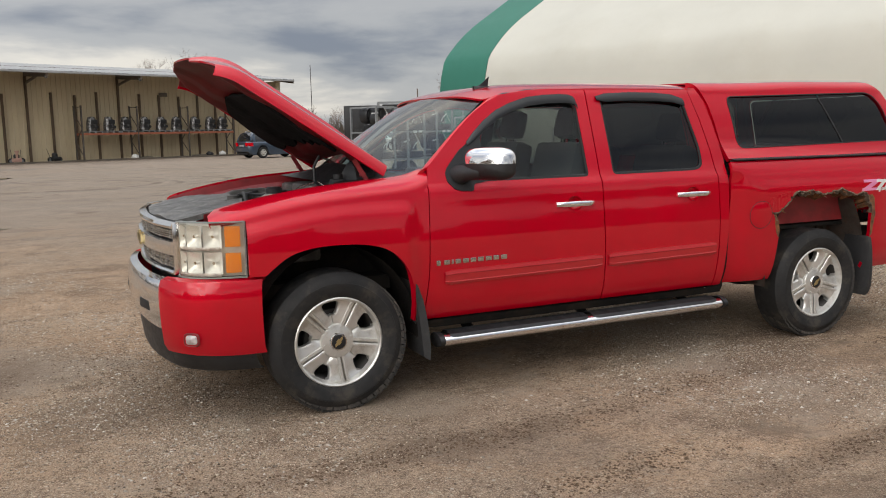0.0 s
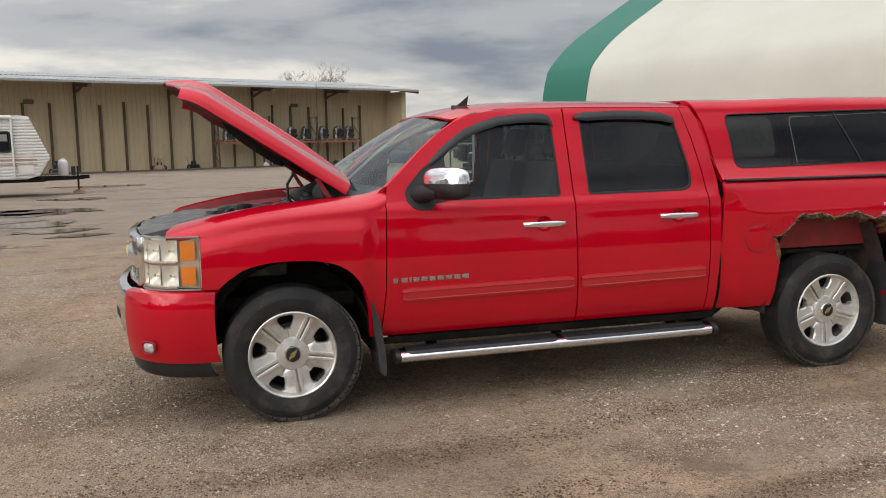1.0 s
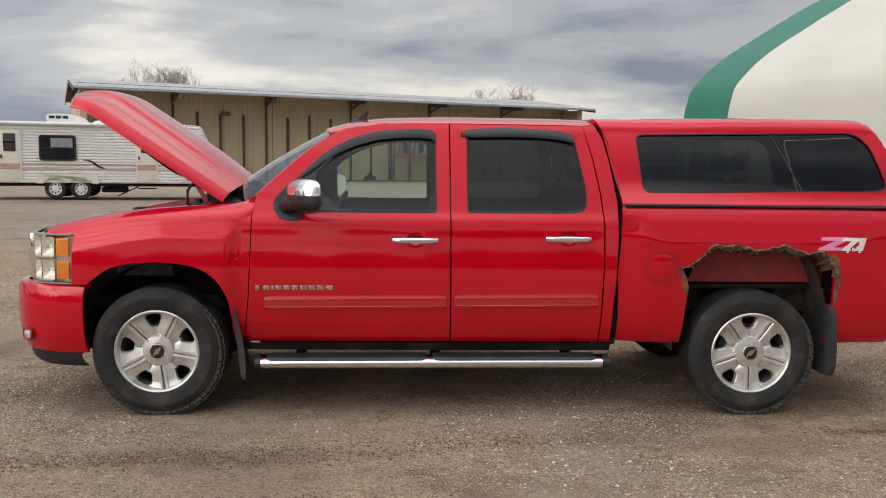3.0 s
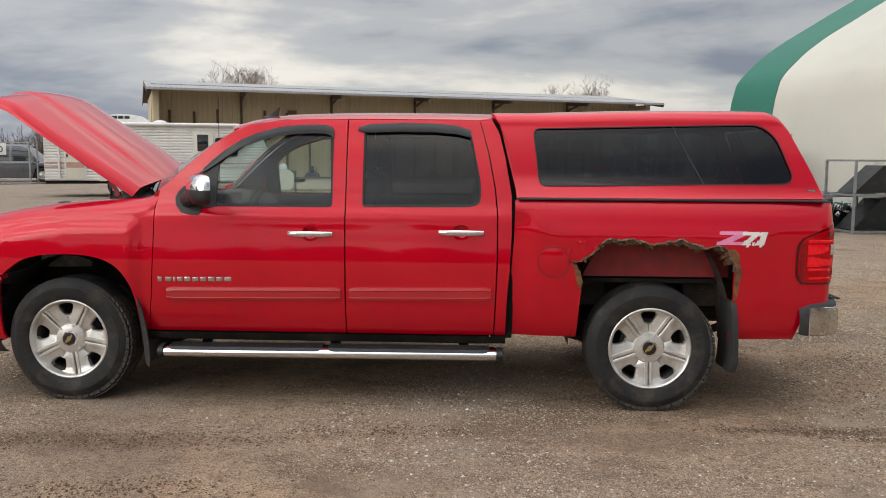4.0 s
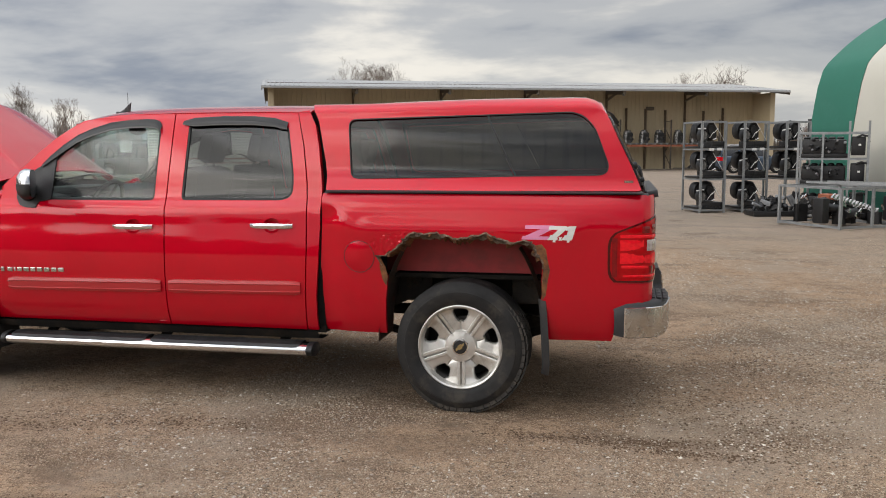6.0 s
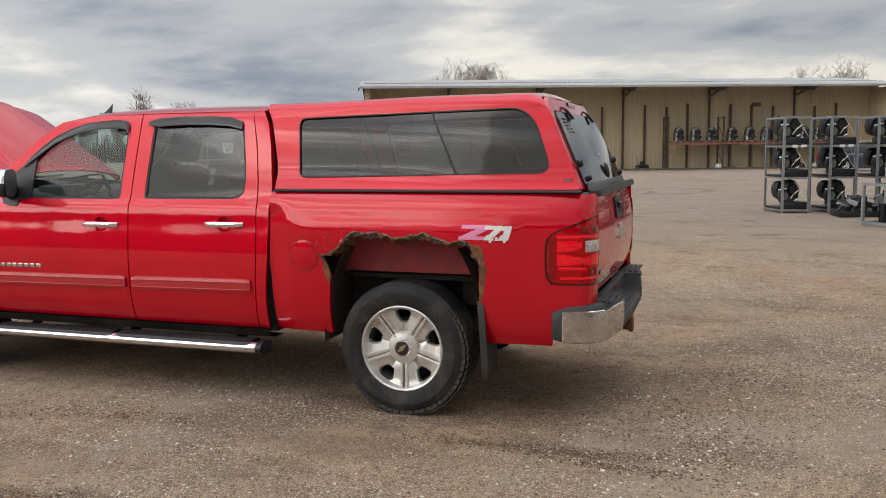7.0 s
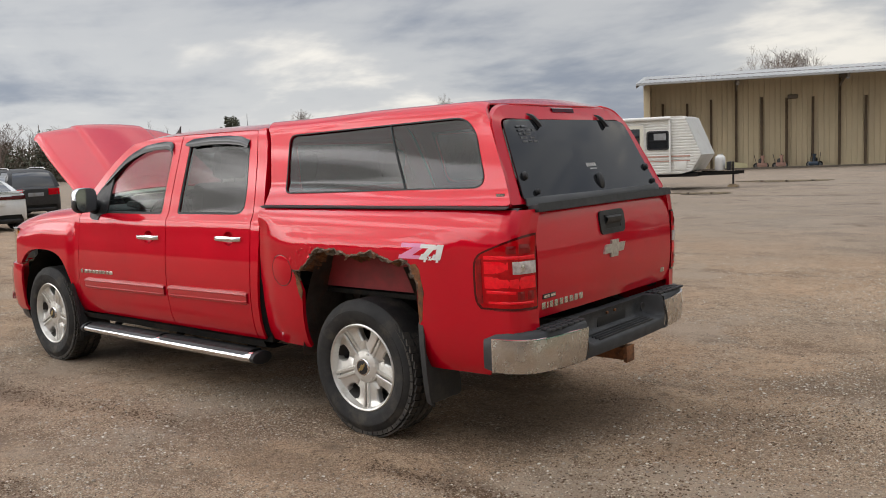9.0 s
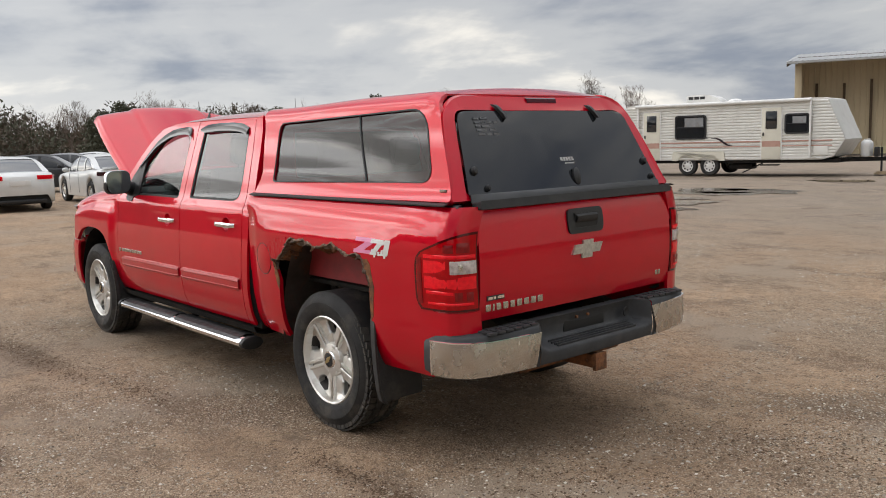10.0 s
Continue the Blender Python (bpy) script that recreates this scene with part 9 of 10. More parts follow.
def crate(at_m, w, d, h, seed, label):
    ob = stack_frame("shipping_crate", label, w, d, (0.04, h), at_m, 0.05, "ground crates")
    bm = B()
    bar(bm, (w * 0.5, 0, 0.04), (w * 0.5, 0, h), 0.045, 0.045)
    part("brace", bm, GALV, ob, smooth=False)
    rnd = random.Random(seed)
    tr = thing("trencher_attachment", "black trencher with bright metal digging teeth in a crate", "machine attachment", "crated trenchers", at=at_m @ Matrix.Translation((0.08, d * 0.5, 0.07)))
    bm = B()
    box(bm, 0.02, 0.20, -0.26, 0.02, 0.0, 0.50, 0.04)
    part("gearbox", bm, MACHINE, tr)
    bm = B()
    bar(bm, (0.3, -0.05, 0.36), (w - 0.25, -0.22, 0.10), 0.16, 0.22)
    part("boom", bm, MACHINE, tr)
    bm = B()
    box(bm, 0.36, 0.62, -0.05, 0.25, 0.42, 0.56, 0.02)
    part("guard", bm, ORANGE, tr, "rust-orange guard")
    for k in range(14):
        t = k / 13
        p = Vector((0.34, -0.16, 0.50)).lerp(Vector((w - 0.28, -0.34, 0.20)), t)
        bm = B()
        prism(bm, [(p.x - 0.03, p.z), (p.x + 0.035, p.z - 0.01), (p.x + 0.05, p.z + 0.085), (p.x + 0.02, p.z + 0.06)], p.y - 0.035, p.y + 0.01 + 0.03 * rnd.random())
        bmesh.ops.recalc_face_normals(bm, faces=bm.faces[:])
        part("tooth", bm, CHROME_OLD, tr, smooth=False)
    for k in range(10):
        bm = B()
        p = (rnd.uniform(0.3, w - 0.3), rnd.uniform(-0.35, 0.3), rnd.uniform(0.04, 0.16))
        box(bm, p[0] - 0.07, p[0] + 0.07, p[1] - 0.04, p[1] + 0.04, p[2] - 0.03, p[2] + 0.05, 0.01)
        part("chain_piece", bm, MACHINE if k % 3 else CHROME_OLD, tr)
    # more dark digging gear heaped in the crate, with bright tines
    for k in range(16):
        x, y = rnd.uniform(0.25, w - 0.25), rnd.uniform(-d * 0.40, d * 0.40)
        hh = rnd.uniform(0.16, 0.46)
        bm = B()
        if k % 2:
            rod(bm, (x - 0.16, y, hh), (x + 0.16, y + rnd.uniform(-0.12, 0.12), hh - rnd.uniform(-0.10, 0.14)), rnd.uniform(0.05, 0.10), n=12)
        else:
            box(bm, -0.10, 0.10, -0.06, 0.06, 0.0, hh * 0.75, 0.02, Matrix.Translation((x, y, 0.0)) @ Matrix.Rotation(rnd.uniform(0, 3), 4, "Z"))
        dg = part("digging_gear", bm, MACHINE, tr)
        for j in range(3):
            bm = B()
            p = Vector((x + rnd.uniform(-0.15, 0.15), y - 0.10, hh + rnd.uniform(-0.03, 0.06)))
            prism(bm, [(p.x - 0.02, p.z), (p.x + 0.025, p.z - 0.02), (p.x + rnd.uniform(-0.04, 0.06), p.z + 0.07)], p.y - 0.02, p.y + 0.02)
            bmesh.ops.recalc_face_normals(bm, faces=bm.faces[:])
            part("tine", bm, CHROME_OLD, dg, smooth=False)
    return ob


crate(Matrix.Translation((8.62, 11.47, 0)) @ Matrix.Rotation(radians(31), 4, "Z"), 1.55, 1.65, 0.78, 3, "grey steel crate with a trencher on gravel")
crate(Matrix.Translation((10.05, 12.45, 0)) @ Matrix.Rotation(radians(25), 4, "Z"), 1.5, 1.5, 0.76, 8, "grey steel crate with a trencher against the fabric wall")
loose = thing("loose_frame", "loose grey steel frame lying over the crates", "steel frame")
for p, q in (((8.35, 13.3, 0.84), (9.9, 12.55, 0.80)), ((9.9, 12.55, 0.80), (10.9, 13.6, 0.81)), ((8.9, 13.9, 0.83), (10.3, 13.2, 0.81))):
    bm = B()
    bar(bm, p, q, 0.04, 0.04)
    part("rail", bm, GALV, loose, smooth=False)
fr = stack_frame("storage_rack", "tall grey steel frame with a black blade inside", 1.7, 1.0, (0.04, 0.80, 1.52), Matrix.Translation((10.33, 11.95, 0)) @ Matrix.Rotation(radians(12), 4, "Z"), group="stacking racks")
for z0, z1 in ((0.07, 0.72), (0.85, 1.42)):
    blade = thing("blade_attachment", "black angled blade attachment standing in a frame", "machine attachment", at=Matrix.Translation((10.33, 11.95, z0)) @ Matrix.Rotation(radians(12), 4, "Z"))
    bm = B()
    prism(bm, [(0.10, 0.0), (1.6, 0.0), (1.6, z1 - z0), (0.75, z1 - z0)], 0.15, 0.75)
    bmesh.ops.recalc_face_normals(bm, faces=bm.faces[:])
    part("blade", bm, MACHINE, blade, smooth=False)

# ---- pallet rack with wrapped engines along the shed wall ----
rack = thing("pallet_rack", "long pallet rack with orange beams along the shed wall", "pallet rack", at=SHED)
ups = [(20.58, 21.18), (24.38, 24.98), (28.18, 28.78), (31.88, 32.48)]
for a, c in ups:
    for u in (a,):
        for v in (1.75, 2.75):
            bm = B()
            box(bm, u - 0.045, u + 0.045, v - 0.045, v + 0.045, 0, 3.55)
            part("upright", bm, RACKPOST, rack, smooth=False)
        bm = B()
        bar(bm, (u, 1.75, 0.3), (u, 2.75, 1.2), 0.04, 0.04)
        bar(bm, (u, 2.75, 1.2), (u, 1.75, 2.1), 0.04, 0.04)
        bar(bm, (u, 1.75, 2.1), (u, 2.75, 3.0), 0.04, 0.04)
        bar(bm, (u, 1.75, 3.45), (u, 2.75, 3.45), 0.04, 0.04)
        part("side_brace", bm, RACKPOST, rack, smooth=False)
for i in range(3):
    for v in (1.72, 2.78):
        bm = B()
        box(bm, ups[i][0] + 0.05, ups[i + 1][0] - 0.05, v - 0.03, v + 0.03, 1.66, 1.80)
        part("beam", bm, ORANGE, rack, "rust-orange load beam", smooth=False)
eng_u = [21.45, 22.6, 23.75, 25.12, 26.35, 27.5, 28.95, 30.21, 31.2, 32.6]
first_engine = None
for k, u in enumerate(eng_u[:9]):
    m = SHED @ Matrix.Translation((u, 2.25, 1.80)) @ Matrix.Rotation(radians(7 * math.sin(k * 2.3)), 4, "Z")
    if first_engine is None:
        e = thing("wrapped_engine", "dark engine in clear plastic wrap on the rack", "engine", "racked engines", at=m)
        bm = B()
        prism(bm, [(-0.48, 0.0), (-0.38, 0.0), (-0.38, 0.085), (-0.06, 0.085), (-0.06, 0.0), (0.06, 0.0), (0.06, 0.085), (0.38, 0.085), (0.38, 0.0), (0.48, 0.0), (0.48, 0.125), (-0.48, 0.125)], -0.55, 0.55)
        bmesh.ops.recalc_face_normals(bm, faces=bm.faces[:])
        part("pallet", bm, GALV, e, "pale pallet base", smooth=False)
        bm = B()
        lathe(bm, [(0.0, 0.13), (0.36, 0.13), (0.40, 0.32), (0.36, 0.62), (0.33, 0.86), (0.24, 1.02), (0.0, 1.06)], 20, Matrix.Diagonal((0.92, 0.9, 1, 1)))
        bmesh.ops.subdivide_edges(bm, edges=bm.edges[:], cuts=1, use_grid_fill=True)
        for v in bm.verts:
            v.co += v.co.normalized() * (0.09 * noise.noise(v.co * 4) + 0.04 * noise.noise(v.co * 11))
        part("engine_block", bm, WRAP, e, "plastic-wrapped engine block")
        bm = B()
        box(bm, -0.22, 0.22, -0.44, -0.36, 0.55, 0.85, 0.05)
        rod(bm, (-0.15, -0.40, 0.42), (-0.15, -0.46, 0.42), 0.13, n=14)
        rod(bm, (0.17, -0.40, 0.38), (0.17, -0.46, 0.38), 0.09, n=14)
        part("pulley_side", bm, MACHINE, e)
        first_engine = e
    else:
        copy_thing(first_engine, m)
for u, w in ((24.9, 1.2), (25.2, 0.9), (29.3, 1.4)):
    bm = B()
    box(bm, -w / 2, w / 2, -0.25, 0.25, 0.0, 0.10, 0.01)
    box(bm, -w / 2 + 0.1, w / 2 - 0.2, -0.2, 0.2, 0.10, 0.16, 0.01)
    tagged(link("timber_stack", bm, SOFFIT), "low stack of dark timber under the rack", "timber", "timber stacks").matrix_world = SHED @ Matrix.Translation((u, 2.2, 0))
for u, dx in ((24.2, 0.0), (29.9, 0.3), (31.0, 0.0)):
    bm = B()
    bmesh.ops.create_icosphere(bm, subdivisions=2, radius=0.26)
    for v in bm.verts:
        v.co += v.co.normalized() * 0.10 * noise.noise(v.co * 6 + Vector((u, 0, 0)))
        v.co.z = max(0.0, v.co.z * 0.8 + 0.16)
    tagged(link("debris_bag", bm, WHITE if dx == 0 else MACHINE), "crumpled bag of scrap on the ground", "bag", "bags by the wall").matrix_world = SHED @ Matrix.Translation((u, 2.0, 0))


def small_machine(u, kind, paint):
    """A walk-behind machine by the wall: deck, engine, wheels and handles."""
    ob = thing("walk_behind_machine", "small walk-behind yard machine parked by the shed wall", "yard machine", "yard machines", at=SHED @ Matrix.Translation((u, 2.75, 0)) @ Matrix.Rotation(radians(20 * math.sin(u)), 4, "Z"))
    bm = B()
    box(bm, -0.28, 0.28, -0.30, 0.22, 0.10, 0.34, 0.05)
    part("deck", bm, paint, ob)
    bm = B()
    lathe(bm, [(0.0, 0.34), (0.17, 0.34), (0.18, 0.50), (0.12, 0.58), (0.0, 0.60)], 14)
    part("engine", bm, MACHINE, ob)
    for x in (-0.32, 0.32):
        plain_wheel(ob, x * 0.98, 0.0, 0.17, 0.09, GREYPAINT)
        bm = B()
        tube(bm, [(x * 0.8, 0.12, 0.35), (x * 0.85, 0.40, 0.80), (x * 0.8, 0.50, 0.86)], 0.016, 6)
        part("handlebar", bm, BLACK, ob)
    if kind:
        bm = B()
        lathe(bm, [(0.07, 0.34), (0.08, 0.62), (0.14, 0.80), (0.0, 0.78)], 10, Matrix.Translation((0.02, -0.2, 0)))
        part("chute", bm, paint, ob)
    return ob


for u, k, c in ((7.36, 1, STRIPE), (8.47, 1, STRIPE), (10.46, 1, CARBLUE), (16.79, 1, STRIPE), (19.13, 0, MACHINE)):
    small_machine(u, k, c)
bm = B()
box(bm, -0.95, 0.95, -0.35, 0.35, 0.0, 0.22, 0.04)
prism(bm, [(-1.0, 0.22), (0.95, 0.20), (0.90, 0.36), (-0.55, 0.52), (-0.95, 0.46)], -0.38, 0.38)
bmesh.ops.recalc_face_normals(bm, faces=bm.faces[:])
tagged(link("covered_boat", bm, TARP), "pale yellow tarpaulin over a low stack by the shed", "tarpaulin").matrix_world = SHED @ Matrix.Translation((5.6, 2.6, 0))

# rack with a lettered board in front of the van
board = stack_frame("storage_rack", "tall steel rack with a white lettered board", 3.4, 1.0, (0.1, 1.05, 2.1), Matrix.Translation((-24.5, 37.6, 0)) @ Matrix.Rotation(radians(6), 4, "Z"), 0.07, "stacking racks")
bm = B()
box(bm, 1.55, 2.25, -0.07, -0.05, 1.45, 2.05, 0.01)
bd = part("sign_board", bm, WHITE, board, "white board with a black letter")
txt = bpy.data.curves.new("letter", "FONT")
txt.body = "D"
txt.size = 0.52
txt.extrude = 0.004
txt.materials.append(SEAL)
tmp = new("letter_tmp", txt)
me = bpy.data.meshes.new_from_object(tmp.evaluated_get(bpy.context.evaluated_depsgraph_get()))
bpy.data.objects.remove(tmp)
lt = new("letter", me)
lt.parent = bd
lt.matrix_basis = Matrix.Translation((1.72, -0.077, 1.57)) @ Matrix.Rotation(radians(90), 4, "X")
# white frame and black panels beyond the hood, towards the fabric building
far_fr = stack_frame("storage_rack", "pale steel frame holding black panels", 3.6, 1.2, (0.1, 1.6, 3.1), Matrix.Translation((15.2, 38.5, 0)) @ Matrix.Rotation(radians(-18), 4, "Z"), 0.09, "stacking racks")
bm = B()
box(bm, -1.9, -0.1, 0.2, 0.9, 0.9, 2.95, 0.03)
part("black_panel", bm, MACHINE, far_fr, "black boxed load")
bm = B()
box(bm, 0.2, 3.4, 0.3, 0.9, 1.7, 3.0, 0.03)
part("black_panel", bm, MACHINE, far_fr)


# ---- trees and far woods ----
def limb(bm, p, q, r0, r1):
    d = (q - p)
    if d.length < 1e-4:
        return
    s = d.orthogonal().normalized()
    t = d.normalized().cross(s)
    a = [bm.verts.new(p + (s * math.cos(k * 2.094) + t * math.sin(k * 2.094)) * r0) for k in range(3)]
    c = [bm.verts.new(q + (s * math.cos(k * 2.094) + t * math.sin(k * 2.094)) * r1) for k in range(3)]
    for k in range(3):
        bm.faces.new((a[k], a[(k + 1) % 3], c[(k + 1) % 3], c[k]))


def branch(bm, rnd, p, d, length, r, depth, spread=0.55, thin=0.62):
    bend = Vector((rnd.uniform(-1, 1), rnd.uniform(-1, 1), rnd.uniform(-0.2, 0.6))) * 0.16
    mid = p + d * length * 0.5
    d2 = (d + bend).normalized()
    q = mid + d2 * length * 0.5
    limb(bm, p, mid, r, r * 0.82)
    limb(bm, mid, q, r * 0.82, r * 0.62)
    if depth == 0:
        return
    for k in range(rnd.choice((2, 3, 3, 4))):
        ax = Vector((rnd.uniform(-1, 1), rnd.uniform(-1, 1), rnd.uniform(-0.3, 0.9))).normalized()
        nd = (d2 * (1 - spread) + ax * spread + Vector((0, 0, 0.12))).normalized()
        start = q if k < 2 else mid.lerp(q, rnd.random())
        branch(bm, rnd, start, nd, length * rnd.uniform(0.58, 0.82), max(0.011, r * thin * rnd.uniform(0.75, 1.0)), depth - 1, spread, thin)


def bare_tree(x, y, h, seed, depth=5):
    rnd = random.Random(seed)
    ob = thing("bare_tree", "leafless winter tree with a fine twig crown", "tree", "bare trees", at=Matrix.Translation((x, y, 0)))
    bm = B()
    r = h * 0.018
    pts = [Vector((0, 0, 0))]
    for k in range(3):
        pts.append(pts[-1] + Vector((rnd.uniform(-0.05, 0.05) * h, rnd.uniform(-0.05, 0.05) * h, h * 0.12)))
    tube(bm, pts, [r * 1.4, r * 1.1, r, r * 0.9], 8)
    part("trunk", bm, BARK, ob)
    bm = B()
    for k in range(4):
        d = Vector((rnd.uniform(-0.7, 0.7), rnd.uniform(-0.7, 0.7), 1)).normalized()
        branch(bm, rnd, pts[-1] - Vector((0, 0, 0.06 * h * k * 0.6)), d, h * rnd.uniform(0.19, 0.25), r * 0.62, depth)
    part("crown", bm, TWIG, ob, "bare twigs")
    return ob


def conifer(x, y, h, seed, lean=0.0, wide=0.27):
    rnd = random.Random(seed)
    ob = thing("conifer", "dark green conifer with an uneven crown", "tree", "conifers", at=Matrix.Translation((x, y, 0)))
    bm = B()
    rod(bm, (0, 0, 0), (lean, 0, h * 0.97), h * 0.022, h * 0.004, n=7)
    part("trunk", bm, BARK, ob)
    bm = B()
    if wide < 0.3:
        needles(bm, rnd, Vector((0, 0, 0)), h, lean, wide=wide)
    else:
        tufts(bm, rnd, h, wide)
    part("crown", bm, NEEDLE, ob, "dark needles", smooth=False)
    return ob


def needles(bm, rnd, base, h, lean=0.0, tiers=15, per=13, wide=0.27):
    for k in range(tiers):
        t = 0.12 + 0.86 * k / tiers
        rad = h * wide * (1 - t) ** 0.8 * rnd.uniform(0.7, 1.15)
        for j in range(per):
            a = rnd.uniform(0, 6.283)
            rr = rad * rnd.uniform(0.6, 1.05)
            z = h * (t + rnd.uniform(-0.02, 0.03))
            root = base + Vector((lean * t, 0, z))
            tip = root + Vector((rr * math.cos(a), rr * math.sin(a), -rr * rnd.uniform(0.05, 0.42)))
            s = (tip - root).cross(Vector((0, 0, 1))).normalized() * rr * 0.22
            for c in range(3):
                u0 = rnd.uniform(0.15, 0.55)
                m = root.lerp(tip, u0)
                off = Vector((rnd.uniform(-1, 1), rnd.uniform(-1, 1), rnd.uniform(-0.7, 0.9))) * rr * 0.16
                bm.faces.new([bm.verts.new(v) for v in (m + s * rnd.uniform(0.5, 1.2), m - s * rnd.uniform(0.5, 1.2), tip.lerp(root, rnd.uniform(-0.08, 0.3)) + off)])


def tufts(bm, rnd, h, wide):
    """A broad pine crown: overlapping lobes filled with small needle tufts."""
    for k in range(22):
        t = 0.10 + 0.88 * k / 22
        a = rnd.uniform(0, 6.283)
        off = h * wide * 0.62 * (1 - t) ** 0.5 * rnd.uniform(0.2, 1.0)
        c = Vector((off * math.cos(a), off * math.sin(a), h * t))
        rad = h * wide * (0.26 + 0.30 * (1 - t))
        for j in range(70):
            d = Vector((rnd.gauss(0, 1), rnd.gauss(0, 1), rnd.gauss(0, 0.6))).normalized() * rad * rnd.uniform(0.45, 1.0)
            p = c + Vector((d.x, d.y, max(d.z, -0.06 * h)))
            e = Vector((rnd.uniform(-1, 1), rnd.uniform(-1, 1), rnd.uniform(-0.5, 1))).normalized() * h * 0.05
            g = e.orthogonal().normalized() * h * 0.022
            bm.faces.new([bm.verts.new(v) for v in (p - g, p + g, p + e)])


def polar(az, dist):
    """A place at a bearing (degrees from +y towards +x) as seen from the yard's middle."""
    return 3.5 + dist * math.sin(radians(az)), -5.0 + dist * math.cos(radians(az))


for az, dist, h, seed in ((-16.9, 128, 15.0, 3), (-15.2, 131, 15.2, 4), (4.8, 135, 13.4, 6), (7.4, 133, 13.8, 7), (24.5, 95, 8.6, 8), (-37.6, 130, 10.8, 10), (-35.6, 150, 11.0, 17), (-47.4, 140, 9.9, 12), (-65.5, 110, 8.6, 13), (-71.2, 105, 7.6, 14), (-59.5, 120, 8.6, 16)):
    bare_tree(*polar(az, dist), h * 1.0, seed, 5)
for az, dist, h, seed in ((-63.2, 110, 7.4, 22), (-61.1, 112, 7.4, 23), (-58.3, 110, 6.4, 24), (21.6, 110, 6.0, 26), (18.5, 115, 4.9, 27)):
    conifer(*polar(az, dist), h, seed)

for az, dist, h, seed in ((-67.9, 98, 6.6, 31), (-67.1, 100, 6.2, 32), (-68.8, 96, 5.6, 33), (-69.7, 99, 5.0, 34), (-66.6, 97, 5.4, 35), (-58.4, 115, 6.4, 36), (-51.6, 112, 7.6, 37)):
    conifer(*polar(az, dist), h, seed, wide=0.42)

# woods along the horizon
rnd = random.Random(99)
bm = B()
bmn = B()
bmb = B()
for k in range(620):
    az = rnd.uniform(-100, 45)
    dist = rnd.uniform(140, 210)
    x, y = polar(az, dist)
    h = rnd.uniform(4.5, 7.5) * dist / 160 * (1.4 if az < -60 else 1.25 if az < -34 else 0.95)
    rr = random.Random(k)
    base = Vector((x, y, 0))
    top = base + Vector((rr.uniform(-0.6, 0.6), rr.uniform(-0.6, 0.6), h * 0.5))
    limb(bm, base, top, 0.12, 0.07)
    for j in range(rr.randint(5, 8)):
        d = Vector((rr.uniform(-0.5, 0.5), rr.uniform(-0.5, 0.5), 1)).normalized()
        branch(bm, rr, base.lerp(top, rr.uniform(0.5, 1.0)), d, h * rr.uniform(0.14, 0.25), 0.07, 2, 0.45)
    if rnd.random() < (0.75 if az < -60 else 0.10):
        needles(bmn, rr, base + Vector((rr.uniform(-3, 3), rr.uniform(-3, 3), 0)), h * rr.uniform(0.6, 0.95), 0, 9, 8)
# undergrowth
for k in range(6500):
    az = rnd.uniform(-100, 48)
    dist = rnd.uniform(135, 215)
    x, y = polar(az, dist)
    h = rnd.uniform(1.4, 4.4) * (1.25 if az < -50 else 0.95)
    for j in range(5):
        a = rnd.uniform(0, 6.28)
        w = rnd.uniform(0.12, 0.5)
        c = Vector((x + rnd.uniform(-1.5, 1.5), y + rnd.uniform(-1.5, 1.5), 0))
        s = Vector((math.cos(a), math.sin(a), 0)) * w
        bmb.faces.new([bmb.verts.new(v) for v in (c - s, c + s, c + s * rnd.uniform(-0.8, 0.8) + Vector((0, 0, h * rnd.uniform(0.6, 1.1))))])
for k in range(2400):   # close-grown mixed wood behind the parked cars
    az = rnd.uniform(-104, -57)
    dist = rnd.uniform(118, 150)
    x, y = polar(az, dist)
    h = rnd.uniform(2.5, 6.6) * (1.0 + 0.25 * math.sin(az * 0.9))
    dst = bmn if rnd.random() < 0.42 else bmb
    for j in range(22):
        c = Vector((x + rnd.uniform(-1.3, 1.3), y + rnd.uniform(-1.3, 1.3), h * rnd.uniform(0.05, 1.0)))
        e = Vector((rnd.uniform(-1, 1), rnd.uniform(-1, 1), rnd.uniform(0.2, 1.2))).normalized() * rnd.uniform(0.3, 0.7)
        g = e.orthogonal().normalized() * rnd.uniform(0.08, 0.2)
        dst.faces.new([dst.verts.new(v) for v in (c - g, c + g, c + e)])
for k in range(3200):   # tree line out of view all round, there for the reflections
    az = rnd.uniform(56, 262)
    # nearer belt below 135 degrees is made up, to darken the tailgate's reflection
    dist = rnd.uniform(85, 130) * (0.55 if az < 135 else 1.0)
    x, y = polar(az, dist)
    h = rnd.uniform(7.2, 8.6) * (1.0 + 0.30 * math.sin(az * 0.21) * math.sin(az * 0.067) + 0.14 * math.sin(az * 0.83))
    for j in range(4):
        a = rnd.uniform(0, 6.28)
        w = rnd.uniform(1.2, 2.6)
        c = Vector((x + rnd.uniform(-2, 2), y + rnd.uniform(-2, 2), 0))
        s = Vector((math.cos(a), math.sin(a), 0)) * w
        up = Vector((0, 0, h * rnd.uniform(0.75, 1.03)))
        bmb.faces.new([bmb.verts.new(v) for v in (c - s, c + s, c + s * rnd.uniform(0.1, 0.9) + up, c - s * rnd.uniform(0.1, 0.9) + up * rnd.uniform(0.8, 1.0))])
tagged(link("far_woods", bm, TWIG, smooth=False), "distant line of bare winter woods", "woods", kind="stuff")
tagged(link("far_conifers", bmn, NEEDLE, smooth=False), "dark conifers among the distant woods", "woods", kind="stuff")
tagged(link("far_brush", bmb, BRUSH, smooth=False), "brown winter brush below distant woods, with an unseen belt added round", "brush", kind="stuff")

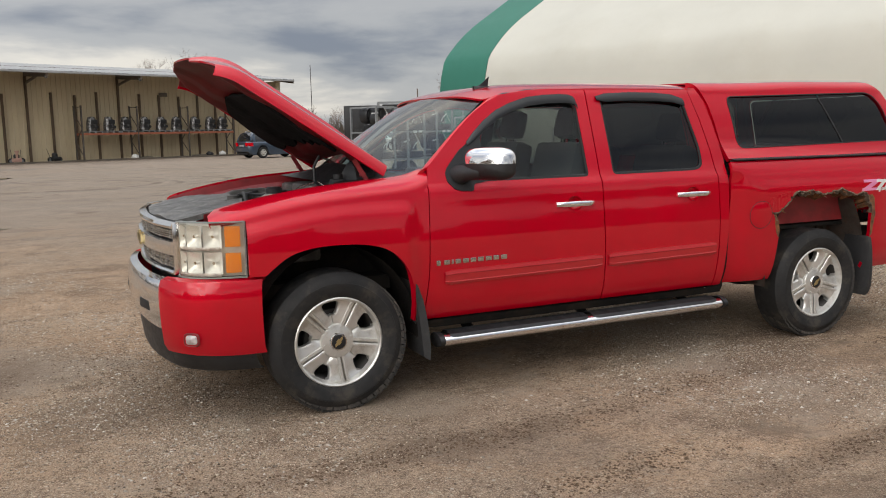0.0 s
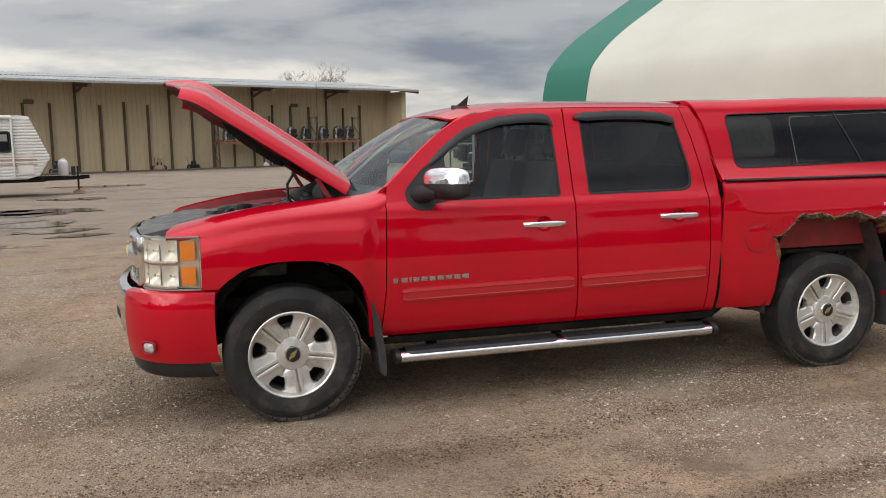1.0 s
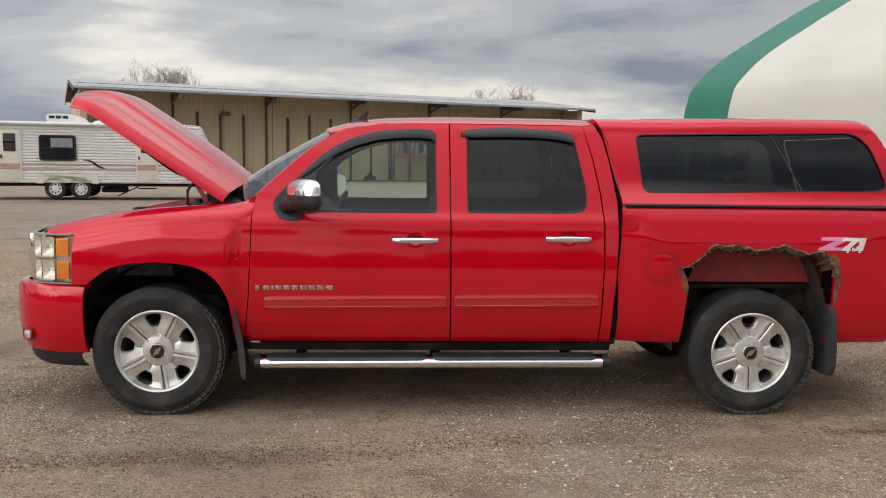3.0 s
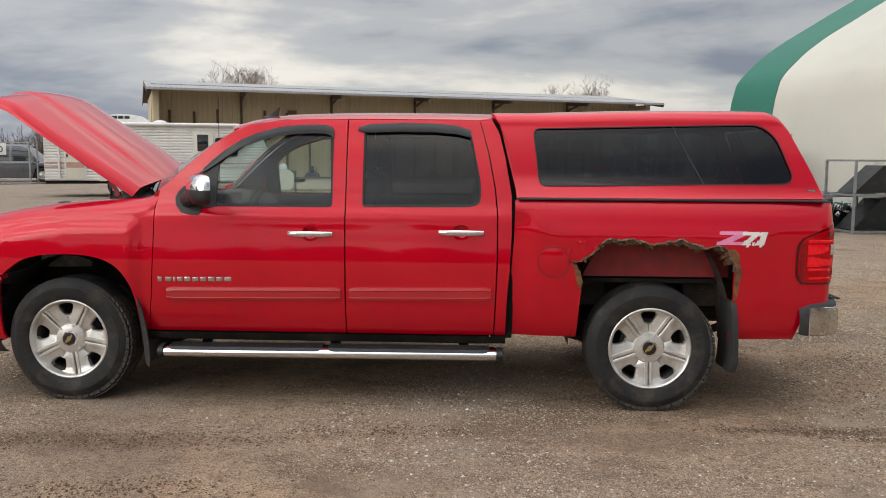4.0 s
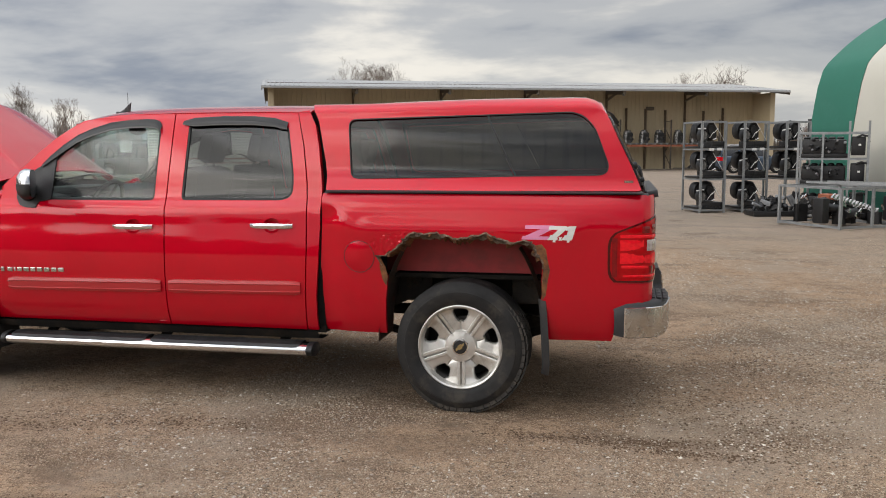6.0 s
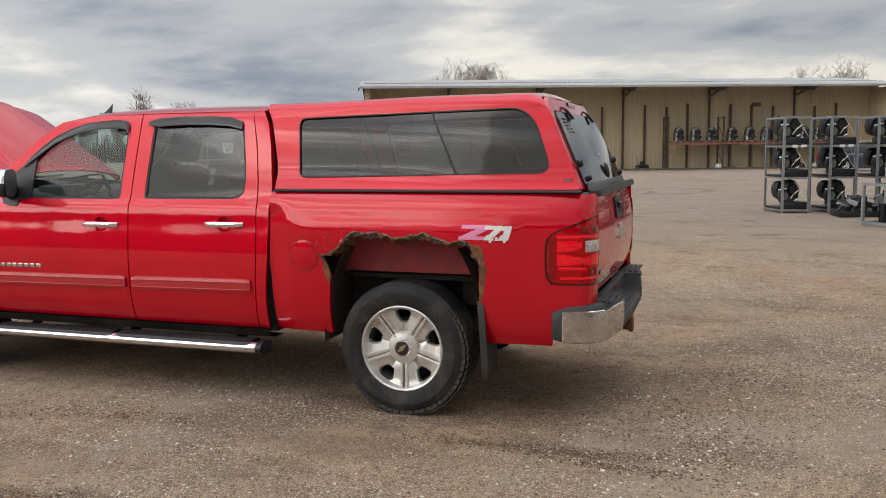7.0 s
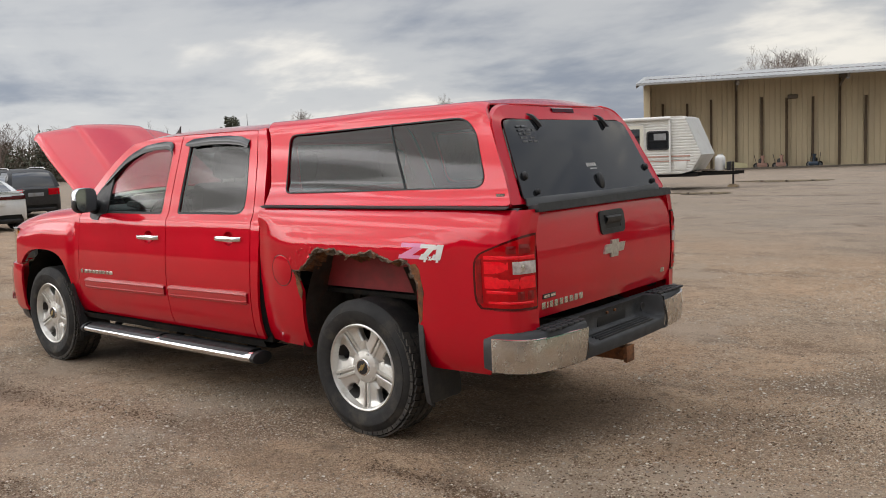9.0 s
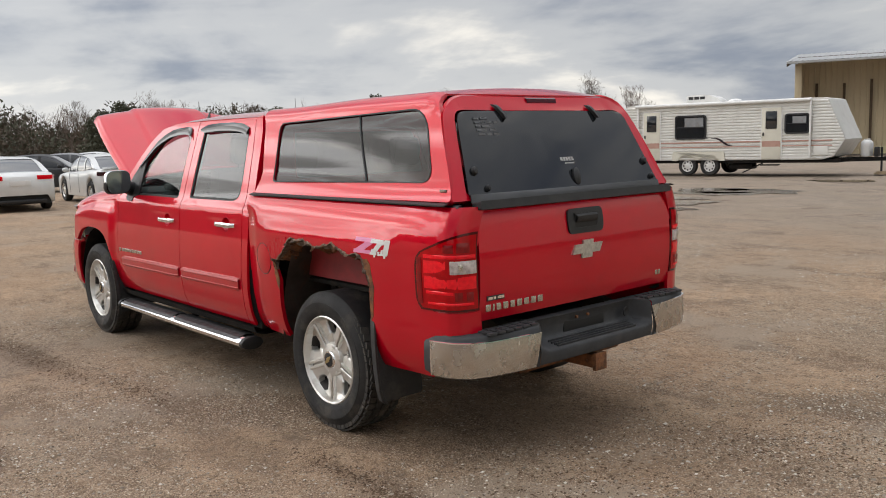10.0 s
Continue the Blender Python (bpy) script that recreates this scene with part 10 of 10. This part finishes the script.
# utility poles
for az, dist, h in ((21.2, 120, 9.5),):
    x, y = polar(az, dist)
    bm = B()
    rod(bm, (0, 0, 0), (0, 0, h * 0.78), 0.13, 0.09, n=8)
    tagged(link("utility_pole", bm, BARK), "weathered wooden utility pole beyond the yard", "utility pole", "utility poles").matrix_world = Matrix.Translation((x, y, 0))

# ---- puddles, damp soil and loose stones ----
def blot(name, cx, cy, rx, ry, rot, z, material, seed, label, category, kind):
    bm = B()
    c, s = math.cos(radians(rot)), math.sin(radians(rot))
    rows = []
    for k in (1.0, 0.5, 0.02):
        row = []
        for j in range(40):
            a = 2 * math.pi * j / 40
            r = k * (1 + 0.55 * noise.noise((math.cos(a) * 1.7 + seed, math.sin(a) * 1.7, seed)) + 0.22 * noise.noise((math.cos(a) * 5 + seed, math.sin(a) * 5, seed)))
            x, y = rx * r * math.cos(a), ry * r * math.sin(a)
            X, Y = cx + x * c - y * s, cy + x * s + y * c
            row.append((X, Y, z if z > 0.006 else ground_z(X, Y) + z * (1 if k < 0.9 else 0.2) + 0.004))
        rows.append(row)
    grid(bm, rows, close_v=True)
    bmesh.ops.recalc_face_normals(bm, faces=bm.faces[:])
    if sum(f.normal.z for f in bm.faces) < 0:
        bmesh.ops.reverse_faces(bm, faces=bm.faces[:])
    return tagged(link(name, bm, material), label, category, kind=kind)


for k, (x, y, rx, ry, rot) in enumerate(((-4.3, 17.6, 1.7, 0.42, 20), (-4.9, 16.6, 1.1, 0.3, 10), (-3.9, 13.6, 1.0, 0.30, 15), (-4.7, 14.6, 0.8, 0.25, 5), (-3.2, 12.0, 0.8, 0.22, 18), (-2.6, 10.9, 0.5, 0.14, 20), (-3.5, 9.3, 0.55, 0.12, 8), (-5.6, 17.9, 1.0, 0.3, 14), (-4.4, 31.5, 1.8, 0.5, 10), (-4.2, 23.0, 1.0, 0.3, 12), (-21.0, 36.5, 3.0, 0.7, 12))):
    blot("puddle", x, y, rx, ry * 1.9, rot, 0.012, PUDDLE, k * 1.7, "shallow puddle of rainwater on the dirt", "puddle", "structure")



def pebble(bm, x, y, r, rnd):
    z = ground_z(x, y) + r * 0.18
    sx, sy, sz = r * rnd.uniform(0.7, 1.3), r * rnd.uniform(0.7, 1.3), r * rnd.uniform(0.4, 0.75)
    a = rnd.uniform(0, 3.14)
    c, s = math.cos(a), math.sin(a)
    pts = [(1, 0, 0), (0.2, 0.95, 0.1), (-0.9, 0.3, 0), (-0.35, -0.9, 0.05), (0.1, 0.1, 1), (0.5, -0.55, 0.5)]
    vs = []
    for px, py, pz in pts:
        px, py, pz = (px + rnd.uniform(-0.15, 0.15)) * sx, (py + rnd.uniform(-0.15, 0.15)) * sy, pz * sz
        vs.append(bm.verts.new((x + px * c - py * s, y + px * s + py * c, z + pz)))
    for q in ((0, 1, 4), (1, 2, 4), (2, 3, 4), (3, 5, 4), (3, 0, 5), (0, 4, 5)):
        bm.faces.new([vs[i] for i in q])


STONE = np.array([(1, 0, 0), (0.2, 0.95, 0.1), (-0.9, 0.3, 0), (-0.35, -0.9, 0.05), (0.1, 0.1, 1), (0.5, -0.55, 0.5)])
STONE_FACES = np.array([(0, 1, 4), (1, 2, 4), (2, 3, 4), (3, 5, 4), (3, 0, 5), (0, 4, 5)])


def strew(name, label, material, n, area, size, patch, seed):
    """Many small stones in one mesh, thick in some patches and thin in others."""
    rng = np.random.default_rng(seed)
    x0, x1, y0, y1 = area
    pts = []
    for x, y, r in zip(rng.uniform(x0, x1, n * 3), rng.uniform(y0, y1, n * 3), rng.random(n * 3)):
        if r < patch(x, y):
            pts.append((x, y, ground_z(x, y)))
        if len(pts) == n:
            break
    pts = np.array(pts)
    k = len(pts)
    r = size[0] + (size[1] - size[0]) * rng.random(k) ** size[2]
    shape = STONE[None] + rng.uniform(-0.18, 0.18, (k, 6, 3))
    shape = shape * (r[:, None] * rng.uniform(0.65, 1.3, (k, 3)) * (1, 1, 0.62))[:, None, :]
    a = rng.uniform(0, 6.283, k)
    c, s = np.cos(a)[:, None], np.sin(a)[:, None]
    out = np.stack([pts[:, 0, None] + shape[..., 0] * c - shape[..., 1] * s, pts[:, 1, None] + shape[..., 0] * s + shape[..., 1] * c, pts[:, 2, None] + shape[..., 2] + r[:, None] * 0.12], -1)
    faces = (np.arange(k)[:, None, None] * 6 + STONE_FACES[None]).reshape(-1, 3)
    me = bpy.data.meshes.new(name)
    me.from_pydata(out.reshape(-1, 3).tolist(), [], faces.tolist())
    me.materials.append(material)
    tagged(new(name, me), label, "gravel", kind="stuff")


def stone_mat(name, dark, light):
    """Every stone its own tone."""
    m = mat(name, dark, light, scale=20, rough=0.92, spec=0.2)
    nodes, links = m.node_tree.nodes, m.node_tree.links
    geo = nodes.new("ShaderNodeNewGeometry")
    mix = nodes.new("ShaderNodeMix")
    mix.data_type = "RGBA"
    mix.inputs["A"].default_value, mix.inputs["B"].default_value = (*dark, 1), (*light, 1)
    links.new(geo.outputs["Random Per Island"], mix.inputs["Factor"])
    links.new(mix.outputs["Result"], nodes["Principled BSDF"].inputs["Base Color"])
    return m


def washed(x, y):
    return 0.42 + 1.1 * noise.noise((x * 0.55, y * 0.55, 9)) + 0.7 * noise.noise((x * 1.9, y * 1.9, 4)) + (0.25 if x > 4.4 and y > -2.4 else 0) - (0.35 if abs(y) < 0.9 and -0.6 < x < 4.6 else 0)


GRIT = stone_mat("fine_grit", (0.072, 0.052, 0.035), (0.62, 0.51, 0.385))
strew("fine_gravel", "fine brown and tan grit strewn over the dirt", GRIT, 120000, (-3.6, 9.6, -5.0, 2.6), (0.0028, 0.0075, 2.0), washed, 5)
strew("fine_gravel", "fine tan and grey grit washed over the yard", GRIT, 70000, (3.5, 11.5, 0.0, 10.0), (0.003, 0.0085, 2.2), lambda x, y: washed(x, y) + 0.15, 15)
strew("fine_gravel", "fine tan and grey grit washed over the yard", GRIT, 40000, (-7.5, -0.5, -1.5, 8.0), (0.003, 0.0080, 2.2), washed, 16)
strew("loose_gravel", "grey-brown gravel stones strewn over the dirt", stone_mat("pebble_stone", (0.17, 0.135, 0.105), (0.50, 0.43, 0.35)), 36000, (-3.6, 10.0, -5.0, 7.0), (0.0033, 0.0125, 3.0), washed, 6)
strew("pale_gravel", "pale limestone gravel chips strewn over the dirt", stone_mat("pale_chip", (0.42, 0.37, 0.30), (0.74, 0.69, 0.60)), 36000, (-3.6, 10.5, -5.0, 7.5), (0.0030, 0.0118, 4.2), lambda x, y: washed(x, y) - 0.15, 7)
rnd = random.Random(5)
# clods and ruts of dark soil
bm = B()
for cx, cy, n, sx, sy, rot in ((0.35, -1.68, 420, 0.75, 0.07, 3), (0.9, -2.35, 160, 0.30, 0.06, 8), (-0.9, 0.6, 260, 0.35, 0.4, 30), (4.65, -1.22, 320, 0.40, 0.045, 4), (4.95, -1.36, 140, 0.22, 0.03, -6), (-2.2, 0.2, 160, 0.5, 0.12, 60), (6.6, 1.6, 200, 0.9, 0.2, 50), (5.6, 0.5, 320, 0.5, 0.28, 20), (2.2, -2.6, 180, 0.5, 0.05, 10), (2.1, -1.45, 140, 0.35, 0.06, 0), (3.3, -3.0, 120, 0.3, 0.04, 15), (5.6, -2.2, 140, 0.4, 0.05, -12), (5.25, -0.7, 420, 0.30, 0.42, 10), (6.1, -1.9, 200, 0.45, 0.10, 35), (-1.4, -1.9, 240, 0.5, 0.10, 40), (1.2, -3.2, 200, 0.6, 0.06, -8)):
    for k in range(n * 5):
        a, c = rnd.gauss(0, sx), rnd.gauss(0, sy)
        x = cx + a * math.cos(radians(rot)) - c * math.sin(radians(rot))
        y = cy + a * math.sin(radians(rot)) + c * math.cos(radians(rot))
        pebble(bm, x, y, 0.0025 + 0.0075 * rnd.random() ** 3, rnd)
tagged(link("soil_clods", bm, MUD, smooth=False), "crumbled dark soil clods along wheel ruts", "soil", kind="stuff")
bm = B()
for k in range(70):
    x, y = rnd.uniform(-2, 8), rnd.uniform(-4.2, 3)
    a, l = rnd.uniform(0, 6.28), rnd.uniform(0.04, 0.14)
    z = ground_z(x, y) + 0.006
    d = Vector((math.cos(a), math.sin(a), 0.04)) * l
    limb(bm, Vector((x, y, z)), Vector((x, y, z)) + d, 0.0022, 0.0012)
tagged(link("straw_bits", bm, mat("dry_straw", (0.30, 0.23, 0.14), rough=0.9), smooth=False), "dry straw and twig bits on the dirt", "straw", kind="stuff")
